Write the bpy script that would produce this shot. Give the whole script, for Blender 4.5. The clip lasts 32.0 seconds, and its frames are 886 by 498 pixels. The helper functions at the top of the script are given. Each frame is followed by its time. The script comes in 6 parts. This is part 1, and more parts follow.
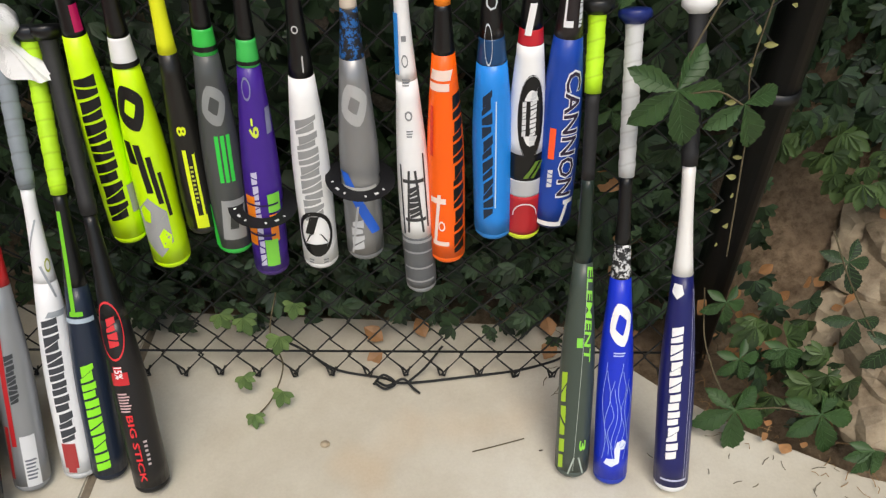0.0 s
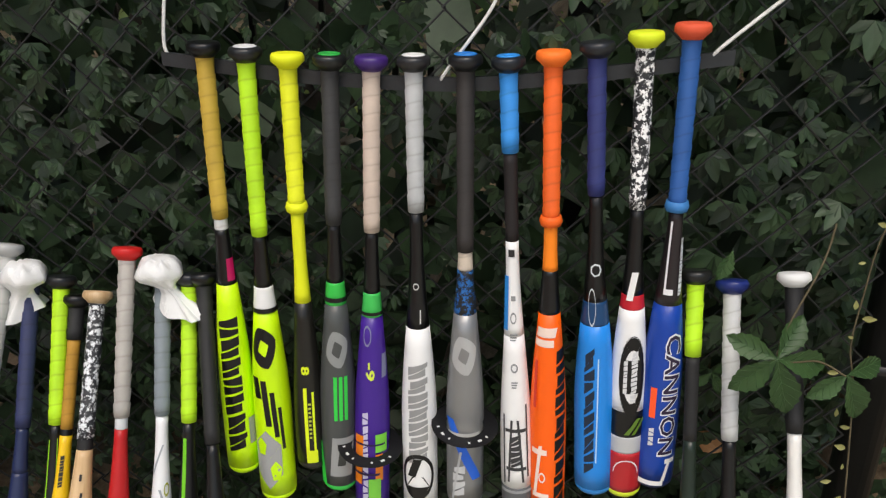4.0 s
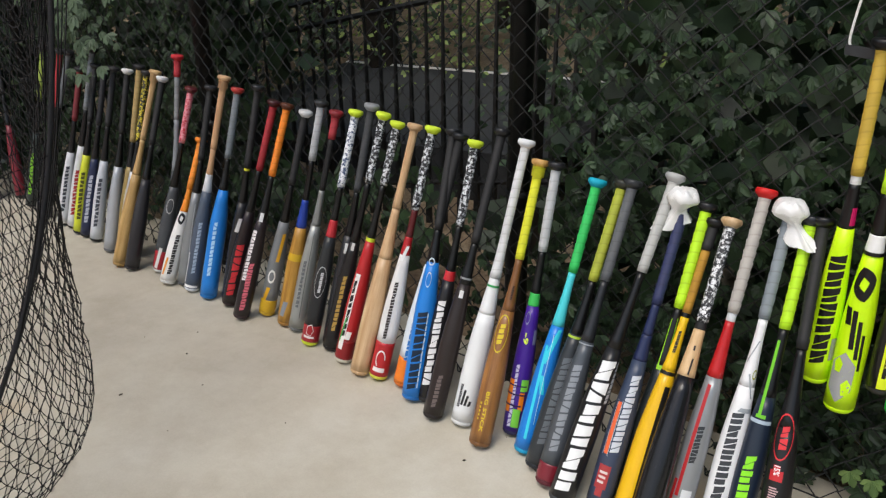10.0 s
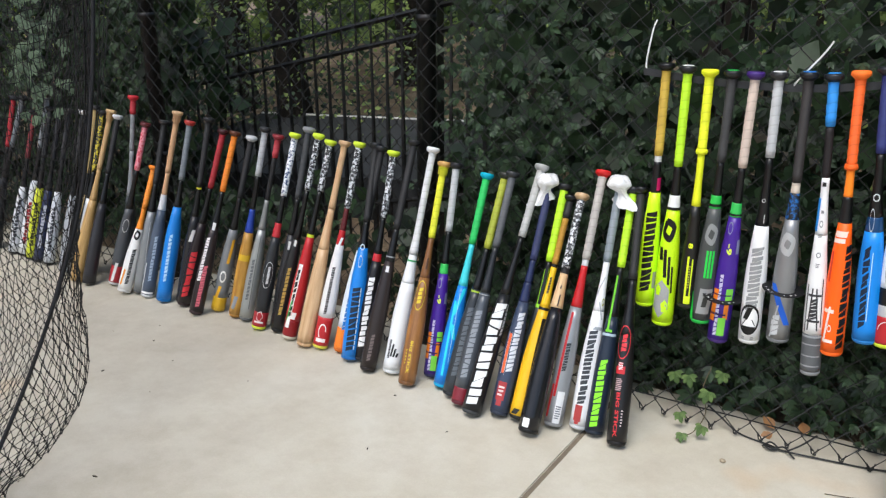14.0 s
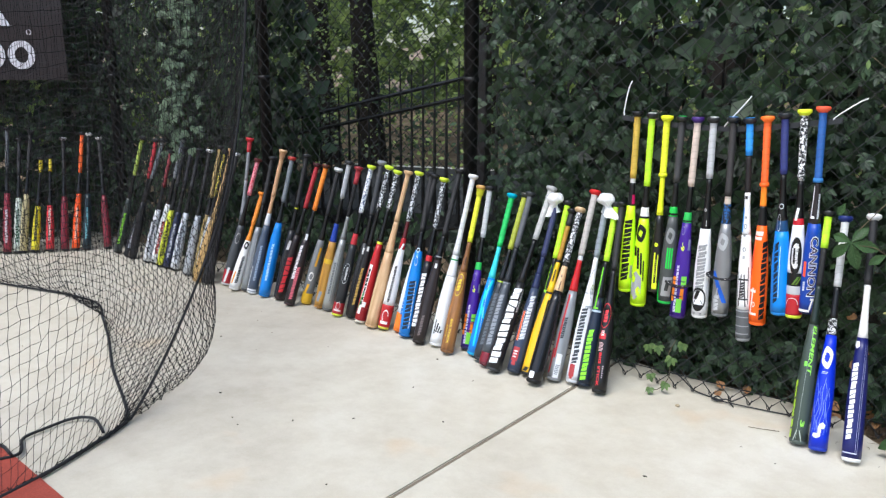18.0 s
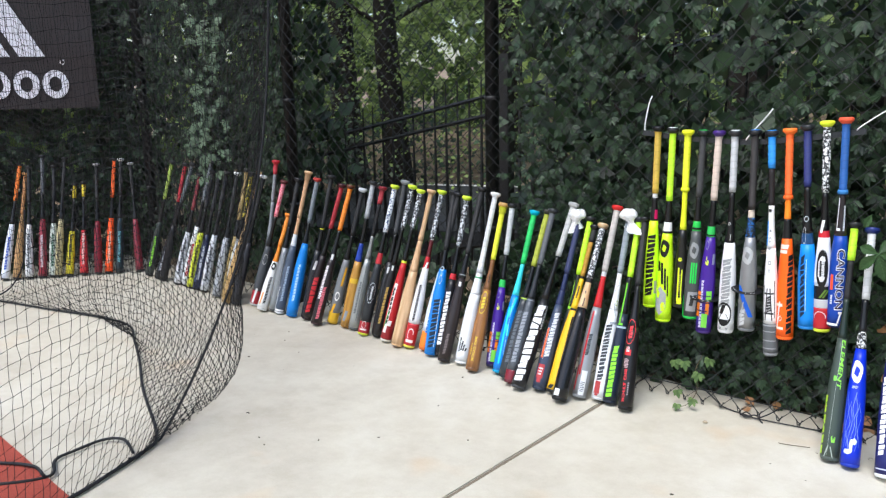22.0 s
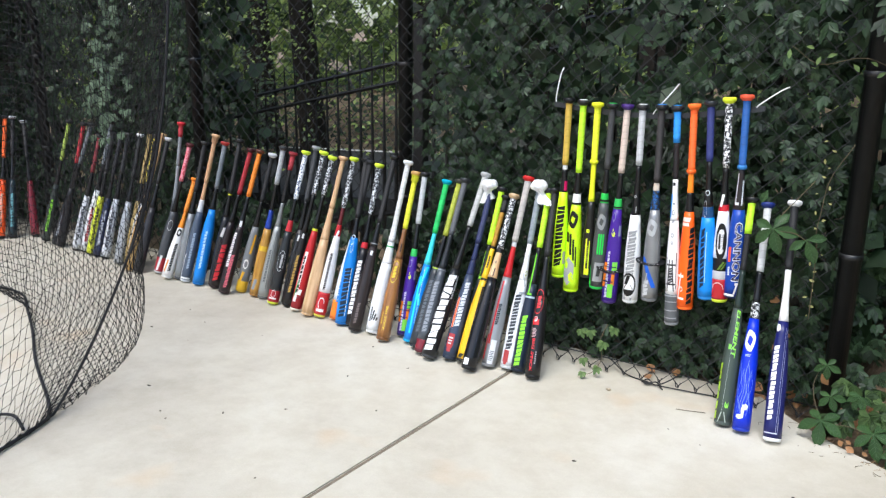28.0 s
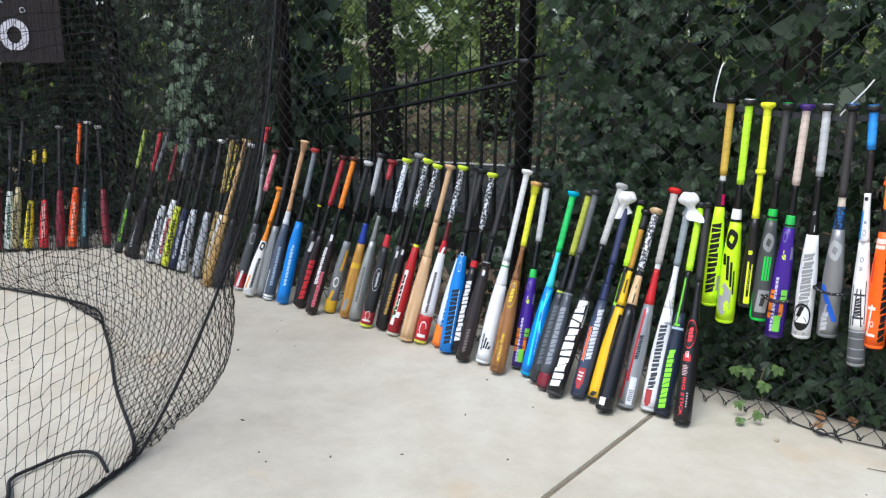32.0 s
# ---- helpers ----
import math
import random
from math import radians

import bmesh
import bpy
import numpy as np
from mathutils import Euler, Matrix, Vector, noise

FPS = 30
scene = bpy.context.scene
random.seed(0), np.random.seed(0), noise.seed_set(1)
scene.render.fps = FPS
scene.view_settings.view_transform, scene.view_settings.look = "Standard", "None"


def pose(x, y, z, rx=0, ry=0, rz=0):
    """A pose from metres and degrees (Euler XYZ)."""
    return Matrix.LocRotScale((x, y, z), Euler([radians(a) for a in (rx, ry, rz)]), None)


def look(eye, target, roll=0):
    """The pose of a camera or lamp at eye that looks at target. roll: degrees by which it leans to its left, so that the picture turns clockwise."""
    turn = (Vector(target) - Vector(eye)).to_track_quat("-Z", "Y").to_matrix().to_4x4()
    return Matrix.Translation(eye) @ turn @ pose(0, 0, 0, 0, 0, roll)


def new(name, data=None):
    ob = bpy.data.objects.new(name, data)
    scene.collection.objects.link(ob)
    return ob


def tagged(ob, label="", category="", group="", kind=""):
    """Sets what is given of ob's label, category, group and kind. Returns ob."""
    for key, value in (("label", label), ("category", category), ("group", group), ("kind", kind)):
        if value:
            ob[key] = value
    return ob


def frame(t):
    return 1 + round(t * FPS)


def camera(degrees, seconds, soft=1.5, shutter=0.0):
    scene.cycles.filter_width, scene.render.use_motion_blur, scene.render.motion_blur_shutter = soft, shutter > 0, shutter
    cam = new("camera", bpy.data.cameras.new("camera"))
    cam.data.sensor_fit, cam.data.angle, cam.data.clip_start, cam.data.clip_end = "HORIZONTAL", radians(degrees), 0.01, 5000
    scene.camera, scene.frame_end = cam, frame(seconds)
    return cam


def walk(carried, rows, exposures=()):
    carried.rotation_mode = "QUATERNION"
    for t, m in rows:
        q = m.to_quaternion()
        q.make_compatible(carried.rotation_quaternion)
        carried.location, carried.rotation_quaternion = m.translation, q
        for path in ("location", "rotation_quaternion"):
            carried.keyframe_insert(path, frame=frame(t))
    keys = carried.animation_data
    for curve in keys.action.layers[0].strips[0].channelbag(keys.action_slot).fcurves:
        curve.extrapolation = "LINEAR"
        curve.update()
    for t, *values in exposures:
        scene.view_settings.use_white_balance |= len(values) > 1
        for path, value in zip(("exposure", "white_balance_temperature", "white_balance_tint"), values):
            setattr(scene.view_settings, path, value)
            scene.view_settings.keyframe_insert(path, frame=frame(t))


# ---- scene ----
cam = camera(59.3, 32.0, soft=1.3)
PATH = [
    (0, (1.307, -1.096, 1.241), (1.354, 0.43, -0.051), 1.6),
    (0.5, (1.301, -1.099, 1.236), (1.316, 0.425, -0.06), 1.4),
    (1, (1.282, -1.12, 1.257), (1.142, 0.586, 0.223), 0.6),
    (1.5, (1.27, -1.137, 1.294), (1.084, 0.654, 0.424), 2.1),
    (2, (1.273, -1.139, 1.297), (1.086, 0.663, 0.451), 2.3),
    (2.5, (1.281, -1.139, 1.299), (1.079, 0.668, 0.467), 1.9),
    (4.5, (1.291, -1.151, 1.298), (1.082, 0.68, 0.52), -0.0),
    (5, (1.283, -1.148, 1.289), (1.122, 0.656, 0.44), 0.3),
    (5.5, (1.272, -1.24, 1.273), (1.252, 0.466, 0.23), 0.6),
    (6, (1.237, -1.369, 1.27), (1.236, 0.348, 0.245), 0.9),
    (6.5, (1.238, -1.424, 1.273), (1.205, 0.335, 0.321), 2.1),
    (7, (1.299, -1.43, 1.266), (1.146, 0.352, 0.371), 2.1),
    (7.5, (1.391, -1.465, 1.265), (1.038, 0.293, 0.38), 2.1),
    (8, (1.393, -1.512, 1.289), (0.806, 0.187, 0.412), -0.2),
    (8.5, (1.335, -1.572, 1.296), (0.631, 0.102, 0.458), 0.9),
    (9, (1.252, -1.648, 1.313), (0.399, -0.038, 0.488), -0.6),
    (9.5, (1.177, -1.728, 1.313), (0.132, -0.213, 0.532), -1.3),
    (10, (1.139, -1.753, 1.326), (-0.052, -0.334, 0.574), -0.6),
    (10.5, (1.12, -1.761, 1.335), (-0.205, -0.452, 0.605), -1.5),
    (11, (1.095, -1.792, 1.324), (-0.381, -0.621, 0.651), -1.5),
    (11.5, (1.099, -1.81, 1.324), (-0.417, -0.672, 0.686), -0.1),
    (12, (1.136, -1.817, 1.305), (-0.323, -0.613, 0.656), -0.3),
    (12.5, (1.218, -1.841, 1.3), (-0.081, -0.475, 0.633), -1.1),
    (13, (1.377, -1.982, 1.302), (0.206, -0.502, 0.64), -1.1),
    (13.5, (1.473, -2.128, 1.32), (0.386, -0.592, 0.643), -1.0),
    (14, (1.493, -2.346, 1.305), (0.476, -0.734, 0.698), -0.2),
    (14.5, (1.557, -2.498, 1.302), (0.568, -0.874, 0.681), 0.3),
    (16.5, (1.87, -2.998, 1.234), (0.904, -1.332, 0.69), -0.1),
    (17, (1.933, -3.009, 1.281), (0.911, -1.366, 0.775), -0.3),
    (17.5, (2.048, -3.016, 1.295), (0.926, -1.432, 0.813), 0.8),
    (18, (2.137, -3.035, 1.275), (0.943, -1.492, 0.836), 0.3),
    (18.5, (2.17, -3.032, 1.288), (0.942, -1.513, 0.858), -1.1),
    (19, (2.175, -3.035, 1.294), (0.934, -1.525, 0.872), -1.7),
    (19.5, (2.171, -3.035, 1.3), (0.922, -1.528, 0.889), -1.6),
    (20, (2.154, -3.032, 1.292), (0.863, -1.558, 0.893), -1.6),
    (20.5, (2.155, -3.023, 1.297), (0.847, -1.566, 0.892), -1.5),
    (21, (2.158, -3.025, 1.303), (0.848, -1.565, 0.912), -1.7),
    (21.5, (2.162, -3.033, 1.279), (0.867, -1.556, 0.905), -1.3),
    (22, (2.17, -3.026, 1.284), (0.91, -1.524, 0.888), -1.1),
    (22.5, (2.156, -3.022, 1.3), (0.884, -1.535, 0.888), -0.9),
    (23, (2.148, -3.016, 1.302), (0.844, -1.557, 0.89), -0.4),
    (23.5, (2.144, -3.022, 1.284), (0.863, -1.541, 0.879), 0.4),
    (24, (2.149, -3.017, 1.299), (0.892, -1.515, 0.897), 0.5),
    (24.5, (2.144, -3.028, 1.306), (0.886, -1.53, 0.892), 0.6),
    (25, (2.142, -3.041, 1.271), (0.868, -1.558, 0.848), 0.7),
    (25.5, (2.164, -3.021, 1.274), (0.958, -1.491, 0.821), 1.1),
    (26, (2.169, -2.999, 1.291), (1.032, -1.42, 0.831), 1.1),
    (26.5, (2.153, -2.995, 1.286), (1.047, -1.398, 0.812), 1.0),
    (28.5, (2.179, -2.976, 1.307), (1.098, -1.365, 0.821), 0.7),
    (29, (2.142, -2.986, 1.32), (1.0, -1.422, 0.822), 0.3),
    (29.5, (2.119, -3.008, 1.315), (0.853, -1.542, 0.816), -0.0),
    (30, (2.113, -3.034, 1.293), (0.774, -1.634, 0.797), -0.1),
    (30.5, (2.093, -3.016, 1.269), (0.723, -1.646, 0.774), -0.6),
    (31, (1.993, -2.949, 1.287), (0.614, -1.595, 0.773), -0.2),
    (31.5, (1.796, -2.906, 1.289), (0.471, -1.479, 0.833), -0.2),
    (32, (1.687, -2.829, 1.206), (0.505, -1.278, 0.76), 0.9),
]
EXPOSURES = [(0.0, 0.26, 6780, 10), (1.0, 0.22, 6780, 10), (2.0, 0.25, 6730, 10), (5.0, 0.19, 6730, 10), (6.0, 0.28, 6730, 10), (8.0, 0.28, 6680, 10), (9.0, 0.16, 6680, 10), (10.5, 0.33, 6480, 10), (12.0, 0.60, 6330, 10), (13.0, 0.48, 6330, 10), (14.5, 0.56, 6110, 9), (17.0, 0.77, 5930, 9), (26.0, 0.86, 5990, 9), (30.3, 0.84, 5930, 9), (31.2, 0.69, 5890, 9), (32.0, 0.66, 5880, 9)]
walk(cam, [(t, look(eye, target, roll)) for t, eye, target, roll in PATH], EXPOSURES)

# ---- daylight: open shade under a bright hazy sky ----
world = bpy.data.worlds.new("sky")
scene.world = world
world.use_nodes = True
wn = world.node_tree.nodes
sky = wn.new("ShaderNodeTexSky")
sky.sky_type, sky.sun_disc = "NISHITA", False
sky.sun_elevation, sky.sun_rotation = radians(58), radians(200)
sky.air_density, sky.dust_density, sky.ozone_density = 1.2, 3.0, 1.0
wn["Background"].inputs["Strength"].default_value = 0.15
world.node_tree.links.new(sky.outputs[0], wn["Background"].inputs[0])
sun = new("sun", bpy.data.lights.new("sun", "SUN"))
sun.data.energy, sun.data.angle, sun.data.color = 1.4, radians(25), (1.0, 0.96, 0.90)
sun.matrix_world = look((1.2, -3.0, 6.0), (0.3, 0.0, 0.0))


# ---- materials ----
def lin(h):
    c = [int(h[i:i + 2], 16) / 255 for i in (0, 2, 4)]
    return tuple(v / 12.92 if v <= 0.04045 else ((v + 0.055) / 1.055) ** 2.4 for v in c) + (1.0,)


def material(name, build):
    m = bpy.data.materials.new(name)
    m.use_nodes = True
    nodes, links = m.node_tree.nodes, m.node_tree.links
    build(nodes, links, nodes["Principled BSDF"])
    return m


def noise_tex(nodes, links, scale, detail=4.0, rough=0.6, coords="Object", stretch=None):
    co = nodes.new("ShaderNodeTexCoord")
    tex = nodes.new("ShaderNodeTexNoise")
    tex.inputs["Scale"].default_value = scale
    tex.inputs["Detail"].default_value = detail
    tex.inputs["Roughness"].default_value = rough
    src = co.outputs[coords]
    if stretch:
        mp = nodes.new("ShaderNodeMapping")
        mp.inputs["Scale"].default_value = stretch
        links.new(src, mp.inputs[0])
        src = mp.outputs[0]
    links.new(src, tex.inputs["Vector"])
    return tex


def ramp(nodes, links, fac, stops):
    r = nodes.new("ShaderNodeValToRGB")
    while len(r.color_ramp.elements) < len(stops):
        r.color_ramp.elements.new(0.5)
    for el, (p, c) in zip(r.color_ramp.elements, stops):
        el.position, el.color = p, c
    links.new(fac, r.inputs[0])
    return r


def mix(nodes, links, fac, a, b, blend="MIX"):
    n = nodes.new("ShaderNodeMix")
    n.data_type, n.blend_type = "RGBA", blend
    for sock, v in ((0, fac), (6, a), (7, b)):
        if hasattr(v, "is_linked"):
            links.new(v, n.inputs[sock])
        else:
            n.inputs[sock].default_value = v
    return n.outputs[2]


def bump(nodes, links, bsdf, height, strength, dist=0.002):
    b = nodes.new("ShaderNodeBump")
    b.inputs["Strength"].default_value, b.inputs["Distance"].default_value = strength, dist
    links.new(height, b.inputs["Height"])
    links.new(b.outputs[0], bsdf.inputs["Normal"])


PAINTS = {}


def paint(h, rough=0.28, coat=0.35, metal=0.0):
    """Painted composite or alloy: scuffs, small scratches and a clear coat."""
    key = (h, rough, coat, metal)
    if key in PAINTS:
        return PAINTS[key]

    def build(nodes, links, bsdf):
        c = lin(h)
        big = noise_tex(nodes, links, 9.0, 5.0)
        fine = noise_tex(nodes, links, 160.0, 3.0, stretch=(1, 1, 0.12))
        worn = tuple(min(1.0, v * 0.80 + 0.006) for v in c[:3]) + (1.0,)
        f = ramp(nodes, links, big.outputs[0], [(0.42, (0, 0, 0, 1)), (0.75, (0.55, 0.55, 0.55, 1))])
        links.new(mix(nodes, links, f.outputs[0], c, worn), bsdf.inputs["Base Color"])
        r = nodes.new("ShaderNodeMapRange")
        r.inputs[3].default_value, r.inputs[4].default_value = rough * 0.75, rough * 1.7
        links.new(fine.outputs[0], r.inputs[0])
        links.new(r.outputs[0], bsdf.inputs["Roughness"])
        bsdf.inputs["Metallic"].default_value = metal
        bsdf.inputs["Coat Weight"].default_value = coat * 0.45
        bsdf.inputs["Specular IOR Level"].default_value = 0.32
        bsdf.inputs["Coat Roughness"].default_value = 0.12
        bump(nodes, links, bsdf, fine.outputs[0], 0.06, 0.0006)

    PAINTS[key] = material("paint_" + h, build)
    return PAINTS[key]


def grip(h):
    """Wrapped leatherette tape, matt and grubby where it is held."""
    key = ("grip", h)
    if key in PAINTS:
        return PAINTS[key]

    def build(nodes, links, bsdf):
        c = lin(h)
        big = noise_tex(nodes, links, 14.0, 6.0)
        fine = noise_tex(nodes, links, 420.0, 2.0)
        grub = tuple(v * 0.62 for v in c[:3]) + (1.0,)
        f = ramp(nodes, links, big.outputs[0], [(0.4, (0, 0, 0, 1)), (0.72, (0.8, 0.8, 0.8, 1))])
        wraps = nodes.new("ShaderNodeTexWave")
        wraps.bands_direction, wraps.wave_profile = "Z", "SAW"
        wraps.inputs["Scale"].default_value, wraps.inputs["Distortion"].default_value = 13.1, 0.5
        wraps.inputs["Detail Scale"].default_value = 6.0
        turn, lean = nodes.new("ShaderNodeTexCoord"), nodes.new("ShaderNodeMapping")
        lean.inputs["Rotation"].default_value = (0.30, 0.22, 0)
        links.new(turn.outputs["Object"], lean.inputs[0])
        links.new(lean.outputs[0], wraps.inputs["Vector"])
        seam = ramp(nodes, links, wraps.outputs["Fac"], [(0.0, (0.74, 0.73, 0.71, 1)), (0.12, (0.95, 0.95, 0.95, 1)), (0.9, (1, 1, 1, 1)), (1.0, (0.86, 0.85, 0.84, 1))])
        links.new(mix(nodes, links, 1.0, mix(nodes, links, f.outputs[0], c, grub), seam.outputs[0], "MULTIPLY"), bsdf.inputs["Base Color"])
        bsdf.inputs["Roughness"].default_value = 0.68
        bump(nodes, links, bsdf, mix(nodes, links, 0.25, wraps.outputs["Color"], fine.outputs[0]), 0.3, 0.001)

    PAINTS[key] = material("grip_" + h, build)
    return PAINTS[key]


def camo(a, b):
    """Grip tape printed with a torn two-tone pattern."""
    key = ("camo", a, b)
    if key in PAINTS:
        return PAINTS[key]

    def build(nodes, links, bsdf):
        n = noise_tex(nodes, links, 110.0, 4.0, 0.75)
        f = ramp(nodes, links, n.outputs[0], [(0.455, lin(a)), (0.485, lin(b))])
        links.new(f.outputs[0], bsdf.inputs["Base Color"])
        bsdf.inputs["Roughness"].default_value = 0.6
        bump(nodes, links, bsdf, n.outputs[0], 0.2, 0.001)

    PAINTS[key] = material("camo_grip", build)
    return PAINTS[key]


def wood(h, dark):
    key = ("wood", h, dark)
    if key in PAINTS:
        return PAINTS[key]

    def build(nodes, links, bsdf):
        n = noise_tex(nodes, links, 60.0, 6.0, 0.65, stretch=(1, 1, 0.06))
        m = noise_tex(nodes, links, 7.0, 4.0)
        g = ramp(nodes, links, n.outputs[0], [(0.3, lin(dark)), (0.62, lin(h))])
        f = ramp(nodes, links, m.outputs[0], [(0.4, (0, 0, 0, 1)), (0.8, (0.5, 0.5, 0.5, 1))])
        links.new(mix(nodes, links, f.outputs[0], g.outputs[0], lin(dark)), bsdf.inputs["Base Color"])
        bsdf.inputs["Roughness"].default_value = 0.42
        bsdf.inputs["Coat Weight"].default_value = 0.2
        bump(nodes, links, bsdf, n.outputs[0], 0.1, 0.0008)

    PAINTS[key] = material("lacquered_wood", build)
    return PAINTS[key]


def concrete_build(nodes, links, bsdf):
    big = noise_tex(nodes, links, 0.9, 6.0, 0.62)
    mid = noise_tex(nodes, links, 6.5, 6.0, 0.7)
    fine = noise_tex(nodes, links, 170.0, 3.0, 0.7)
    a = ramp(nodes, links, big.outputs[0], [(0.32, lin("b2ab9b")), (0.52, lin("c2bcab")), (0.72, lin("cdc9bb"))])
    s = ramp(nodes, links, mid.outputs[0], [(0.36, (0.80, 0.765, 0.72, 1)), (0.60, (1, 1, 1, 1))])
    c = mix(nodes, links, 0.55, a.outputs[0], s.outputs[0], "MULTIPLY")
    rust = noise_tex(nodes, links, 2.3, 3.0, 0.5)
    rf = ramp(nodes, links, rust.outputs[0], [(0.62, (0, 0, 0, 1)), (0.80, (0.5, 0.5, 0.5, 1))])
    c = mix(nodes, links, rf.outputs[0], c, lin("c9a678"))
    f = ramp(nodes, links, fine.outputs[0], [(0.3, (0.90, 0.90, 0.90, 1)), (0.6, (1, 1, 1, 1))])
    c = mix(nodes, links, 0.6, c, f.outputs[0], "MULTIPLY")
    links.new(c, bsdf.inputs["Base Color"])
    bsdf.inputs["Roughness"].default_value = 0.82
    bump(nodes, links, bsdf, fine.outputs[0], 0.22, 0.0015)


def soil_build(nodes, links, bsdf):
    big = noise_tex(nodes, links, 2.4, 8.0, 0.7)
    fine = noise_tex(nodes, links, 45.0, 6.0, 0.75)
    a = ramp(nodes, links, big.outputs[0], [(0.3, lin("62523e")), (0.5, lin("8a7760")), (0.7, lin("b0a085"))])
    s = ramp(nodes, links, fine.outputs[0], [(0.35, (0.4, 0.36, 0.3, 1)), (0.62, (1, 1, 1, 1))])
    links.new(mix(nodes, links, 0.8, a.outputs[0], s.outputs[0], "MULTIPLY"), bsdf.inputs["Base Color"])
    bsdf.inputs["Roughness"].default_value = 0.95
    bump(nodes, links, bsdf, fine.outputs[0], 0.7, 0.02)


def rock_build(nodes, links, bsdf):
    big = noise_tex(nodes, links, 5.0, 8.0, 0.7)
    fine = noise_tex(nodes, links, 60.0, 6.0, 0.7)
    a = ramp(nodes, links, big.outputs[0], [(0.35, lin("6f604c")), (0.6, lin("b8a98f"))])
    links.new(a.outputs[0], bsdf.inputs["Base Color"])
    bsdf.inputs["Roughness"].default_value = 0.9
    bump(nodes, links, bsdf, fine.outputs[0], 0.6, 0.01)


def turf_build(nodes, links, bsdf):
    fine = noise_tex(nodes, links, 300.0, 3.0, 0.8)
    big = noise_tex(nodes, links, 4.0, 5.0)
    a = ramp(nodes, links, fine.outputs[0], [(0.3, lin("7d3428")), (0.6, lin("b24f3d"))])
    b = ramp(nodes, links, big.outputs[0], [(0.35, (0.85, 0.85, 0.85, 1)), (0.6, (1, 1, 1, 1))])
    links.new(mix(nodes, links, 1.0, a.outputs[0], b.outputs[0], "MULTIPLY"), bsdf.inputs["Base Color"])
    bsdf.inputs["Roughness"].default_value = 0.95
    bump(nodes, links, bsdf, fine.outputs[0], 0.8, 0.006)


def leaf_material(name, dark, lite, trans=0.25):
    def build(nodes, links, bsdf):
        geo = nodes.new("ShaderNodeNewGeometry")
        n = noise_tex(nodes, links, 40.0, 4.0)
        a = ramp(nodes, links, geo.outputs["Random Per Island"], [(0.0, lin(dark)), (0.8, lin(lite)), (1.0, lin(lite))])
        s = ramp(nodes, links, n.outputs[0], [(0.35, (0.7, 0.7, 0.7, 1)), (0.65, (1, 1, 1, 1))])
        c = mix(nodes, links, 0.8, a.outputs[0], s.outputs[0], "MULTIPLY")
        links.new(c, bsdf.inputs["Base Color"])
        bsdf.inputs["Roughness"].default_value = 0.46
        bsdf.inputs["Specular IOR Level"].default_value = 0.4
        tr = nodes.new("ShaderNodeBsdfTranslucent")
        links.new(c, tr.inputs["Color"])
        ms = nodes.new("ShaderNodeMixShader")
        ms.inputs[0].default_value = trans
        links.new(bsdf.outputs[0], ms.inputs[1])
        links.new(tr.outputs[0], ms.inputs[2])
        links.new(ms.outputs[0], nodes["Material Output"].inputs["Surface"])

    return material(name, build)


def plain(name, h, rough=0.5, metal=0.0, scale=60.0, vary=0.75, strength=0.15):
    def build(nodes, links, bsdf):
        n = noise_tex(nodes, links, scale, 5.0, 0.65)
        s = ramp(nodes, links, n.outputs[0], [(0.35, (vary, vary, vary, 1)), (0.62, (1, 1, 1, 1))])
        links.new(mix(nodes, links, 1.0, lin(h), s.outputs[0], "MULTIPLY"), bsdf.inputs["Base Color"])
        bsdf.inputs["Roughness"].default_value, bsdf.inputs["Metallic"].default_value = rough, metal
        bump(nodes, links, bsdf, n.outputs[0], strength, 0.001)

    return material(name, build)


def film_build(nodes, links, bsdf):
    n = noise_tex(nodes, links, 60.0, 4.0)
    bsdf.inputs["Base Color"].default_value = lin("f2f2f0")
    bsdf.inputs["Roughness"].default_value = 0.3
    bsdf.inputs["Transmission Weight"].default_value = 0.22
    bsdf.inputs["Subsurface Weight"].default_value = 0.0
    bump(nodes, links, bsdf, n.outputs[0], 0.5, 0.004)


CONCRETE = material("concrete", concrete_build)
SOIL = material("leaf_litter_soil", soil_build)
ROCK = material("pale_rock", rock_build)
TURF = material("red_turf", turf_build)
TURF_LINE = plain("white_turf", "d8d6d2", 0.95, 0.0, 250.0, 0.7, 0.6)
IVY = leaf_material("ivy_leaf", "1d291c", "3d5436", 0.2)
BROAD = leaf_material("broad_ivy_leaf", "2f4a24", "48683a", 0.22)
BUD = leaf_material("yellowing_leaf", "8f9a52", "bdb878", 0.3)
IVY_LIGHT = leaf_material("young_ivy_leaf", "4f6b3c", "86a05e", 0.3)
TREE_LEAF = leaf_material("tree_leaf", "2f4526", "98ae5c", 0.42)
DRY = leaf_material("dry_leaf", "7d5533", "b98a5c", 0.2)
WIRE = plain("black_vinyl_wire", "1c1d1d", 0.5, 0.0, 80.0, 0.6)
IRON = plain("black_painted_iron", "141516", 0.42, 0.0, 40.0, 0.6)
VEIN = plain("leaf_vein", "46663a", 0.6)
STEM = plain("vine_stem", "5a5038", 0.8)
BARK = plain("bark", "2a241e", 0.95, 0.0, 25.0, 0.5, 0.8)
NET = plain("black_net_twine", "0e0f10", 0.9)
ROPE = plain("black_rope", "1b1c1f", 0.75, 0.0, 300.0, 0.6, 0.5)
BAG = material("white_plastic_film", film_build)
ZIP = plain("white_nylon", "e6e6e2", 0.4)
BANNER = plain("brown_vinyl_banner", "261d1c", 0.5, 0.0, 12.0, 0.8, 0.1)
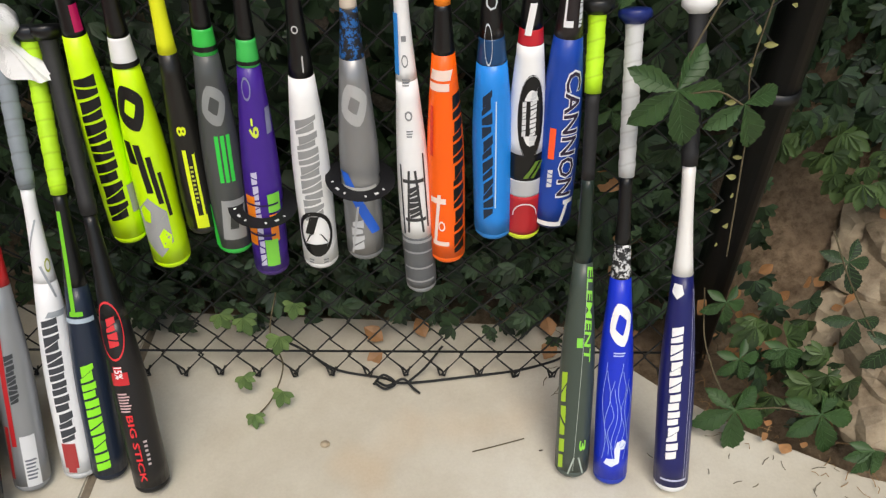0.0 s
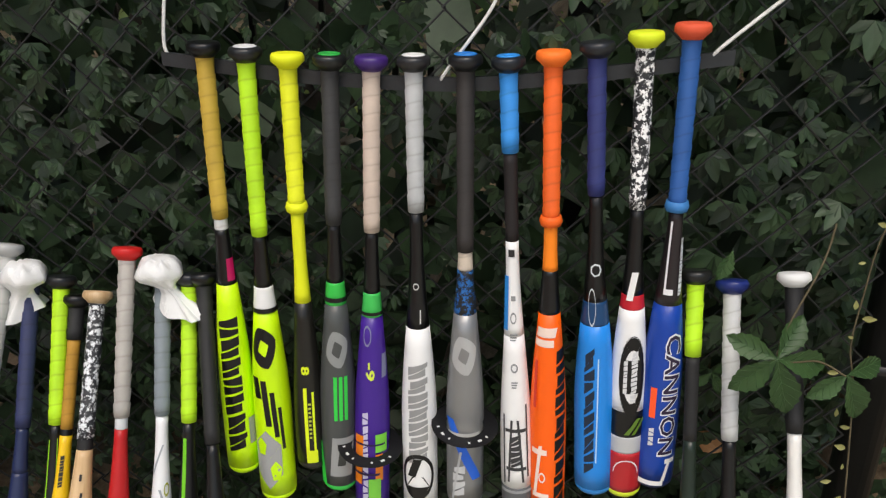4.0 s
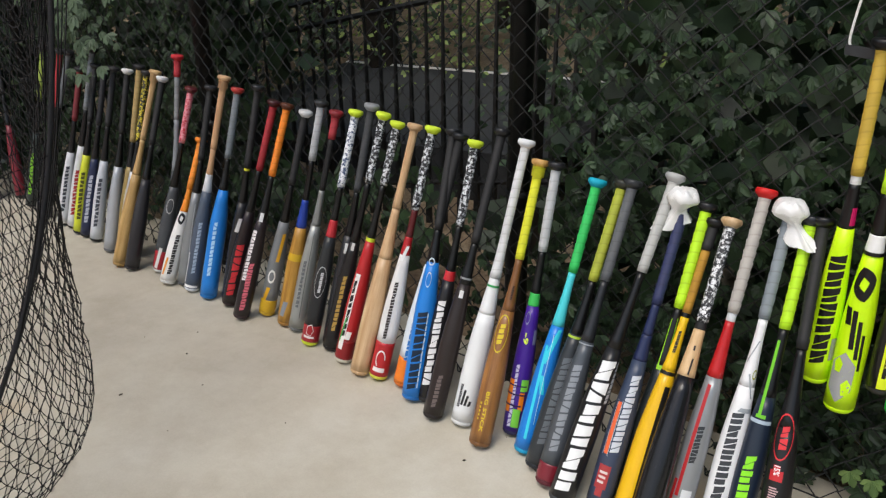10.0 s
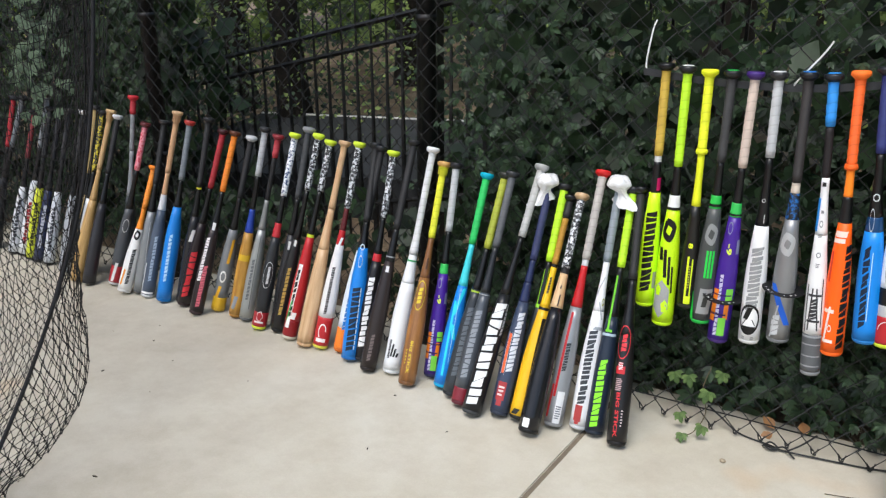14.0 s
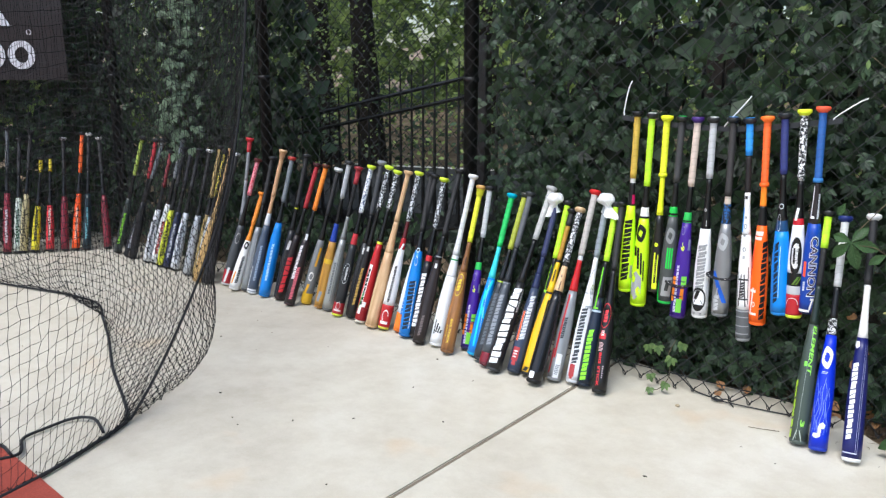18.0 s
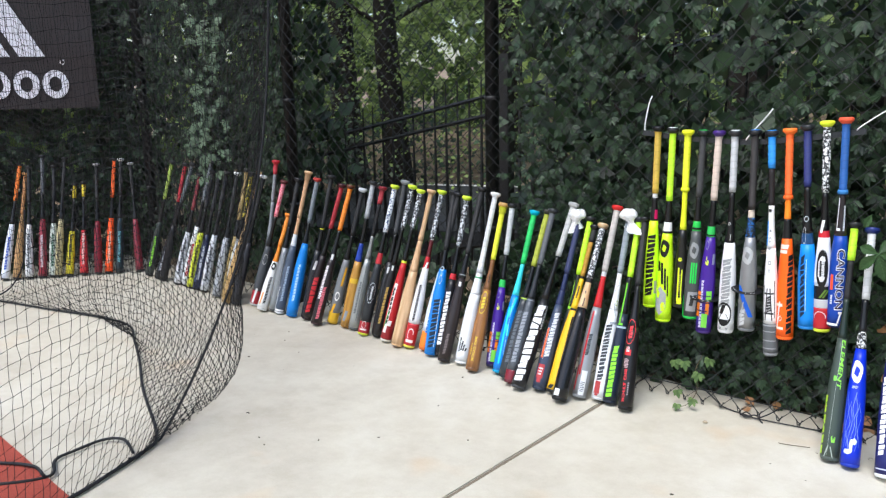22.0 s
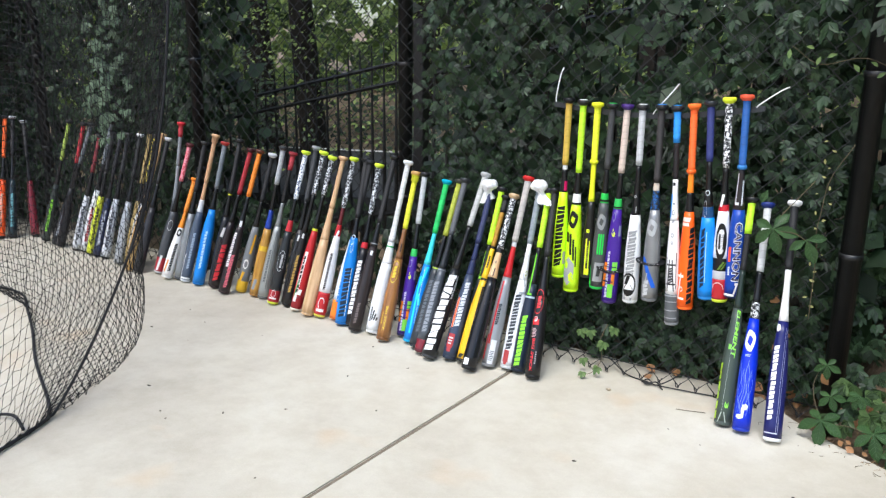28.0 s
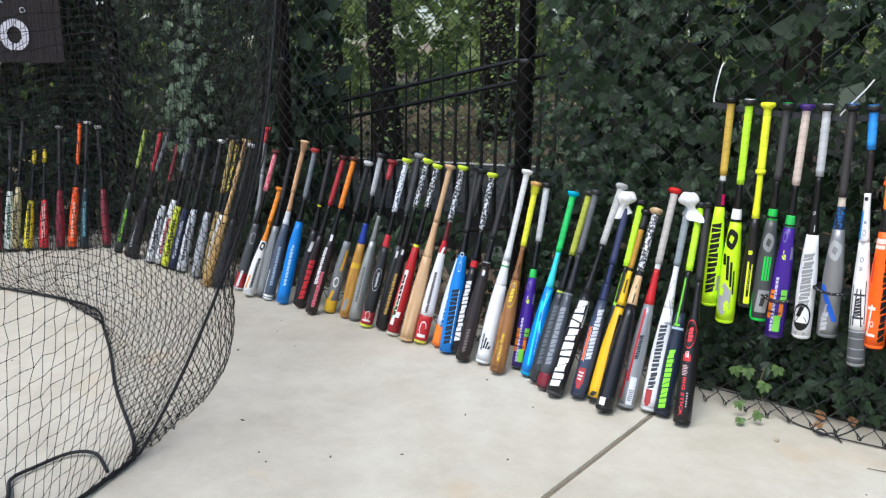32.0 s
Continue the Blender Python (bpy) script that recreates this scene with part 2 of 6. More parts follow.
BANNER_WHITE = plain("white_vinyl_print", "e4e4ea", 0.5, 0.0, 30.0, 0.9)
JOINT = plain("joint_filler", "7b705f", 0.95)


# ---- mesh helpers ----
def part(name, bm, mat, parent=None, label=""):
    me = bpy.data.meshes.new(name)
    bm.normal_update()
    bm.to_mesh(me)
    bm.free()
    me.materials.append(mat)
    ob = new(name, me)
    ob.parent = parent
    if label:
        ob["label"] = label
    return ob


def raw(name, verts, faces, mat, parent=None, smooth=False):
    me = bpy.data.meshes.new(name)
    me.from_pydata([tuple(v) for v in verts], [], [tuple(f) for f in faces])
    me.materials.append(mat)
    if smooth:
        me.polygons.foreach_set("use_smooth", [True] * len(me.polygons))
    me.update()
    ob = new(name, me)
    ob.parent = parent
    return ob


def lathe(profile, seg=20):
    """Turned solid from (radius, height) pairs; end radii of zero close it."""
    bm = bmesh.new()
    rings = []
    for r, z in profile:
        if r < 1e-6:
            rings.append([bm.verts.new((0, 0, z))])
        else:
            rings.append([bm.verts.new((r * math.sin(2 * math.pi * k / seg), -r * math.cos(2 * math.pi * k / seg), z)) for k in range(seg)])
    for a, b in zip(rings, rings[1:]):
        for k in range(seg):
            j = (k + 1) % seg
            if len(a) == 1 and len(b) > 1:
                f = bm.faces.new((a[0], b[j], b[k]))
            elif len(b) == 1 and len(a) > 1:
                f = bm.faces.new((a[k], a[j], b[0]))
            elif len(a) > 1:
                f = bm.faces.new((a[k], a[j], b[j], b[k]))
            else:
                continue
            f.smooth = True
    return bm


def box(bm, lo, hi):
    v = [bm.verts.new((x, y, z)) for x in (lo[0], hi[0]) for y in (lo[1], hi[1]) for z in (lo[2], hi[2])]
    for f in ((0, 1, 3, 2), (4, 6, 7, 5), (0, 4, 5, 1), (2, 3, 7, 6), (0, 2, 6, 4), (1, 5, 7, 3)):
        bm.faces.new([v[i] for i in f])


def box_part(name, lo, hi, mat, parent=None, bevel=0.0, label=""):
    bm = bmesh.new()
    box(bm, lo, hi)
    if bevel:
        bmesh.ops.bevel(bm, geom=bm.edges[:], offset=bevel, segments=2, affect="EDGES")
    return part(name, bm, mat, parent, label)


def tubes(paths, radius, sides=4):
    """Vertices and faces of thin tubes along several polylines."""
    verts, faces = [], []
    for path in paths:
        p = np.asarray(path, float)
        d = np.gradient(p, axis=0)
        d /= np.linalg.norm(d, axis=1)[:, None] + 1e-9
        ref = np.where(np.abs(d[:, 2:3]) > 0.9, np.array([[1.0, 0, 0]]), np.array([[0, 0, 1.0]]))
        u = np.cross(d, ref)
        u /= np.linalg.norm(u, axis=1)[:, None] + 1e-9
        w = np.cross(d, u)
        base = len(verts)
        ring = [p + radius * (math.cos(2 * math.pi * k / sides) * u + math.sin(2 * math.pi * k / sides) * w) for k in range(sides)]
        verts.extend(np.stack(ring, 1).reshape(-1, 3).tolist())
        for i in range(len(p) - 1):
            for k in range(sides):
                j = (k + 1) % sides
                faces.append((base + i * sides + k, base + i * sides + j, base + (i + 1) * sides + j, base + (i + 1) * sides + k))
        faces.append(tuple(base + k for k in reversed(range(sides))))
        faces.append(tuple(base + (len(p) - 1) * sides + k for k in range(sides)))
    return verts, faces


def smooth_line(points, steps=10):
    """Catmull-Rom line through points."""
    p = [np.array(q, float) for q in points]
    p = [2 * p[0] - p[1]] + p + [2 * p[-1] - p[-2]]
    out = []
    for a, b, c, d in zip(p, p[1:], p[2:], p[3:]):
        for i in range(steps):
            t = i / steps
            out.append(0.5 * (2 * b + (c - a) * t + (2 * a - 5 * b + 4 * c - d) * t * t + (3 * b - a - 3 * c + d) * t ** 3))
    out.append(p[-2])
    return out


# ---- setting: slab, ground, bank ----
CORNER = Vector((-3.4, 0.0, 0.0))
FAR_DIR = Vector((-0.6, -0.8, 0.0))
FAR_OUT = Vector((0.8, -0.6, 0.0))


def build_ground():
    g = bmesh.new()
    bmesh.ops.create_grid(g, x_segments=150, y_segments=150, size=1.0)
    for v in g.verts:
        x, y = 300 * v.co.x * abs(v.co.x) ** 1.6 + 1.5, 300 * v.co.y * abs(v.co.y) ** 1.6
        rise = 0.0
        if y > 0.3:
            rise = min(2.6, 0.10 * (y - 0.3) + 0.10 * max(0.0, min(x + 1.5, 8.0)) * min(1.0, (y - 0.3) / 2.0))
        if x > 1.92 and y > -0.2:
            rise += min(0.62, 0.70 * (y + 0.2)) * min(1.0, (x - 1.92) / 0.3)
        elif x > 1.2 and y > 0.15:
            rise += min(0.45, 0.6 * (y - 0.15)) * min(1.0, (x - 1.2) / 0.6)
        v.co = (x, y, -0.06 + rise + 0.03 * noise.noise((x * 0.7, y * 0.7, 0)))
    tagged(part("ground", g, SOIL), "brown leaf-littered earth rising behind the fence", "ground", kind="structure")

    def slab(pts):
        bm = bmesh.new()
        low, high = [[bm.verts.new((x, y, z)) for x, y in pts] for z in (-0.12, 0.0)]
        bm.faces.new(high)
        bm.faces.new(low[::-1])
        n = len(pts)
        for k in range(n):
            bm.faces.new((low[k], low[(k + 1) % n], high[(k + 1) % n], high[k]))
        rim = [e for e in bm.edges if all(v.co.z > -0.01 for v in e.verts)]
        bmesh.ops.bevel(bm, geom=rim, offset=0.005, segments=2, affect="EDGES")
        part("slab", bm, CONCRETE, pavement)

    edge = lambda y: 0.7127 + 0.0222 * y
    pavement = tagged(new("pavement"), "pale worn concrete slabs with a saw-cut joint", "pavement", kind="structure")
    slab([(-9.0, -9.0), (edge(-9) - 0.005, -9.0), (edge(0.17) - 0.005, 0.17), (-9.0, 0.17)])
    slab([(edge(-9) + 0.005, -9.0), (8.0, -9.0), (8.0, -0.60), (2.6, -0.42), (2.12, -0.28), (1.93, -0.17), (1.78, -0.06), (1.62, 0.11), (edge(0.17) + 0.005, 0.15)])
    v, f = tubes([[(edge(-9), -9.0, -0.0115), (edge(0.1), 0.1, -0.0115)]], 0.0105, 8)
    raw("joint", v, f, JOINT, pavement)


build_ground()


# ---- bats ----
class Shape:
    """Radius along a bat of length L, from the barrel end (0) to the knob (1)."""

    def __init__(self, L, rb, b1=0.22, t1=0.66):
        self.L, self.rb, self.b1, self.t1 = L, rb, b1, t1

    def __call__(self, f):
        rh = 0.0102
        if f < self.b1:
            return self.rb
        if f > self.t1:
            return rh + 0.0012 * (f - self.t1)
        s = (f - self.b1) / (self.t1 - self.b1)
        s = s * s * (3 - 2 * s)
        return self.rb + (rh - self.rb) * s


def skin(shape, quads, lift=0.0007):
    """Printed patches that follow the barrel: quads of (across, along) metres."""
    bm = bmesh.new()
    L = shape.L
    for q in quads:
        w = max(abs(q[0][0] - q[1][0]), abs(q[2][0] - q[3][0]))
        h = max(abs(q[0][1] - q[3][1]), abs(q[1][1] - q[2][1]))
        nu, nv = max(1, min(14, int(w / 0.004) + 1)), max(1, min(10, int(h / 0.02) + 1))
        grid = []
        for j in range(nv + 1):
            row = []
            for i in range(nu + 1):
                s, t = i / nu, j / nv
                u = (q[0][0] * (1 - s) + q[1][0] * s) * (1 - t) + (q[3][0] * (1 - s) + q[2][0] * s) * t
                v = (q[0][1] * (1 - s) + q[1][1] * s) * (1 - t) + (q[3][1] * (1 - s) + q[2][1] * s) * t
                r = shape(v / L) + lift
                a = u / max(r, 0.012)
                row.append(bm.verts.new((r * math.sin(a), -r * math.cos(a), v)))
            grid.append(row)
        for a, b in zip(grid, grid[1:]):
            for i in range(nu):
                bm.faces.new((a[i], a[i + 1], b[i + 1], b[i])).smooth = True
    bmesh.ops.remove_doubles(bm, verts=bm.verts[:], dist=0.0002)
    return bm


def word_skin(shape, word, v_top, v_low, u, tall, lift, fat=0.0, slant=0.0):
    """A word wrapped on the barrel, read from the handle down, its letters' heads to the right."""
    curve = bpy.data.curves.new("word", "FONT")
    curve.body, curve.offset, curve.shear, curve.resolution_u = word, fat, slant, 2
    ob = new("word", curve)
    me = bpy.data.meshes.new_from_object(ob.evaluated_get(bpy.context.evaluated_depsgraph_get()))
    bm = bmesh.new()
    bm.from_mesh(me)
    bpy.data.objects.remove(ob)
    bpy.data.meshes.remove(me)
    bpy.data.curves.remove(curve)
    xs, ys = [v.co.x for v in bm.verts], [v.co.y for v in bm.verts]
    x0, wide, y0, high = min(xs), max(xs) - min(xs), min(ys), max(ys) - min(ys)
    for k in range(1, 7):
        bmesh.ops.bisect_plane(bm, geom=bm.verts[:] + bm.edges[:] + bm.faces[:], plane_co=(0, y0 + high * k / 7, 0), plane_no=(0, 1, 0))
    for v in bm.verts:
        a, z = u - tall / 2 + tall * (v.co.y - y0) / high, v_top + (v_low - v_top) * (v.co.x - x0) / wide
        r = shape(z / shape.L) + lift
        v.co = (r * math.sin(a / r), -r * math.cos(a / r), z)
    for f in bm.faces:
        f.smooth = True
    return bm


def pieces(quads):
    """Sort printed quads into groups that touch."""
    groups = []
    for q in quads:
        pts = {(round(u, 4), round(v, 4)) for u, v in q}
        near = [g for g in groups if g[0] & pts]
        for g in near:
            groups.remove(g)
        groups.append((pts.union(*[g[0] for g in near]), [q] + [x for g in near for x in g[1]]))
    return [g[1] for g in groups]


def bar(L, f0, f1, u0, u1, lean=0.0):
    return [[(u0, f0 * L), (u1, f0 * L), (u1 + lean, f1 * L), (u0 + lean, f1 * L)]]


def ring(L, f, u, ru, rv, thick, n=18, arc=1.0, turn=0.0):
    out = []
    for k in range(int(n * arc)):
        a, b = 2 * math.pi * k / n + turn, 2 * math.pi * (k + 1) / n + turn
        p = lambda t, s: (u + (ru * s) * math.cos(t), f * L + (rv * s) * math.sin(t))
        s = 1 - thick / max(ru, rv)
        out.append([p(a, s), p(a, 1.0), p(b, 1.0), p(b, s)])
    return out


def blocks(L, f0, f1, u, w, n, gap=0.22, lean=0.0, seed=1):
    """A run of bold plain shards across the bat, each cut by a slanted slit."""
    rnd = random.Random(seed)
    wide = [rnd.choice((0.9, 1.0, 1.08)) for k in range(n)]
    unit, at, out = (f1 - f0) * L / sum(wide), f0 * L, []
    lean = lean + 0.25
    for k in range(n):
        a, b = at, at + unit * wide[k] * 0.88
        at += unit * wide[k]
        x0, x1, h = u - w / 2, u + w / 2, b - a
        d = lean * w / 2
        if h < 0.008:
            out.append([(x0, a - d), (x1, a + d), (x1, b + d), (x0, b - d)])
            continue
        m, o = rnd.choice(((0.30, 0.62), (0.64, 0.34), (0.50, 0.50), (0.36, 0.48)))
        g, e = h * 0.055, w * rnd.choice((0.0, 0.06, 0.12))
        out.append([(x0, a - d), (x1 - e, a + d), (x1 - e, a + h * o - g + d), (x0, a + h * m - g - d)])
        out.append([(x0 + (e if k % 2 else 0), a + h * m + g - d), (x1, a + h * o + g + d), (x1, b + d), (x0 + (e if k % 2 else 0), b - d)])
    return out


def crest(L, f, u, ru, rv, thick):
    """A heavy rounded lozenge with a smaller slanted hole."""
    def rim(a, p):
        c, d = math.cos(a), math.sin(a)
        k = (abs(c) ** p + abs(d) ** p) ** (-1 / p)
        return c * k, d * k
    out, n, t = [], 20, 0.35
    hole = 1 - thick / max(ru, rv)
    for j in range(n):
        quad = []
        for a, k, p in ((j, hole * 0.8, 1.1), (j, 1.0, 1.45), (j + 1, 1.0, 1.45), (j + 1, hole * 0.8, 1.1)):
            x, y = rim(2 * math.pi * a / n, p)
            x, y = x * math.cos(t) - y * math.sin(t), x * math.sin(t) + y * math.cos(t)
            quad.append((u + ru * x * k, f * L + rv * y * k))
        out.append(quad)
    return out


def wave(L, f0, f1, u, amp, turns, phase):
    """A thin curling line along the bat."""
    at = lambda t: (u + amp * math.sin(phase + turns * 6.283 * t) * (1 - 0.4 * t), (f0 + (f1 - f0) * t) * L)
    out = []
    for k in range(12):
        (a, b), (c, d) = at(k / 12), at((k + 1) / 12)
        out.append([(a, b), (a + 0.0011, b), (c + 0.0011, d), (c, d)])
    return out


def plate(L, f, u, ru, rv, n=6, turn=0.0):
    """A filled many-sided patch."""
    p = [(u + ru * math.cos(turn + 2 * math.pi * k / n), f * L + rv * math.sin(turn + 2 * math.pi * k / n)) for k in range(n)]
    return [[p[0], p[1], p[2], p[3]], [p[0], p[3], p[4], p[5]]] if n == 6 else [[p[0], p[1], p[2], p[3]], [p[0], p[3], p[4 % n], p[4 % n]]]


def lines(L, f0, f1, u, w, n):
    """Small print: thin bars side by side."""
    step = (f1 - f0) * L / n
    return [[(u - w / 2, f0 * L + k * step), (u + w / 2 * (0.6 + 0.4 * ((k * 7) % 3) / 2), f0 * L + k * step),
             (u + w / 2 * (0.6 + 0.4 * ((k * 7) % 3) / 2), f0 * L + (k + 0.5) * step), (u - w / 2, f0 * L + (k + 0.5) * step)] for k in range(n)]


def frame_from(E, K, spin):
    axis = (K - E).normalized()
    front = Vector((math.sin(radians(spin)), -math.cos(radians(spin)), 0))
    yv = (-front - axis * (-front).dot(axis)).normalized()
    xv = yv.cross(axis)
    m = Matrix((xv, yv, axis)).transposed().to_4x4()
    m.translation = E
    return m


def bat(label, E, K, knob, tape, tape_to, bands, rb=0.0305, cap="202022", ridge=0.0011, spin=20, prints=(), b1=0.22, t1=0.66, group="bats", flare=False, collar=None, pull=0.24, medal=None):
    """One bat. bands: (part, upper end, material) from the barrel end up to the tape; prints: (part, material, quads)."""
    E, K = Vector(E), Vector(K)
    if E.z < 0.1:
        E.z = 0.0
        lean = (K - E).normalized()
        E.z = rb * math.sqrt(max(0.0, 1 - lean.z ** 2)) * 0.8 + 0.001
    K = K + (K - E).normalized() * 0.010
    L = (K - E).length
    top = tagged(new("baseball_bat"), label, "baseball bat", group=group)
    top.matrix_world = frame_from(E, K, spin)
    sh = Shape(L, rb, b1, t1)
    up_the_bat = lambda f: f + pull * f * (1 - f)
    tape_to = up_the_bat(tape_to)
    cm = cap if not isinstance(cap, str) else paint(cap, 0.4, 0.1)
    part("end_cap", lathe([(0, 0.002), (rb * 0.5, 0.0), (rb * 0.86, 0.002), (rb * 0.97, 0.007), (rb * 0.99, 0.014), (rb * 0.97, 0.0145), (0, 0.0145)]), cm, top)
    low, body = 0.0145 / L, top
    for name, up, mat in bands:
        up = up_the_bat(up)
        fs = [low] + [low + (up - low) * k / 9 for k in range(1, 9)] + [up]
        pr = [(0, low * L)] + [(sh(f), f * L) for f in fs] + [(0, up * L)]
        ob = part(name, lathe(pr), mat, top)
        body = ob if name == "barrel" else body
        low = up
    # wrapped tape with a raised edge at each turn
    pr, f0, f1 = [(0, tape_to * L)], tape_to * L, L - 0.021
    turns = max(3, int((f1 - f0) / 0.024))
    for k in range(turns):
        a, b = f0 + (f1 - f0) * k / turns, f0 + (f1 - f0) * (k + 1) / turns
        extra = 0.010 * max(0.0, (a - f1 + 0.05) / 0.05) if flare else 0.0
        pr += [(sh(a / L) + 0.0020 + extra, a), (sh(b / L) + 0.0020 + ridge + extra, b - 0.0015)]
    pr += [(sh(1) + 0.003 + (0.008 if flare else 0), f1), (0, f1)]
    part("grip", lathe(pr, 16), tape, top)
    if collar is not None:
        part("collar", lathe([(0, f0 - 0.004), (0.0155, f0 - 0.003), (0.0178, f0 + 0.004), (0.0155, f0 + 0.012), (0, f0 + 0.013)], 16), collar, top)
    kr = 0.0245
    end = part("knob", lathe([(0, L - 0.022), (0.0145, L - 0.022), (0.019, L - 0.017), (kr, L - 0.012), (kr, L - 0.005), (kr * 0.9, L - 0.001), (kr * 0.6, L), (0, L)], 20), knob, top)
    if medal:
        part("knob_badge", lathe([(0, L + 0.0004), (0.0160, L - 0.0006), (0.0168, L + 0.0006), (0.015, L + 0.0018), (0.0062, L + 0.0018), (0.0058, L + 0.0002), (0, L + 0.0002)], 18), P(medal, 0.4, 0.2), end)
    for order, (name, mat, quads) in enumerate(prints):
        if isinstance(quads, dict):
            q = dict(quads)
            part(name, word_skin(sh, q.pop("word"), L * up_the_bat(q.pop("top")), L * up_the_bat(q.pop("low")), lift=0.0006 + 0.0003 * order, **q), mat, body)
            continue
        quads = [[(u, L * up_the_bat(min(1.0, v / L))) for u, v in q] for q in quads]
        small = name in ("small_print", "flame", "burst", "badge_lettering", "handle_mark")
        for some in [quads] if small else pieces(quads):
            ob = part(name, skin(sh, some, 0.0006 + 0.0003 * order), mat, body)
            if small:
                ob["kind"] = "stuff"
    return top


P, G = paint, grip
BLACK, WHITE, CHAR = P("0f0f10"), P("eeeeed"), P("3a3b3c")
TAPE_BLACK, TAPE_WHITE, TAPE_LIME = G("1b1b1c"), G("c9cac8"), G("b8ea1c")
LIMEK = P("cfe83a", 0.5, 0.1)
CAMO_W, CAMO_G = camo("e8e8e6", "17181a"), camo("cfd3d6", "15171b")
MAPLE = wood("d8b78e", "b98f62")
HUNG, ROW = "bats hung from the bar", "bats leaning along the fence"


def stand(label, xe, ye, xk, zk, *a, **k):
    E_, K_ = Vector((xe, ye, 0)), Vector((xk, -0.032, zk))
    return bat(label, E_, K_, *a, group=ROW, **k)


def hang(label, xk, zk, xe, ze, *a, **k):
    k.setdefault("spin", 0)
    return bat(label, (xe, -0.052, ze), (xk, -0.044, zk + 0.004), *a, group=HUNG, **k)


def full(mat, up, taper=None, handle=None, at=0.42, th=0.5):
    """Barrel, taper and handle up to the tape."""
    out = [("barrel", at, mat)]
    if taper is not None:
        out.append(("taper", th, taper))
    out.append(("handle", up, handle if handle is not None else BLACK))
    return out


NEON = P("cdfb12", 0.3, 0.3)
L = 0.75
hang("neon yellow bat with a gold taped grip, hung by its knob", 0.811, 1.119, 0.803, 0.383, BLACK, G("c2a23a"), 0.58,
     [("barrel", 0.43, NEON), ("handle", 0.555, BLACK), ("tape_end", 0.58, G("d8d8d6"))], cap="cdfb12", spin=8, rb=0.029,
     prints=[("lettering", BLACK, blocks(L, 0.06, 0.36, 0.0, 0.034, 7, 0.16, seed=3)), ("stripe", P("c2185b"), bar(L, 0.44, 0.49, 0.006, 0.02)),
             ("patch", P("9b9d9c"), bar(L, 0.07, 0.13, 0.022, 0.042))])
hang("neon yellow bat with a lime grip and grey shield print", 0.873, 1.113, 0.863, 0.331, P("202122"), TAPE_LIME, 0.575,
     [("barrel", 0.415, NEON), ("ring_band", 0.465, WHITE), ("handle", 0.575, BLACK)], cap="cdfb12", rb=0.0325, medal="e8e8e6",
     prints=[("emblem", BLACK, crest(0.78, 0.345, 0.0, 0.023, 0.036, 0.017)),
             ("stripes", BLACK, bar(0.78, 0.235, 0.28, -0.020, -0.007, -0.005) + bar(0.78, 0.175, 0.275, -0.002, 0.008, -0.006) + bar(0.78, 0.15, 0.25, 0.012, 0.020, -0.005) + bar(0.78, 0.12, 0.215, 0.024, 0.030, -0.004)),
             ("shield", P("a3a5a4"), plate(0.78, 0.098, -0.004, 0.029, 0.052, 6, 0.52)),
             ("shield_mark", NEON, plate(0.78, 0.072, 0.010, 0.011, 0.019, 5, 0.3) + plate(0.78, 0.127, -0.014, 0.010, 0.017, 5, 0.3)),
             ("band", BLACK, bar(0.78, 0.42, 0.43, -0.04, 0.04))])
hang("black bat with a bright yellow sleeve grip and collar", 0.935, 1.106, 0.931, 0.403, P("e8ee22", 0.5, 0.1), G("e6ec20"), 0.61,
     [("barrel", 0.39, P("1b1a17")), ("handle", 0.61, P("e8ee22", 0.45, 0.1))], cap="2b2a26", collar=P("e8ee22", 0.5, 0.1), rb=0.0265, b1=0.12, t1=0.58,
     prints=[("stripe", P("dff022"), bar(0.705, 0.02, 0.20, -0.002, 0.004) + bar(0.705, 0.03, 0.19, 0.012, 0.016) + bar(0.705, 0.02, 0.05, 0.0, 0.018)),
             ("number_mark", P("dff022"), dict(word="8", top=0.247, low=0.227, u=0.003, tall=0.014, fat=0.03)), ("small_print", P("b9c04a"), lines(0.705, 0.08, 0.17, 0.008, 0.005, 9))])
hang("dark grey bat with green flashes and a grey logo", 0.997, 1.105, 0.979, 0.363, P("1e201f"), G("333333"), 0.60,
     [("barrel", 0.42, P("4a4d4c")), ("ring_band", 0.47, P("35c04c")), ("handle", 0.60, BLACK)], cap="35c04c", medal="2fae48",
     prints=[("emblem", P("8d908f"), crest(0.745, 0.33, 0.006, 0.020, 0.032, 0.013)), ("panel", P("2fd04a"), bar(0.745, 0.17, 0.27, 0.0, 0.006) + bar(0.745, 0.17, 0.27, 0.009, 0.015) + bar(0.745, 0.17, 0.27, 0.018, 0.024)),
             ("flash", P("2fd04a"), bar(0.745, 0.015, 0.11, -0.034, -0.018, -0.012)), ("shield", P("9a9c9b"), bar(0.745, 0.04, 0.13, -0.010, 0.030, 0.006)),
             ("shield_mark", P("3a3c3b"), bar(0.745, 0.065, 0.10, 0.004, 0.018, 0.004)), ("band", BLACK, bar(0.745, 0.435, 0.445, -0.03, 0.03))])
PURPLE = P("42208c")


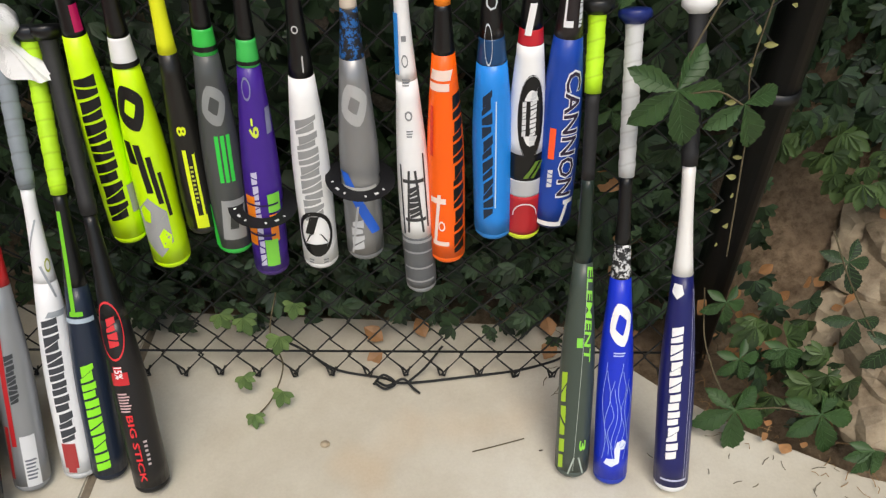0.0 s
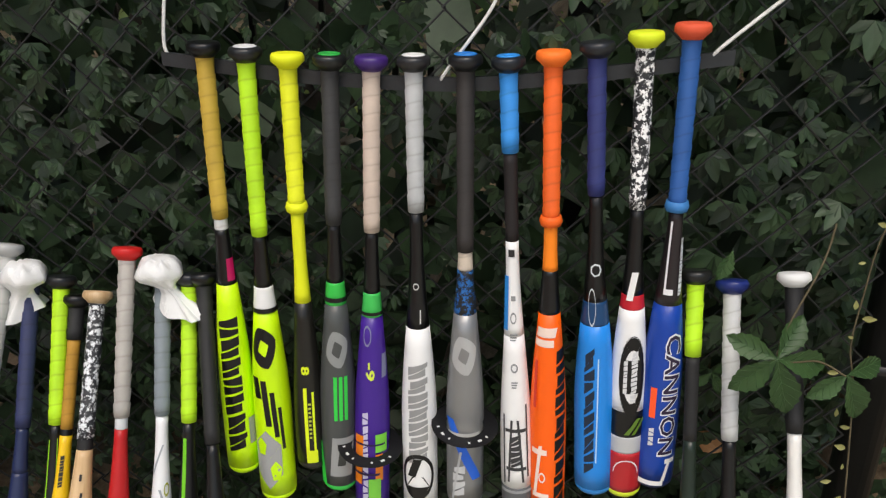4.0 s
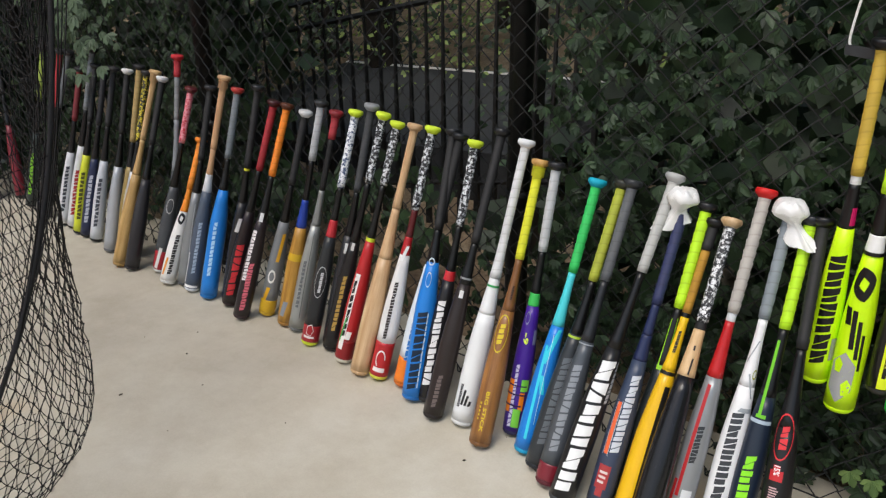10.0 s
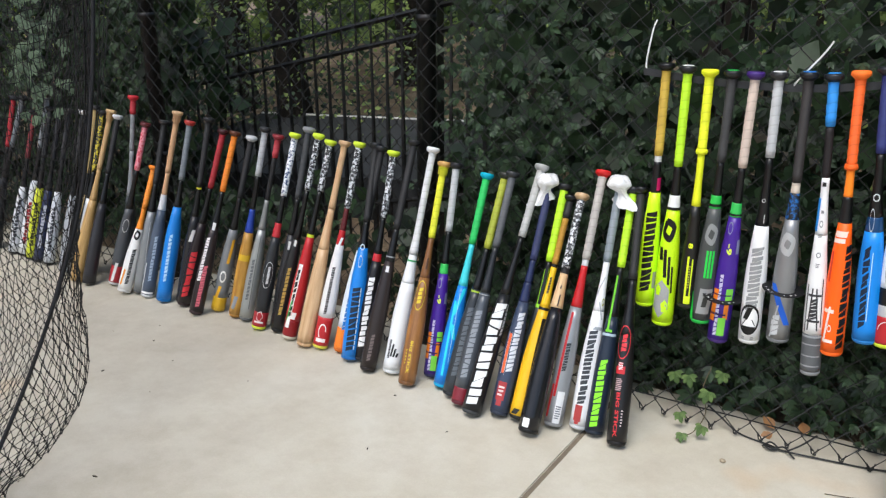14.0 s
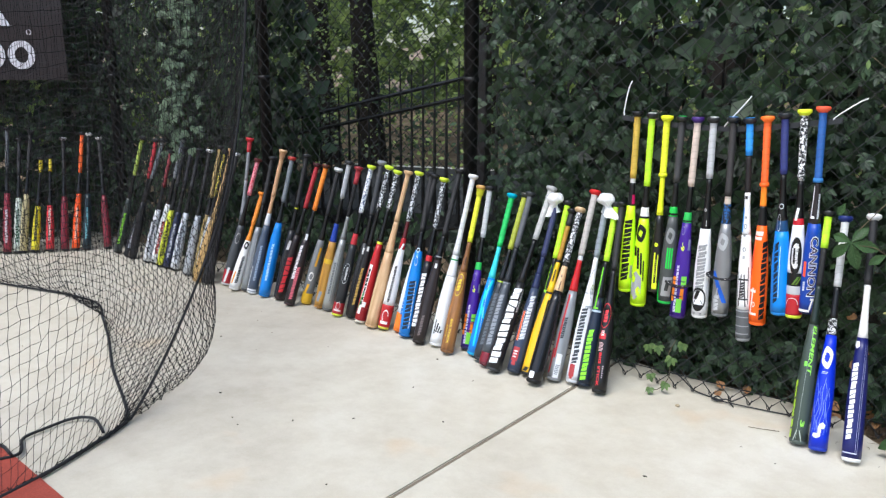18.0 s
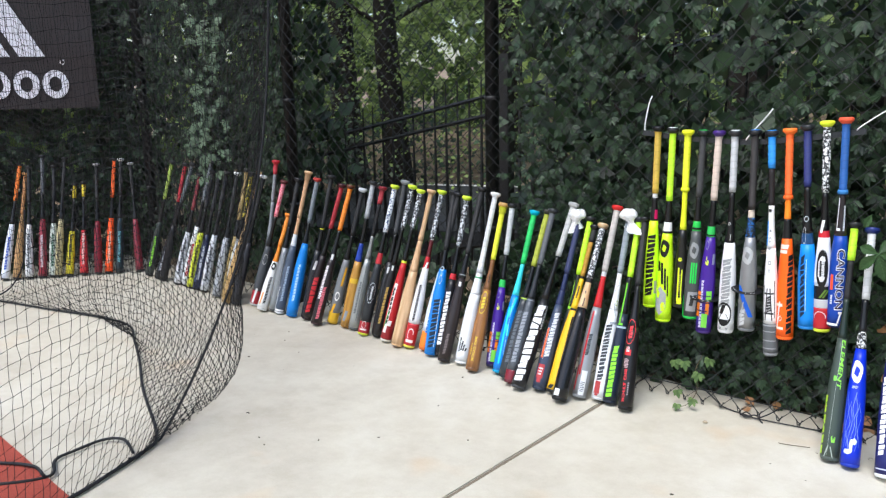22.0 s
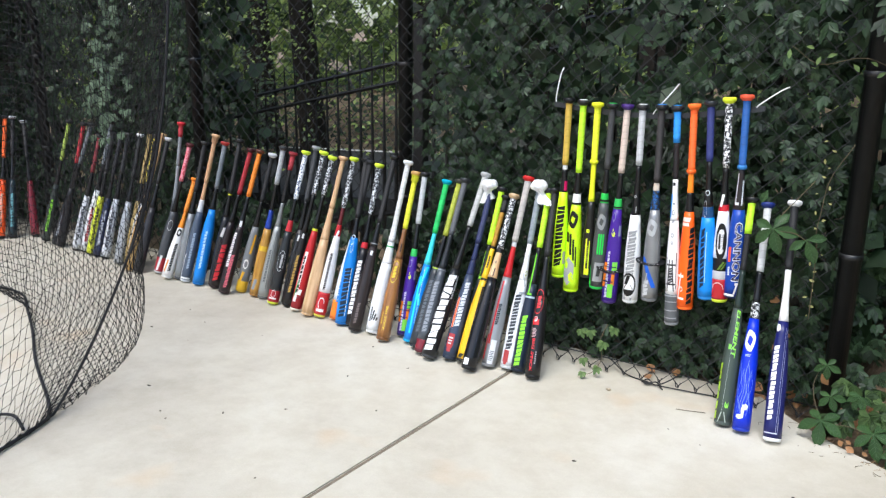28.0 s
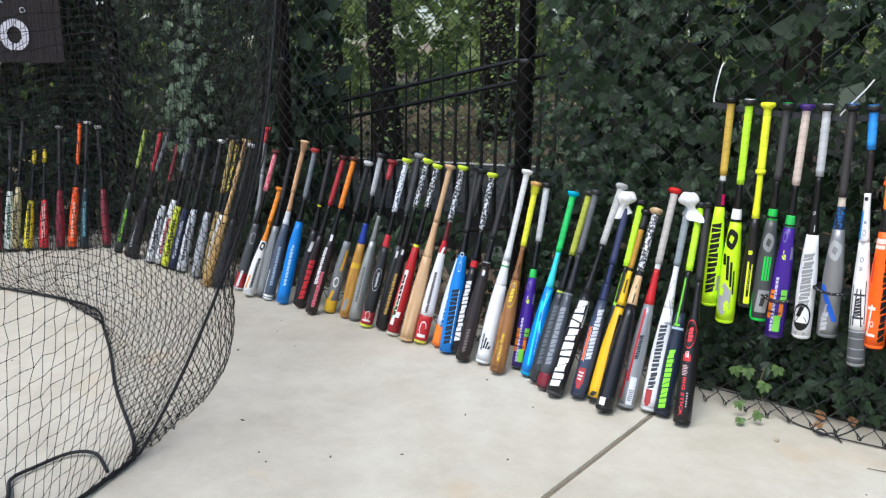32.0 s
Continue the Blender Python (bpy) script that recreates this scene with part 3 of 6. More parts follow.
def purple_prints(n):
    return [("badge", P("7f82a0"), ring(n, 0.40, -0.004, 0.007, 0.018, 0.004)), ("patch", P("7f82a0"), bar(n, 0.31, 0.36, 0.022, 0.034)),
            ("number_mark", P("d5e64a"), dict(word="-9", top=0.338, low=0.30, u=0.002, tall=0.015, fat=0.03)),
            ("lettering", P("c7c3dd"), blocks(n, 0.03, 0.24, -0.006, 0.010, 7, 0.2, 0.05, seed=8)),
            ("orange_block", P("f2861f"), bar(n, 0.075, 0.185, -0.031, -0.013, 0.004)), ("orange_block", P("f2861f"), bar(n, 0.085, 0.145, 0.012, 0.026)),
            ("green_block", P("7ed348"), bar(n, 0.03, 0.09, 0.000, 0.022)), ("green_block", P("7ed348"), bar(n, 0.15, 0.19, 0.012, 0.034)),
            ("grid_line", P("2c1a4e"), bar(n, 0.098, 0.103, -0.031, 0.02) + bar(n, 0.135, 0.14, -0.031, 0.03) + bar(n, 0.165, 0.169, -0.031, 0.03))]


hang("purple bat with orange and green blocks, tan grip and round tag", 1.058, 1.105, 1.036, 0.313, P("40276e"), G("cbb9aa"), 0.61,
     [("barrel", 0.43, PURPLE), ("ring_band", 0.48, P("3fbf58")), ("handle", 0.61, BLACK)], cap="40276e", prints=purple_prints(0.79) + [("band", BLACK, bar(0.79, 0.445, 0.452, -0.03, 0.03))])
hang("white bat with grey lettering and a black circular emblem", 1.119, 1.106, 1.125, 0.331, P("2a2a2b"), G("b9bbbb"), 0.65,
     [("barrel", 0.40, WHITE), ("handle", 0.65, BLACK)], cap="e0e0de", medal="e8e8e6",
     prints=[("lettering", P("a2a4a5", 0.3, 0.3, 0.4), blocks(0.775, 0.12, 0.335, 0.002, 0.034, 7, 0.14, seed=5)),
             ("emblem", BLACK, ring(0.775, 0.085, 0.0, 0.031, 0.040, 0.007, 22) + plate(0.775, 0.062, 0.0, 0.021, 0.020, 6) + bar(0.775, 0.085, 0.125, -0.019, -0.004, 0.012)),
             ("small_print", P("8d8f90"), lines(0.775, 0.018, 0.03, -0.012, 0.010, 2) + lines(0.775, 0.018, 0.03, 0.014, 0.010, 2)),
             ("handle_mark", P("c8c8c8"), ring(0.775, 0.50, 0.0, 0.005, 0.006, 0.002, 10) + bar(0.775, 0.42, 0.45, 0.006, 0.008))])
hang("silver grey bat with a blue slash and round tag", 1.193, 1.109, 1.204, 0.353, P("1c1d20"), G("2c2826"), 0.555,
     [("barrel", 0.42, P("8f9091", 0.3, 0.4, 0.5)), ("pattern_band", 0.515, camo("1b62a8", "17181a")), ("tape_end", 0.555, G("d2c4b2"))], cap="77797a", rb=0.032, medal="2a7fd0",
     prints=[("emblem", P("bdbfc0", 0.3, 0.3, 0.4), crest(0.76, 0.34, 0.0, 0.023, 0.033, 0.015)), ("slash", P("2465d6"), bar(0.76, 0.065, 0.20, 0.016, 0.034, -0.052)),
             ("lettering", P("c4c6c7"), blocks(0.76, 0.03, 0.10, -0.008, 0.022, 2, 0.2, seed=2)), ("band", P("b9bbbc"), bar(0.76, 0.165, 0.172, -0.03, 0.03) + bar(0.76, 0.02, 0.13, -0.022, -0.018, 0.016))])
hang("long white bat with a short blue grip and grey shrink sleeve", 1.253, 1.108, 1.302, 0.272, P("20242a"), G("2f8fe0"), 0.80,
     [("end_sleeve", 0.125, P("5f6163", 0.45, 0.2)), ("barrel", 0.43, WHITE), ("taper", 0.62, WHITE), ("handle", 0.80, P("231f20", 0.5, 0.1))], cap="8b8d8e", rb=0.0275, medal="2f8fe0",
     prints=[("emblem", P("3a3a3c"), bar(0.838, 0.14, 0.27, -0.016, -0.012, 0.008) + bar(0.838, 0.14, 0.27, 0.010, 0.014, -0.008) + bar(0.838, 0.165, 0.172, -0.018, 0.018) + bar(0.838, 0.245, 0.252, -0.018, 0.018) + blocks(0.838, 0.175, 0.24, 0.0, 0.018, 3, 0.2, 0.1, seed=4)),
             ("small_print", P("8a8c8e"), ring(0.838, 0.475, 0.0, 0.005, 0.010, 0.003, 10) + lines(0.838, 0.43, 0.445, 0.0, 0.012, 3) + ring(0.838, 0.375, 0.0, 0.006, 0.008, 0.003, 10) + lines(0.838, 0.335, 0.35, 0.0, 0.010, 3) + bar(0.838, 0.51, 0.52, -0.003, 0.004)),
             ("edge_stripe", P("33343a"), bar(0.838, 0.15, 0.30, 0.020, 0.023, -0.002) + bar(0.838, 0.135, 0.28, -0.024, -0.021, 0.002)),
             ("label_box", P("2a2a2c"), bar(0.838, 0.60, 0.615, -0.006, 0.004)), ("blue_flash", P("2f8fe0"), bar(0.838, 0.45, 0.56, -0.020, -0.010, 0.004)),
             ("sleeve_line", P("9a9c9d"), bar(0.838, 0.03, 0.034, -0.028, 0.028) + bar(0.838, 0.06, 0.064, -0.028, 0.028) + bar(0.838, 0.095, 0.099, -0.028, 0.028) + bar(0.838, 0.118, 0.124, -0.03, 0.03))])
ORANGE = P("ff640a", 0.35, 0.25)
hang("bright orange bat with black side lettering and white chevrons", 1.315, 1.118, 1.348, 0.346, P("ff7a2a", 0.5, 0.1), G("f4661c"), 0.62,
     [("barrel", 0.43, ORANGE), ("handle", 0.52, BLACK), ("sleeve", 0.62, P("ff8a1e", 0.5, 0.1))], cap="ff6a1a", collar=P("f4661c", 0.5, 0.1), spin=-6,
     prints=[("lettering", BLACK, blocks(0.775, 0.03, 0.37, 0.026, 0.022, 7, 0.18, seed=9)), ("chevron", P("f2d9cc"), bar(0.775, 0.37, 0.385, -0.024, 0.010, 0.0) + bar(0.775, 0.39, 0.41, -0.022, 0.012, 0.004)),
             ("panel", P("f6ded2"), bar(0.775, 0.05, 0.16, -0.022, -0.016, 0.010) + bar(0.775, 0.14, 0.152, -0.026, 0.002) + bar(0.775, 0.045, 0.055, -0.024, 0.006) + ring(0.775, 0.09, -0.006, 0.006, 0.009, 0.003, 10)),
             ("red_slash", P("d8341c"), bar(0.775, 0.24, 0.34, -0.024, -0.018, 0.002))])
SKY = P("1a86e0", 0.3, 0.35)
hang("scuffed sky blue bat with dark script and a navy grip", 1.374, 1.131, 1.425, 0.401, P("24262a"), G("27306e"), 0.65,
     [("barrel", 0.37, SKY), ("taper", 0.42, P("15406b")), ("handle", 0.65, BLACK)], cap="2a7fc8", rb=0.0325,
     prints=[("lettering", P("14263c"), blocks(0.73, 0.06, 0.33, -0.010, 0.017, 6, 0.25, 0.5, seed=12)), ("emblem", P("cfd6da"), ring(0.73, 0.42, -0.006, 0.006, 0.030, 0.003) + ring(0.73, 0.50, 0.0, 0.009, 0.011, 0.003, 7)),
             ("script_edge", P("bcdcf2"), bar(0.73, 0.08, 0.31, 0.0005, 0.0025, 0.003))])
hang("white black and red bat with an oval badge and swirl grip", 1.438, 1.146, 1.474, 0.400, P("dcec2e", 0.5, 0.1), camo("e8e8e6", "17181a"), 0.61,
     [("end_band", 0.10, P("b3242a")), ("swoosh_band", 0.135, P("b9babb")), ("dark_band", 0.19, BLACK), ("barrel", 0.40, WHITE), ("red_band", 0.43, P("c42430")), ("handle", 0.61, BLACK)], cap="d8ea3a",
     prints=[("badge", BLACK, ring(0.745, 0.27, 0.003, 0.021, 0.062, 0.020, 24) + ring(0.745, 0.27, 0.003, 0.0215, 0.064, 0.0012, 24)), ("badge_fill", BLACK, bar(0.745, 0.235, 0.305, -0.012, 0.018)),
             ("badge_lettering", P("d8d9da"), blocks(0.745, 0.215, 0.325, 0.006, 0.010, 6, 0.2, seed=6) + blocks(0.745, 0.235, 0.305, -0.008, 0.006, 6, 0.2, seed=7)),
             ("green_slash", P("5c7a2a"), bar(0.745, 0.145, 0.18, -0.006, 0.002, 0.020) + bar(0.745, 0.145, 0.18, 0.006, 0.012, 0.020)), ("white_slash", WHITE, bar(0.745, 0.43, 0.49, -0.012, -0.002, 0.008)),
             ("curve", P("e5d9d9"), ring(0.745, 0.06, 0.0, 0.022, 0.022, 0.002, 16, 0.5))])
ROYAL = P("0f3f9e", 0.3, 0.35)
hang("royal blue bat with outlined block lettering and orange sticker", 1.498, 1.158, 1.521, 0.426, P("e05a3a", 0.5, 0.1), G("22589e"), 0.59,
     [("barrel", 0.39, ROYAL), ("handle", 0.59, P("262022"))], cap="1a2c5c", rb=0.033, collar=P("3a7ab8", 0.5, 0.1),
     prints=[("lettering_edge", P("e4e6ea"), dict(word="CANNON", top=0.335, low=0.075, u=0.012, tall=0.029, fat=0.05)), ("lettering", P("2a1c38"), dict(word="CANNON", top=0.331, low=0.079, u=0.012, tall=0.0255, fat=0.012)),
             ("sticker", P("ff5a2a"), bar(0.735, 0.16, 0.225, -0.020, -0.010)), ("swoosh", WHITE, bar(0.735, 0.012, 0.022, -0.030, 0.012, 0.0) + bar(0.735, 0.022, 0.07, 0.008, 0.014, 0.010) + bar(0.735, 0.06, 0.07, 0.012, 0.032)),
             ("stripe", P("e8e8ea"), bar(0.735, 0.42, 0.575, -0.012, -0.009, 0.004) + bar(0.735, 0.42, 0.432, -0.012, 0.002)), ("small_print", P("cfd3d8"), blocks(0.735, 0.42, 0.54, 0.013, 0.006, 9, 0.3, seed=23) + blocks(0.735, 0.10, 0.14, -0.014, 0.008, 2, 0.3, seed=24))])

# three bats at the foot of the dark post
stand("green and charcoal bat with a lime half grip", 1.581, -0.264, 1.550, 0.796, P("1c1d1c"), TAPE_LIME, 0.80,
      [("barrel", 0.45, P("3f4a42", 0.3, 0.4)), ("handle", 0.62, P("1d2a22")), ("lower_grip", 0.80, TAPE_BLACK)], cap="4c5650", spin=0,
      prints=[("lettering", P("8fdc4a"), dict(word="ELEMENT", top=0.445, low=0.25, u=0.011, tall=0.013, fat=0.02, slant=0.15)), ("emblem", P("a8d030"), blocks(0.81, 0.02, 0.24, -0.028, 0.012, 3, 0.3, 0.05, seed=32)),
              ("line", P("a9b5aa"), bar(0.81, 0.02, 0.44, -0.004, -0.0032, 0.010) + bar(0.81, 0.012, 0.05, -0.014, -0.011, 0.010) + bar(0.81, 0.012, 0.05, 0.014, 0.017, -0.010)),
              ("number_mark", P("8fdc4a"), dict(word="3", top=0.085, low=0.062, u=0.012, tall=0.013, fat=0.03)), ("tab", P("7fd04a"), bar(0.81, 0.29, 0.31, -0.008, 0.002))])
stand("blue bat with pale flame scrollwork and a white grip", 1.649, -0.280, 1.606, 0.783, P("1c2a6a"), TAPE_WHITE, 0.64,
      [("barrel", 0.43, P("0f2fc4", 0.3, 0.4)), ("pattern_band", 0.50, camo("cfd0d0", "17181a")), ("handle", 0.64, BLACK)], cap="1d36a8", spin=0,
      prints=[("emblem", WHITE, crest(0.80, 0.35, 0.0, 0.020, 0.038, 0.014)), ("flame", P("8fa6e6"), [q for k in range(8) for q in wave(0.80, 0.06 + 0.012 * (k % 3), 0.27 - 0.018 * (k % 4), -0.024 + 0.0068 * k, 0.0055, 1.2 + 0.35 * (k % 3), k)]),
              ("burst", P("dfe6fa"), plate(0.80, 0.075, 0.004, 0.006, 0.022, 5, 0.4) + plate(0.80, 0.055, -0.006, 0.014, 0.008, 5, 1.0) + plate(0.80, 0.092, 0.012, 0.010, 0.010, 5, 0.2)),
              ("small_print", P("b9c6f0"), lines(0.80, 0.285, 0.296, 0.0, 0.022, 2))])
stand("navy and white bat with bold white lettering and black grip", 1.757, -0.296, 1.694, 0.800, P("e4e4e2", 0.5, 0.1), TAPE_BLACK, 0.655,
      [("barrel", 0.435, P("191d5c")), ("taper", 0.655, P("e3e1dc"))], cap="e8e8e6", spin=0,
      prints=[("lettering", WHITE, blocks(0.826, 0.075, 0.35, -0.010, 0.020, 8, 0.2, seed=35)), ("arrow", WHITE, plate(0.826, 0.418, -0.012, 0.011, 0.014, 5, 0.9)),
              ("pinstripe", P("b9bcd6"), bar(0.826, 0.03, 0.42, 0.014, 0.0148, 0.002) + bar(0.826, 0.03, 0.42, 0.020, 0.0208, 0.002) + bar(0.826, 0.028, 0.032, -0.028, 0.02))])

# the long row
stand("black bat with a red oval emblem and red lettering", 0.826, -0.300, 0.760, 0.745, BLACK, TAPE_BLACK, 0.64, full(P("1c1a1b"), 0.64), cap="121212", spin=0, pull=0.0,
      prints=[("emblem", P("d2343a"), ring(0.77, 0.41, 0.0, 0.021, 0.052, 0.004, 24) + blocks(0.77, 0.375, 0.445, 0.002, 0.016, 2, 0.15, seed=41)),
              ("badge", P("c22a30"), bar(0.77, 0.285, 0.315, -0.014, 0.014) + bar(0.77, 0.315, 0.33, -0.008, 0.006)), ("badge_number", WHITE, dict(word="15%", top=0.318, low=0.291, u=0.0, tall=0.013, fat=0.02)),
              ("small_print", P("c9a9a9"), lines(0.77, 0.22, 0.27, 0.0, 0.020, 7)), ("lettering", P("d83238"), dict(word="BIG STICK", top=0.205, low=0.035, u=0.002, tall=0.011, fat=0.02)), ("fine_print", P("b8aaaa"), lines(0.77, 0.08, 0.15, 0.018, 0.006, 6))])
stand("dark navy bat with a lime grip and lime block lettering", 0.742, -0.273, 0.735, 0.743, P("1d1f24"), TAPE_LIME, 0.62, full(P("1e2838"), 0.62), cap="1a2230", spin=0,
      prints=[("lettering", P("8ae02c"), blocks(0.763, 0.03, 0.27, 0.004, 0.024, 6, 0.14, seed=45)), ("stripe", P("6fc22a"), bar(0.763, 0.38, 0.60, -0.006, 0.001) + bar(0.763, 0.37, 0.38, -0.010, 0.012)), ("film_edge", P("a8b8c4", 0.2, 0.5), bar(0.763, 0.355, 0.365, -0.03, 0.03))])
stand("white bat with dark angular lettering, grey grip, bagged knob", 0.689, -0.269, 0.691, 0.757, P("9fa6aa"), G("838c92"), 0.62, full(P("e6e7e8"), 0.62, None, P("e6e7e8")), cap="c8cacb", spin=0,
      prints=[("lettering", P("3c3f44"), blocks(0.774, 0.09, 0.36, 0.004, 0.026, 8, 0.14, seed=51)), ("swoosh", P("9ba1a6"), bar(0.774, 0.50, 0.57, -0.012, -0.009, 0.018) + bar(0.774, 0.40, 0.47, 0.020, 0.024, -0.018) + bar(0.774, 0.36, 0.372, 0.0, 0.03, 0.006)),
              ("shield", P("a43a3a"), bar(0.774, 0.03, 0.085, -0.012, 0.012) + bar(0.774, 0.02, 0.03, -0.007, 0.007)), ("badge", P("98a02a"), ring(0.774, 0.47, 0.016, 0.005, 0.012, 0.004, 10))])
stand("red and silver bat with a wrapped pale grip and red knob", 0.612, -0.296, 0.633, 0.785, P("c4201e", 0.4, 0.2), G("b0aba4"), 0.595, [("barrel", 0.41, P("94979a", 0.3, 0.4, 0.4)), ("taper", 0.57, P("b81e22")), ("tape_end", 0.595, G("d0d4d6"))], cap="8a8c8e", spin=5, ridge=0.0018,
      prints=[("lettering", P("34383c"), blocks(0.81, 0.19, 0.29, 0.008, 0.014, 5, 0.2, seed=55)), ("stripe", P("b3262a"), bar(0.81, 0.10, 0.40, -0.010, -0.002, 0.004) + bar(0.81, 0.03, 0.14, -0.024, -0.016, 0.004)), ("label", P("d8dadc"), bar(0.81, 0.015, 0.12, 0.004, 0.028)), ("bar_code", P("6a6e78"), lines(0.81, 0.03, 0.075, 0.016, 0.018, 6))])
stand("black and cream wooden bat with a camouflage grip", 0.567, -0.385, 0.566, 0.700, wood("d6bb94", "b08c60"), camo("d9dcde", "26282c"), 0.625, [("barrel", 0.455, P("17171a", 0.2, 0.5)), ("handle", 0.60, wood("dcbd92", "c09a6a")), ("tape_end", 0.625, TAPE_BLACK)], cap="131315", spin=0, rb=0.0325, b1=0.22, t1=0.78,
      prints=[("label", WHITE, bar(0.767, 0.02, 0.05, -0.012, 0.010)), ("stamp", P("2a2624"), bar(0.767, 0.47, 0.52, 0.008, 0.012) + bar(0.767, 0.545, 0.56, 0.004, 0.008))])
stand("yellow bat with an amber and black taped grip", 0.500, -0.322, 0.527, 0.690, BLACK, TAPE_BLACK, 0.87, [("barrel", 0.44, P("e8b81c")), ("taper", 0.62, P("edc01e")), ("collar_band", 0.635, BLACK), ("lower_grip", 0.87, G("b9892c"))], cap="1a1a1a", spin=5,
      prints=[("stripe", P("1d1c1a"), bar(0.735, 0.02, 0.40, 0.016, 0.030, -0.008) + bar(0.735, 0.435, 0.447, -0.03, 0.03)), ("mark", P("2a2618"), blocks(0.735, 0.51, 0.585, 0.002, 0.007, 6, 0.2, seed=58)), ("edge_mark", P("23221e"), bar(0.735, 0.02, 0.04, -0.02, 0.0, 0.01))])
stand("black bat with a lime grip and lime piping", 0.478, -0.276, 0.505, 0.725, P("1b1c1e"), TAPE_LIME, 0.605, full(P("1e2426"), 0.605), cap="1c1e20", spin=5,
      prints=[("stripe", P("8fcc2c"), bar(0.745, 0.42, 0.585, -0.008, -0.005) + bar(0.745, 0.415, 0.43, -0.010, 0.010) + bar(0.745, 0.44, 0.59, 0.008, 0.0095))])
stand("navy bat with white outlined lettering and a bagged knob", 0.433, -0.329, 0.454, 0.733, P("20284a"), G("283058"), 0.60, full(P("39445a", 0.3, 0.4), 0.60, P("232c50"), P("232c50")), cap="2a3242", spin=8,
      prints=[("lettering", P("c9ced6"), blocks(0.773, 0.16, 0.39, 0.010, 0.022, 7, 0.15, seed=61)), ("sticker", P("e8693c"), bar(0.773, 0.15, 0.30, -0.016, -0.006)), ("sticker_frame", P("d9dde2"), bar(0.773, 0.145, 0.305, -0.018, -0.017) + bar(0.773, 0.145, 0.305, -0.005, -0.004)),
              ("shield", P("a83a3c"), bar(0.773, 0.055, 0.12, -0.016, 0.014) + bar(0.773, 0.035, 0.055, -0.009, 0.008)), ("shield_print", P("d8c8c4"), lines(0.773, 0.07, 0.11, -0.001, 0.020, 3))])
stand("black bat with very large white block lettering", 0.353, -0.373, 0.420, 0.780, P("a9aaa8"), G("b5b6b2"), 0.655, full(P("1b1c1f"), 0.655), cap="3a3c3e", spin=10, rb=0.033,
      prints=[("lettering", P("eceded"), blocks(0.836, 0.035, 0.40, 0.002, 0.042, 6, 0.12, -0.06, seed=66)), ("small_print", P("b8babc"), blocks(0.836, 0.28, 0.40, 0.032, 0.010, 4, 0.3, seed=67))])
stand("charcoal bat with a dark grey grip and dark red foot", 0.289, -0.339, 0.313, 0.744, P("2e3032"), G("5a5d60"), 0.62, [("end_band", 0.06, P("7a2430")), ("barrel", 0.42, P("555a60", 0.3, 0.4, 0.3)), ("handle", 0.62, P("26282b"))], cap="5a1e28", spin=12,
      prints=[("lettering", P("8b9096"), blocks(0.787, 0.10, 0.36, 0.0, 0.022, 7, 0.2, seed=70)), ("line", P("9aa0a6"), bar(0.787, 0.42, 0.424, -0.03, 0.03))])
stand("black bat with an olive grip and thin lime ring", 0.229, -0.297, 0.285, 0.738, P("2c2e26"), G("a3ac34"), 0.605, full(P("33373b"), 0.605), cap="22252a", spin=12,
      prints=[("ring_line", P("a4c23a"), bar(0.764, 0.42, 0.428, -0.03, 0.03)), ("lettering", P("5c6268"), blocks(0.764, 0.08, 0.36, 0.004, 0.024, 7, 0.2, seed=73))])
TURQ = P("28b4d8", 0.25, 0.45)
stand("turquoise and blue bat with a green grip", 0.166, -0.260, 0.214, 0.729, P("10a5c0", 0.5, 0.1), G("2bbf5c"), 0.615, [("barrel", 0.42, P("1f7fd6", 0.25, 0.45)), ("taper", 0.615, P("4ad0d8", 0.25, 0.45))], cap="1a9ccc", spin=15, rb=0.029,
      prints=[("flash", P("36d0e6"), bar(0.749, 0.05, 0.36, -0.004, 0.004, -0.010) + bar(0.749, 0.30, 0.42, -0.012, 0.0, 0.020) + bar(0.749, 0.20, 0.26, 0.006, 0.018, -0.012)), ("line", P("c4ecf4"), bar(0.749, 0.10, 0.40, 0.012, 0.0132, -0.012))])
stand("purple bat with lime and orange blocks and pale grip", 0.091, -0.207, 0.091, 0.752, P("1f1f22"), G("b7babb"), 0.63, [("barrel", 0.43, PURPLE), ("ring_band", 0.475, P("3fbf58")), ("handle", 0.63, BLACK)], cap="2c2a50", spin=15, rb=0.029, prints=purple_prints(0.753))
stand("lacquered brown wooden bat with a yellow grip", 0.056, -0.316, 0.039, 0.750, wood("d9b06a", "a87a3c"), G("dfe02c"), 0.60, [("barrel", 0.42, wood("a5713a", "6d431c")), ("handle", 0.60, wood("8d5c2c", "5c3a1a"))], cap=wood("8a5a2c", "5a3818"), spin=18, rb=0.031, flare=True, ridge=0.0004,
      prints=[("emblem", P("d9c02c"), ring(0.784, 0.355, 0.0, 0.019, 0.050, 0.004, 22) + blocks(0.784, 0.32, 0.39, 0.0, 0.016, 2, 0.15, seed=78)), ("lettering", P("e0c42e"), dict(word="BIG STICK", top=0.165, low=0.045, u=0.002, tall=0.010, fat=0.02)), ("small_print", P("d8bc2e"), lines(0.784, 0.08, 0.14, -0.012, 0.005, 5)), ("stamp", P("3a2412"), blocks(0.784, 0.47, 0.52, 0.004, 0.006, 4, 0.25, seed=80))])
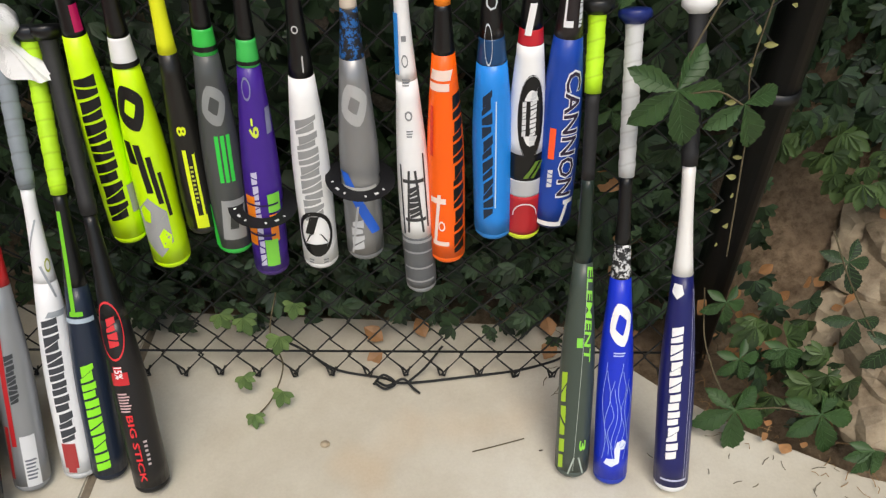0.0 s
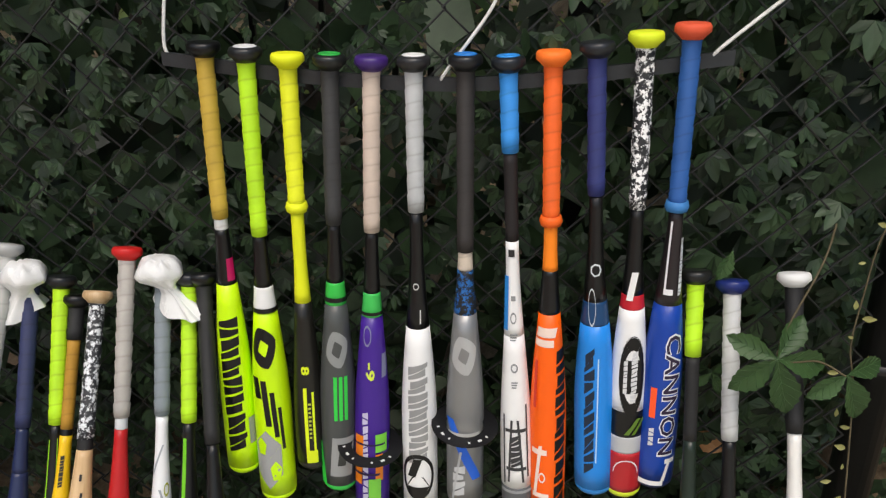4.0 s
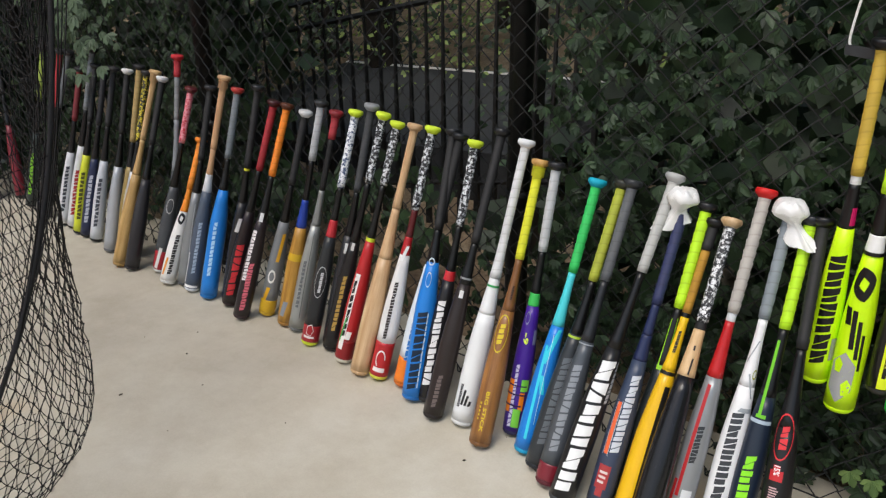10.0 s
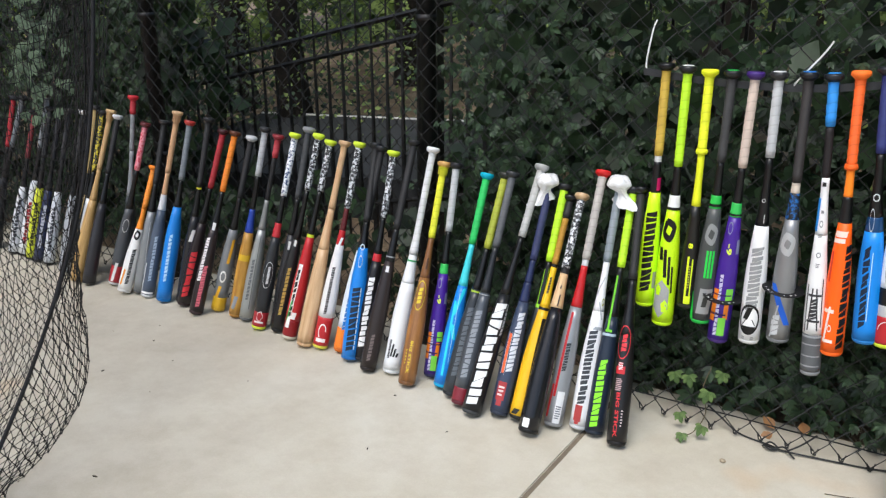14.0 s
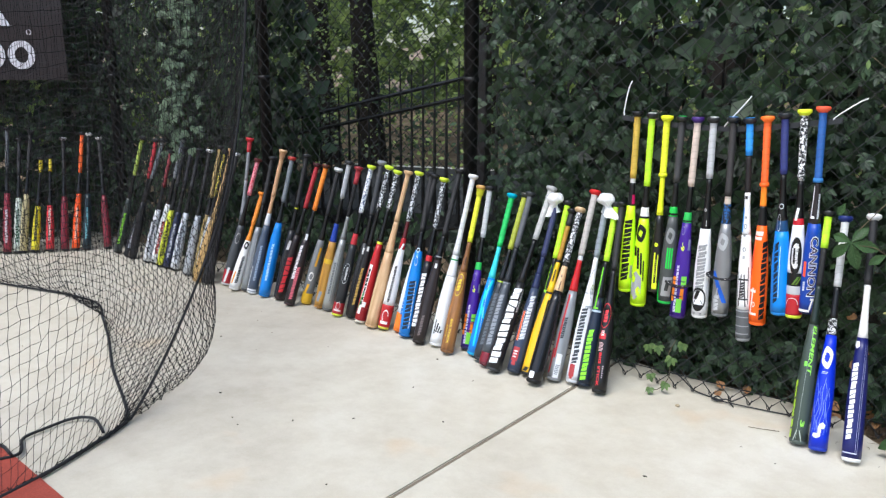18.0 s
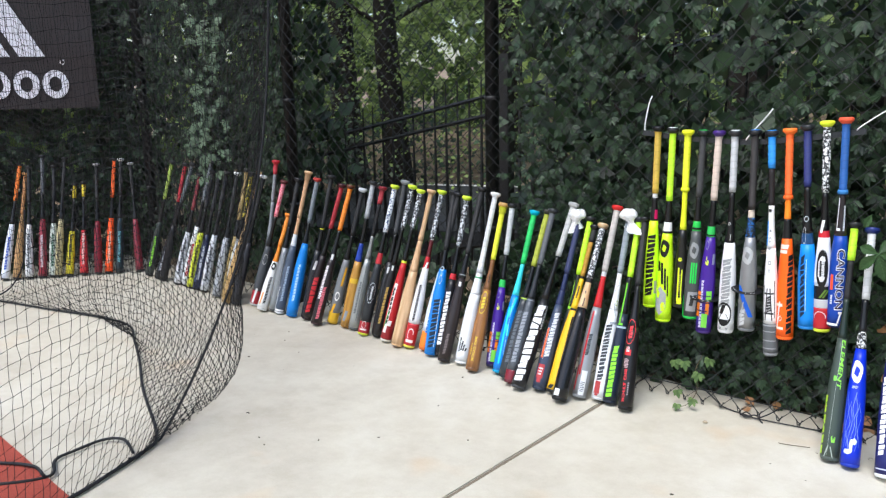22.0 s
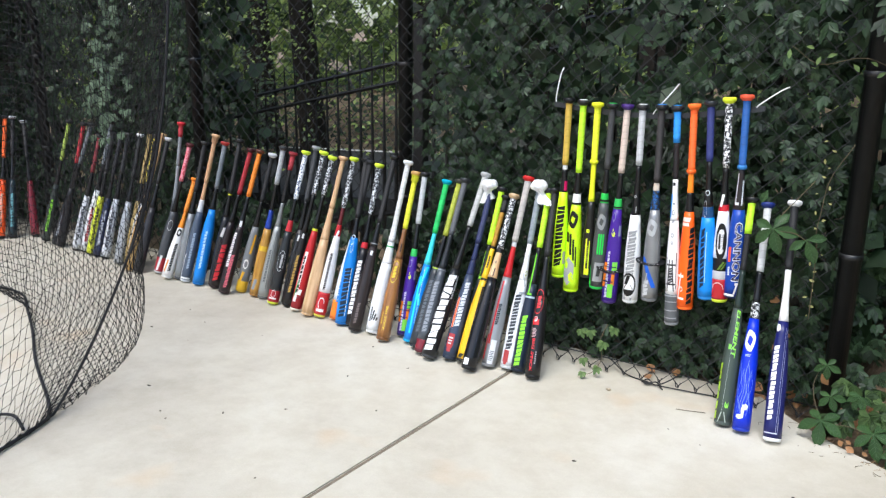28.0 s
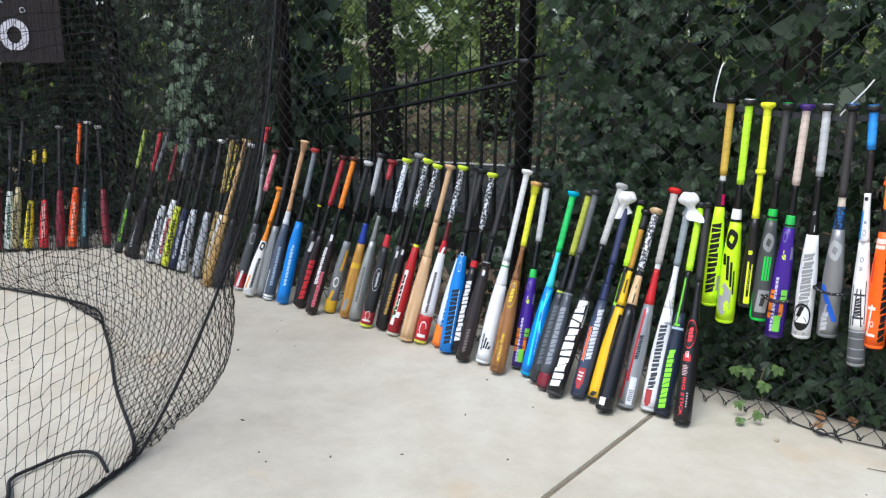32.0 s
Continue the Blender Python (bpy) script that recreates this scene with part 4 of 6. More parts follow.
stand("plain white bat with a green ring and three black stripes", -0.048, -0.264, -0.007, 0.798, P("e4e6e6", 0.5, 0.1), G("d6d8d8"), 0.545, full(P("e6e8e8"), 0.545, None, P("e6e8e8")), cap="dcdede", spin=20, rb=0.033, ridge=0.0005, pull=-0.06,
      prints=[("stripes", P("2c2e30"), bar(0.814, 0.085, 0.105, 0.010, 0.018, 0.004) + bar(0.814, 0.085, 0.125, 0.000, 0.007, 0.004) + bar(0.814, 0.085, 0.145, -0.010, -0.003, 0.004)), ("lettering", P("3c3e40"), blocks(0.814, 0.075, 0.165, -0.016, 0.009, 6, 0.2, seed=82)), ("ring_line", P("3aa05a"), bar(0.814, 0.527, 0.535, -0.06, 0.06))])
BROWN = P("2b2322", 0.3, 0.35)
stand("dark brown bat with a white label, black handle", -0.134, -0.294, -0.088, 0.816, P("1a1a1b"), TAPE_BLACK, 0.56, full(BROWN, 0.56), cap="231c1b", spin=25, prints=[("label", P("dcdcdc"), bar(0.84, 0.385, 0.41, -0.006, 0.006)), ("lettering", P("6a5e5c"), blocks(0.84, 0.04, 0.14, 0.0, 0.014, 4, 0.25, seed=84)), ("ring_line", P("8a8c8e"), bar(0.84, 0.447, 0.453, -0.05, 0.05))])
stand("black bat with a red band, swirl grip and lime knob", -0.210, -0.235, -0.181, 0.769, LIMEK, CAMO_G, 0.63, [("barrel", 0.42, P("1e1c1e")), ("ring_band", 0.455, P("c42a30")), ("handle", 0.63, BLACK)], cap="222022", spin=25, prints=[("lettering", P("e2e2e2"), blocks(0.78, 0.06, 0.36, -0.004, 0.024, 7, seed=99))])
stand("bright blue bat with black outlined lettering", -0.247, -0.257, -0.262, 0.791, P("1c1d1f"), TAPE_BLACK, 0.58, full(P("1f7ed4"), 0.58, None, BLACK, 0.46), cap="1a6ab4", spin=25, rb=0.033, b1=0.30,
      prints=[("lettering", P("16283c"), blocks(0.804, 0.04, 0.30, 0.0, 0.030, 6, 0.12, seed=86)), ("lettering_edge", P("d4e4f2"), blocks(0.804, 0.045, 0.30, 0.017, 0.004, 6, 0.3, seed=87)), ("emblem", P("c9d8e2"), ring(0.804, 0.475, 0.0, 0.010, 0.012, 0.004, 7) + ring(0.804, 0.41, 0.0, 0.008, 0.022, 0.003))])
stand("white bat with blue lettering and an orange foot", -0.325, -0.215, -0.235, 0.782, P("1c1d1f"), TAPE_BLACK, 0.55, [("end_band", 0.10, P("f0812a")), ("barrel", 0.44, P("dde4ea")), ("handle", 0.55, BLACK)], cap="d06a20", spin=25, prints=[("lettering", P("2f7ac4"), blocks(0.79, 0.10, 0.38, 0.006, 0.028, 7, 0.15, seed=88))])
stand("white and red bat with dark serif lettering and swirl grip", -0.414, -0.234, -0.340, 0.787, LIMEK, CAMO_G, 0.63, [("foot_band", 0.13, P("b62a2e")), ("barrel", 0.45, P("e4e2e0")), ("red_band", 0.52, P("b8242a")), ("taper", 0.63, P("5a1c20"))], cap="d9d24a", spin=28,
      prints=[("lettering", P("37302e"), blocks(0.797, 0.15, 0.36, -0.002, 0.012, 10, 0.3, seed=90)), ("emblem", P("ece4e2"), ring(0.797, 0.075, 0.0, 0.016, 0.026, 0.005, 12, 0.7) + bar(0.797, 0.03, 0.045, -0.02, 0.02)), ("slash", WHITE, bar(0.797, 0.44, 0.50, -0.010, 0.0, 0.012))])
stand("plain natural maple bat, unpainted and unwrapped", -0.479, -0.254, -0.411, 0.785, MAPLE, MAPLE, 0.62, full(MAPLE, 0.62, None, MAPLE), cap=MAPLE, spin=20, rb=0.032, ridge=0.0, b1=0.18, t1=0.80)
stand("red bat with white and black graphics and swirl grip", -0.580, -0.232, -0.483, 0.782, LIMEK, CAMO_G, 0.70, [("foot_band", 0.08, P("8a1e22")), ("barrel", 0.46, P("b8262a")), ("ring_band", 0.475, P("d2e23a")), ("handle", 0.70, BLACK)], cap="cfc9b8", spin=28,
      prints=[("graphic", P("e8e4e0"), bar(0.794, 0.05, 0.34, -0.024, -0.006, 0.006) + bar(0.794, 0.09, 0.12, -0.006, 0.012, 0.004)), ("lettering", P("1d1c1c"), blocks(0.794, 0.10, 0.32, -0.012, 0.012, 4, 0.3, 0.1, seed=92)), ("green_line", P("3a9a4a"), bar(0.794, 0.08, 0.17, -0.026, -0.020, 0.010))])
stand("black bat with gold lettering and a swirl grip", -0.674, -0.200, -0.541, 0.802, LIMEK, CAMO_G, 0.67, full(P("201f20"), 0.67), cap="1a1a1a", spin=30, rb=0.029, prints=[("lettering", P("b8964a"), blocks(0.811, 0.08, 0.30, 0.0, 0.014, 6, 0.2, seed=94)), ("ring_line", P("d8d8d4"), bar(0.811, 0.40, 0.43, -0.004, 0.006))])
stand("dark grey bat with a grey knob and worn grip", -0.700, -0.175, -0.591, 0.823, P("8a8d90", 0.4, 0.2), G("3a3c3e"), 0.60, full(P("2c2d30"), 0.60), cap="2a2a2c", spin=30, prints=[("label", P("d6d6d4"), bar(0.83, 0.36, 0.40, -0.005, 0.006)), ("lettering", P("b89a58"), blocks(0.83, 0.06, 0.20, 0.0, 0.014, 5, seed=97))])
stand("black bat with a white oval badge and red shield foot", -0.758, -0.223, -0.665, 0.794, LIMEK, camo("2e4468", "dfe2e4"), 0.63, [("foot_band", 0.075, P("a42a30")), ("barrel", 0.42, P("2a2c2e")), ("red_band", 0.49, P("c03038")), ("handle", 0.63, BLACK)], cap="d4e03c", spin=30,
      prints=[("badge", P("d0d2d4"), ring(0.803, 0.25, 0.002, 0.019, 0.050, 0.0025, 22) + blocks(0.803, 0.21, 0.29, 0.004, 0.010, 5, 0.25, seed=96)), ("shield", P("e6dcda"), ring(0.803, 0.06, 0.0, 0.014, 0.020, 0.003, 5) + bar(0.803, 0.03, 0.038, -0.02, 0.02))])
stand("silver bat with a red and black grip", -0.875, -0.181, -0.757, 0.780, P("8a2a30"), G("a8323a"), 0.85, [("barrel", 0.44, P("a9aca9", 0.3, 0.3, 0.5)), ("taper", 0.60, P("8f9290", 0.3, 0.3, 0.4)), ("lower_grip", 0.85, TAPE_BLACK)], cap="6a6c6c", spin=30, prints=[("line", P("6f7472"), bar(0.79, 0.06, 0.42, 0.008, 0.011, -0.004)), ("lettering", P("6a6e70"), blocks(0.79, 0.10, 0.30, -0.006, 0.012, 6, seed=98))])
stand("amber wooden bat with a blue taper and grey grip", -0.939, -0.180, -0.827, 0.805, P("2a2b2d"), G("a9acae"), 0.70, [("barrel", 0.40, wood("c8973f", "9a6a24")), ("taper", 0.52, P("24409c")), ("handle", 0.70, BLACK)], cap=wood("b8873a", "8a5c20"), spin=30, prints=[("slash", P("8a8f96"), bar(0.81, 0.04, 0.10, -0.022, -0.004, 0.010)), ("band", P("d8b02c"), bar(0.81, 0.27, 0.30, -0.028, 0.028))])
stand("grey and yellow bat with a white badge, black grip", -1.060, -0.170, -0.911, 0.761, P("c9cbcc", 0.4, 0.2), TAPE_BLACK, 0.60, [("foot_band", 0.07, P("d6aa28")), ("barrel", 0.42, P("7b7e80")), ("handle", 0.60, BLACK)], cap="c8a02a", spin=32, prints=[("badge", P("e2e2de"), ring(0.77, 0.18, 0.0, 0.014, 0.024, 0.008)), ("slash", P("e0a824"), bar(0.77, 0.25, 0.38, 0.004, 0.016, 0.006) + bar(0.77, 0.07, 0.13, -0.02, -0.006, 0.010))])
stand("black bat with pale red lettering and an orange grip", -1.108, -0.252, -1.006, 0.773, P("5a3220"), G("f0861e"), 0.62, full(P("2a2224"), 0.62), cap="3a2a2c", spin=32, prints=[("lettering", P("d86a78"), blocks(0.792, 0.04, 0.24, 0.006, 0.018, 8, 0.2, seed=101)), ("upper_lettering", P("e2dcdc"), blocks(0.792, 0.16, 0.38, -0.012, 0.018, 8, 0.2, seed=102)), ("mark", P("e6e6e6"), bar(0.792, 0.42, 0.46, -0.006, 0.008))])
stand("red and black bat with block lettering and dark red grip", -1.235, -0.210, -1.077, 0.775, P("3c1418"), G("a3242c"), 0.62, full(P("241a1c"), 0.62), cap="2c1c1e", spin=34, prints=[("lettering", P("c42c34"), blocks(0.805, 0.05, 0.28, 0.0, 0.028, 4, 0.15, 0.08, seed=104))])
stand("black bat with a thin yellow ring", -1.265, -0.190, -1.160, 0.820, P("222224"), TAPE_BLACK, 0.58, full(P("242427"), 0.58), cap="1e1e20", spin=34, prints=[("ring_line", P("c8c82e"), bar(0.832, 0.575, 0.585, -0.04, 0.04)), ("graphic", P("d8d6d4"), bar(0.832, 0.30, 0.36, -0.008, 0.008, 0.01))])
stand("bright blue bat with pale script and a slate grip", -1.354, -0.225, -1.284, 0.797, P("b03a34"), G("70777c"), 0.62, full(P("2080d6"), 0.62, None, BLACK, 0.47), cap="1a70b8", spin=34, rb=0.033, b1=0.32, prints=[("script", P("a8d4f4"), blocks(0.804, 0.10, 0.34, 0.0, 0.014, 6, 0.25, 0.1, seed=106))])
stand("slate bat with a white edge curve and wooden handle", -1.465, -0.226, -1.359, 0.833, wood("dcb88e", "b48c60"), wood("dcb088", "b88c62"), 0.62, [("barrel", 0.42, P("4d5868", 0.3, 0.4)), ("taper", 0.50, P("d8dadc")), ("handle", 0.62, wood("dcb088", "b88c62"))], cap="d4d6d8", spin=36, ridge=0.0, flare=True, prints=[("script", P("9fb0c2"), blocks(0.843, 0.08, 0.30, 0.004, 0.014, 7, 0.3, 0.1, seed=108)), ("curve", WHITE, bar(0.843, 0.018, 0.028, -0.03, 0.03) + bar(0.843, 0.03, 0.16, -0.030, -0.026, 0.004))])
stand("grey bat with a black grip", -1.535, -0.212, -1.455, 0.787, P("2a2a2c"), TAPE_BLACK, 0.58, full(P("8f9294", 0.3, 0.3, 0.4), 0.58), cap="505254", spin=36, prints=[("line", P("c8cacc"), bar(0.791, 0.10, 0.38, 0.010, 0.012, -0.004))])
stand("short white bat with an orange taper and black emblem", -1.596, -0.254, -1.565, 0.565, P("f08a28", 0.5, 0.1), G("f0902a"), 0.60, full(P("e6e4e0"), 0.60, P("f0902a"), P("f0902a"), 0.44, 0.52), cap="d8d6d2", spin=36, rb=0.032, prints=[("emblem", BLACK, crest(0.6, 0.40, 0.002, 0.015, 0.024, 0.009)), ("lettering", P("2a2826"), blocks(0.6, 0.06, 0.30, 0.008, 0.016, 8, 0.2, seed=111)), ("flame", P("e0902c"), bar(0.6, 0.05, 0.15, -0.024, -0.014, 0.006))])
stand("black and white bat with a dotted red grip", -1.740, -0.200, -1.589, 0.766, P("5a2428"), camo("b8283a", "d88a94"), 0.66, [("foot_band", 0.10, P("a82c34")), ("barrel", 0.42, P("4b4e52")), ("handle", 0.66, BLACK)], cap="c8c8c8", spin=38, prints=[("graphic", P("dededc"), bar(0.789, 0.02, 0.12, -0.018, -0.004, 0.010) + ring(0.789, 0.33, 0.004, 0.014, 0.030, 0.003))])
stand("grey bat with a red knob and red upper grip", -1.720, -0.140, -1.655, 0.885, P("c02a34", 0.5, 0.1), G("b8303a"), 0.88, full(P("4c5054"), 0.88, P("8a8e92"), G("8d9194"), 0.42, 0.66), cap="3a3c3e", spin=38, prints=[("slash", P("d8d8d6"), bar(0.89, 0.05, 0.13, -0.016, -0.004, 0.014)), ("slash", P("b02c34"), bar(0.89, 0.02, 0.08, -0.004, 0.006, 0.014)), ("badge", P("c8cacc"), ring(0.89, 0.27, 0.0, 0.010, 0.020, 0.004))])
stand("pale ash bat with a yellow and black striped grip", -1.990, -0.225, -1.900, 0.800, P("2a2a2a"), camo("d8c42c", "1a1a1a"), 0.58, full(P("c4c8cc", 0.3, 0.4, 0.3), 0.58), cap="8a8c90", spin=40, prints=[("badge", P("5a5e66"), ring(0.81, 0.30, 0.0, 0.010, 0.022, 0.004)), ("line", P("7a7e88"), bar(0.81, 0.05, 0.24, 0.004, 0.008, 0.004))])
stand("tan wooden bat, plain and unmarked", -1.929, -0.277, -1.834, 0.808, wood("d8b88a", "b08c58"), wood("d6b484", "ae8854"), 0.60, full(wood("c8a468", "a07c44"), 0.60, None, wood("d0ac74", "a8844c")), cap=wood("b89458", "90703c"), spin=40, ridge=0.0, flare=True)
stand("black wooden bat with a charcoal barrel", -1.851, -0.266, -1.787, 0.787, P("d2d4d6", 0.4, 0.2), TAPE_BLACK, 0.60, full(P("2d2c30"), 0.60), cap="252528", spin=40)
stand("black bat with a white knob and silver barrel", -2.120, -0.215, -2.055, 0.792, P("d8d8d8", 0.4, 0.2), TAPE_BLACK, 0.60, full(P("b0b4ba", 0.3, 0.4, 0.3), 0.60), cap="6a6c70", spin=40)


def extra(label, xe, ye, xk, zk, tape_col, barrel_col, knob_col="2a2a2c", tape_to=0.62, mark=None, far=False, seed=0, handle="1c1c1e"):
    prints = [("lettering", P(mark), blocks(0.8, 0.08, 0.34, 0.0, 0.018, 6, 0.22, seed=seed))] if mark else []
    if far:
        s, lean = xe, ye
        foot = CORNER + FAR_DIR * (s + lean) + FAR_OUT * 0.20
        head = CORNER + FAR_DIR * s + FAR_OUT * 0.032 + Vector((0, 0, zk))
        return bat(label, foot, head, P(knob_col, 0.4, 0.2), G(tape_col), tape_to, full(P(barrel_col), tape_to, None, P(handle)), cap="2a2a2c", spin=52, prints=prints, group=ROW, rb=0.028)
    return stand(label, xe, ye, xk, zk, P(knob_col, 0.4, 0.2), G(tape_col), tape_to, full(P(barrel_col), tape_to, None, P(handle)), cap="2a2a2c", spin=42, prints=prints, rb=0.028)


extra("gold patterned bat with a tan handle behind the net", -2.045, -0.200, -1.950, 0.820, "a8905a", "9a8450", tape_to=0.55, mark="d8c890", seed=1)
extra("silver bat with a white grip behind the net", -2.300, -0.190, -2.170, 0.790, "2a2a2c", "d2d6dc", mark="4a4e58", seed=2)
extra("navy bat with pale lettering behind the net", -2.390, -0.190, -2.250, 0.780, "1c1c22", "2c3350", mark="b8bcc8", seed=3)
extra("yellow and white bat behind the net", -2.460, -0.190, -2.330, 0.790, "2a2a2c", "d6dc3a", mark="50521e", seed=4)
extra("white bat with a long grey grip and red foot", -2.560, -0.170, -2.330, 0.860, "7d8286", "e2e4e8", mark="a8343c", seed=5)
extra("white and red bat with a dark grip", -2.640, -0.180, -2.480, 0.760, "7c2a30", "d8dade", mark="3a3e48", seed=6)
extra("black bat with a red grip behind the net", -2.820, -0.180, -2.648, 0.826, "a8242e", "1e1e22", seed=7)
extra("black and silver bat with a grey grip", -2.900, -0.170, -2.560, 0.830, "6c7074", "2a2d32", mark="a8acb4", seed=8)
extra("charcoal bat with lime details and a lime grip", -3.060, -0.150, -2.814, 0.833, "9ab04a", "3c4442", mark="8ad03a", seed=9)
extra("dark maroon bat near the fence corner", 0.02, -0.02, 0, 0.80, "1a1a1c", "7c2a36", far=True, knob_col="b8b8b8", seed=10)
extra("black and teal bat with a white knob", 0.085, 0.06, 0, 0.83, "202024", "24343c", "d0d0d0", mark="6aa0a8", far=True, seed=11)
extra("bright orange bat with an orange grip", 0.13, 0.09, 0, 0.835, "f4641c", "f0561c", tape_to=0.60, mark="e8b09a", far=True, seed=12)
extra("dark maroon bat with a black handle", 0.26, 0.03, 0, 0.80, "1a1a1c", "7a2432", far=True, knob_col="9a9a9a", seed=13)
extra("red bat with a yellow top grip", 0.36, 0.03, 0, 0.668, "dcc42c", "c8323a", tape_to=0.80, mark="e0b8b0", far=True, seed=14)
extra("yellow bat with a yellow and black grip", 0.42, 0.07, 0, 0.660, "d8c028", "cfc22a", tape_to=0.80, mark="3a3818", far=True, seed=15)
extra("pale gold bat with a black handle", 0.47, 0.10, 0, 0.855, "1c1c1e", "b8ac82", mark="5a5238", far=True, seed=16)
extra("white and green bat with a dark handle", 0.55, 0.05, 0, 0.80, "222226", "c4ccc2", mark="3a5a44", far=True, seed=17)
extra("maroon and silver bat with a pale grip", 0.62, 0.05, 0, 0.876, "55585c", "8a2c3a", mark="c8b8bc", far=True, seed=18)
extra("white bat with a black handle against the hedge", 0.72, 0.04, 0, 0.800, "1e1e20", "d2d4d6", mark="6a6e74", far=True, seed=19)
extra("brown wooden bat against the hedge", 0.745, 0.10, 0, 0.752, "b07c48", "b08a5c", "a87c4a", tape_to=0.55, far=True, handle="b08a5c", seed=20)
extra("white and blue bat with an orange grip", 0.775, 0.15, 0, 0.822, "ec7c20", "dfe4f0", mark="3c58b0", far=True, seed=21)
extra("blue bat with a grey handle against the hedge", 1.05, 0.02, 0, 0.822, "5c6268", "5a72d8", mark="a8b4dc", far=True, handle="7a8088", seed=22)


# ---- round card tags, plastic bags, hanging bar ----
def card(x, y, z, tilt):
    top = tagged(new("round_tag"), "black cardboard ring tag with white print round a hung bat", "tag", group="round tags")
    top.matrix_world = pose(x, y, z, tilt, 4, 0)
    bm = bmesh.new()
    n, r0, r1 = 28, 0.032, 0.056
    loops = [[bm.verts.new((r * math.cos(2 * math.pi * k / n), r * math.sin(2 * math.pi * k / n), h)) for k in range(n)] for r, h in ((r0, 0.0005), (r1, 0.0005), (r1, -0.0005), (r0, -0.0005))]
    for a, b in zip(loops, loops[1:] + loops[:1]):
        for k in range(n):
            bm.faces.new((a[k], a[(k + 1) % n], b[(k + 1) % n], b[k]))
    part("ring_card", bm, P("141416", 0.4, 0.1), top)
    for k in range(7):
        bm = bmesh.new()
        a = math.pi * (1.08 + 0.12 * k)
        if k == 3:
            continue
        w = 0.13 + 0.10 * (k % 2)
        v = [bm.verts.new((r * math.cos(a + d), r * math.sin(a + d), 0.0012)) for r, d in ((0.043, 0.02), (0.0475, 0.04), (0.0475, w * 0.8), (0.043, w * 0.8))]
        bm.faces.new(v)
        part("print", bm, P("d8d8d6", 0.5, 0.0), top)


card(1.041, -0.071, 0.464, 4)
card(1.203, -0.071, 0.520, 5)


def bag(x, y, z, seed, tail):
    """A thin film bag: a puffed cap, a gathered neck and a flared skirt that trails to one side."""
    rows = [(0.0, 0.034), (0.014, 0.033), (0.026, 0.026), (0.034, 0.012), (0.036, -0.002), (0.031, -0.014), (0.021, -0.024), (0.015, -0.031), (0.018, -0.040), (0.025, -0.050), (0.032, -0.060), (0.037, -0.068)]
    rows = [(r * (1.08 if h > -0.02 else 0.95), h * 0.72 - 0.006) for r, h in rows]
    n, bm, loops = 48, bmesh.new(), []
    for j, (r, h) in enumerate(rows):
        k = max(0.0, (j - 5) / 6)
        loop = []
        for i in range(n):
            a = 2 * math.pi * i / n
            d = Vector((math.cos(a), math.sin(a), h * 18))
            puff = 1 + 0.22 * noise.noise(d * 1.1 + Vector((seed, 0, 0))) + 0.07 * noise.noise(d * 3.0 + Vector((0, seed, 0))) + 0.10 * (0.3 + k) * math.sin(6 * a + seed + 2 * noise.noise(d))
            drag = max(0.0, math.cos(a - math.atan2(-0.3, tail[0])))
            trail = k * (0.25 + 0.75 * drag)
            loop.append(bm.verts.new((r * puff * math.cos(a) + tail[0] * trail, r * puff * math.sin(a) * 0.9, h + tail[2] * trail * 0.6 + 0.006 * noise.noise(d * 2.0))))
        loops.append(loop)
    for a, b in zip(loops[1:], loops[2:]):
        for i in range(n):
            bm.faces.new((a[i], b[i], b[(i + 1) % n], a[(i + 1) % n])).smooth = True
    bm.faces.new(loops[1]).smooth = True
    for v in loops[0]:
        bm.verts.remove(v)
    bmesh.ops.recalc_face_normals(bm, faces=bm.faces[:])
    top = tagged(new("plastic_bag"), "crumpled white plastic bag tied over a bat knob", "plastic bag", group="plastic bags")
    top.location = (x, y, z)
    part("film", bm, BAG, top)


bag(0.693, -0.045, 0.768, 3, (0.055, 0.0, -0.045))
bag(0.452, -0.050, 0.748, 8, (-0.045, 0.0, -0.06))


def hanging_bar():
    top = tagged(new("hanging_bar"), "thin bowed dark metal bar tied to the fence", "bar")
    pts = smooth_line([(0.74, -0.030, 1.105), (0.95, -0.030, 1.084), (1.17, -0.030, 1.078), (1.35, -0.030, 1.094), (1.56, -0.030, 1.125)], 8)
    bm = bmesh.new()
    rows = [[bm.verts.new((p[0], p[1] + dy, p[2] + dz)) for dy, dz in ((-0.004, -0.010), (0.004, -0.010), (0.004, 0.010), (-0.004, 0.010))] for p in pts]
    for a, b in zip(rows, rows[1:]):
        for k in range(4):
            bm.faces.new((a[k], a[(k + 1) % 4], b[(k + 1) % 4], b[k]))
    bm.faces.new(rows[0])
    bm.faces.new(rows[-1][::-1])
    part("rail", bm, plain("grey_bar", "34373a", 0.45, 0.3), top)
    for p in ([(0.752, -0.028, 1.105), (0.745, -0.030, 1.13), (0.752, -0.012, 1.22), (0.756, 0.006, 1.25)], [(1.155, -0.028, 1.080), (1.165, -0.036, 1.098), (1.215, -0.014, 1.165), (1.235, 0.008, 1.20)],
              [(1.53, -0.028, 1.122), (1.54, -0.034, 1.138), (1.60, -0.012, 1.185), (1.625, 0.008, 1.20)]):
        v, f = tubes([smooth_line(p, 6)], 0.0026, 6)
        raw("cable_tie", v, f, ZIP, top)


hanging_bar()


# ---- chain-link fence ----
MESH, FENCE_TOP = 0.075, 2.7


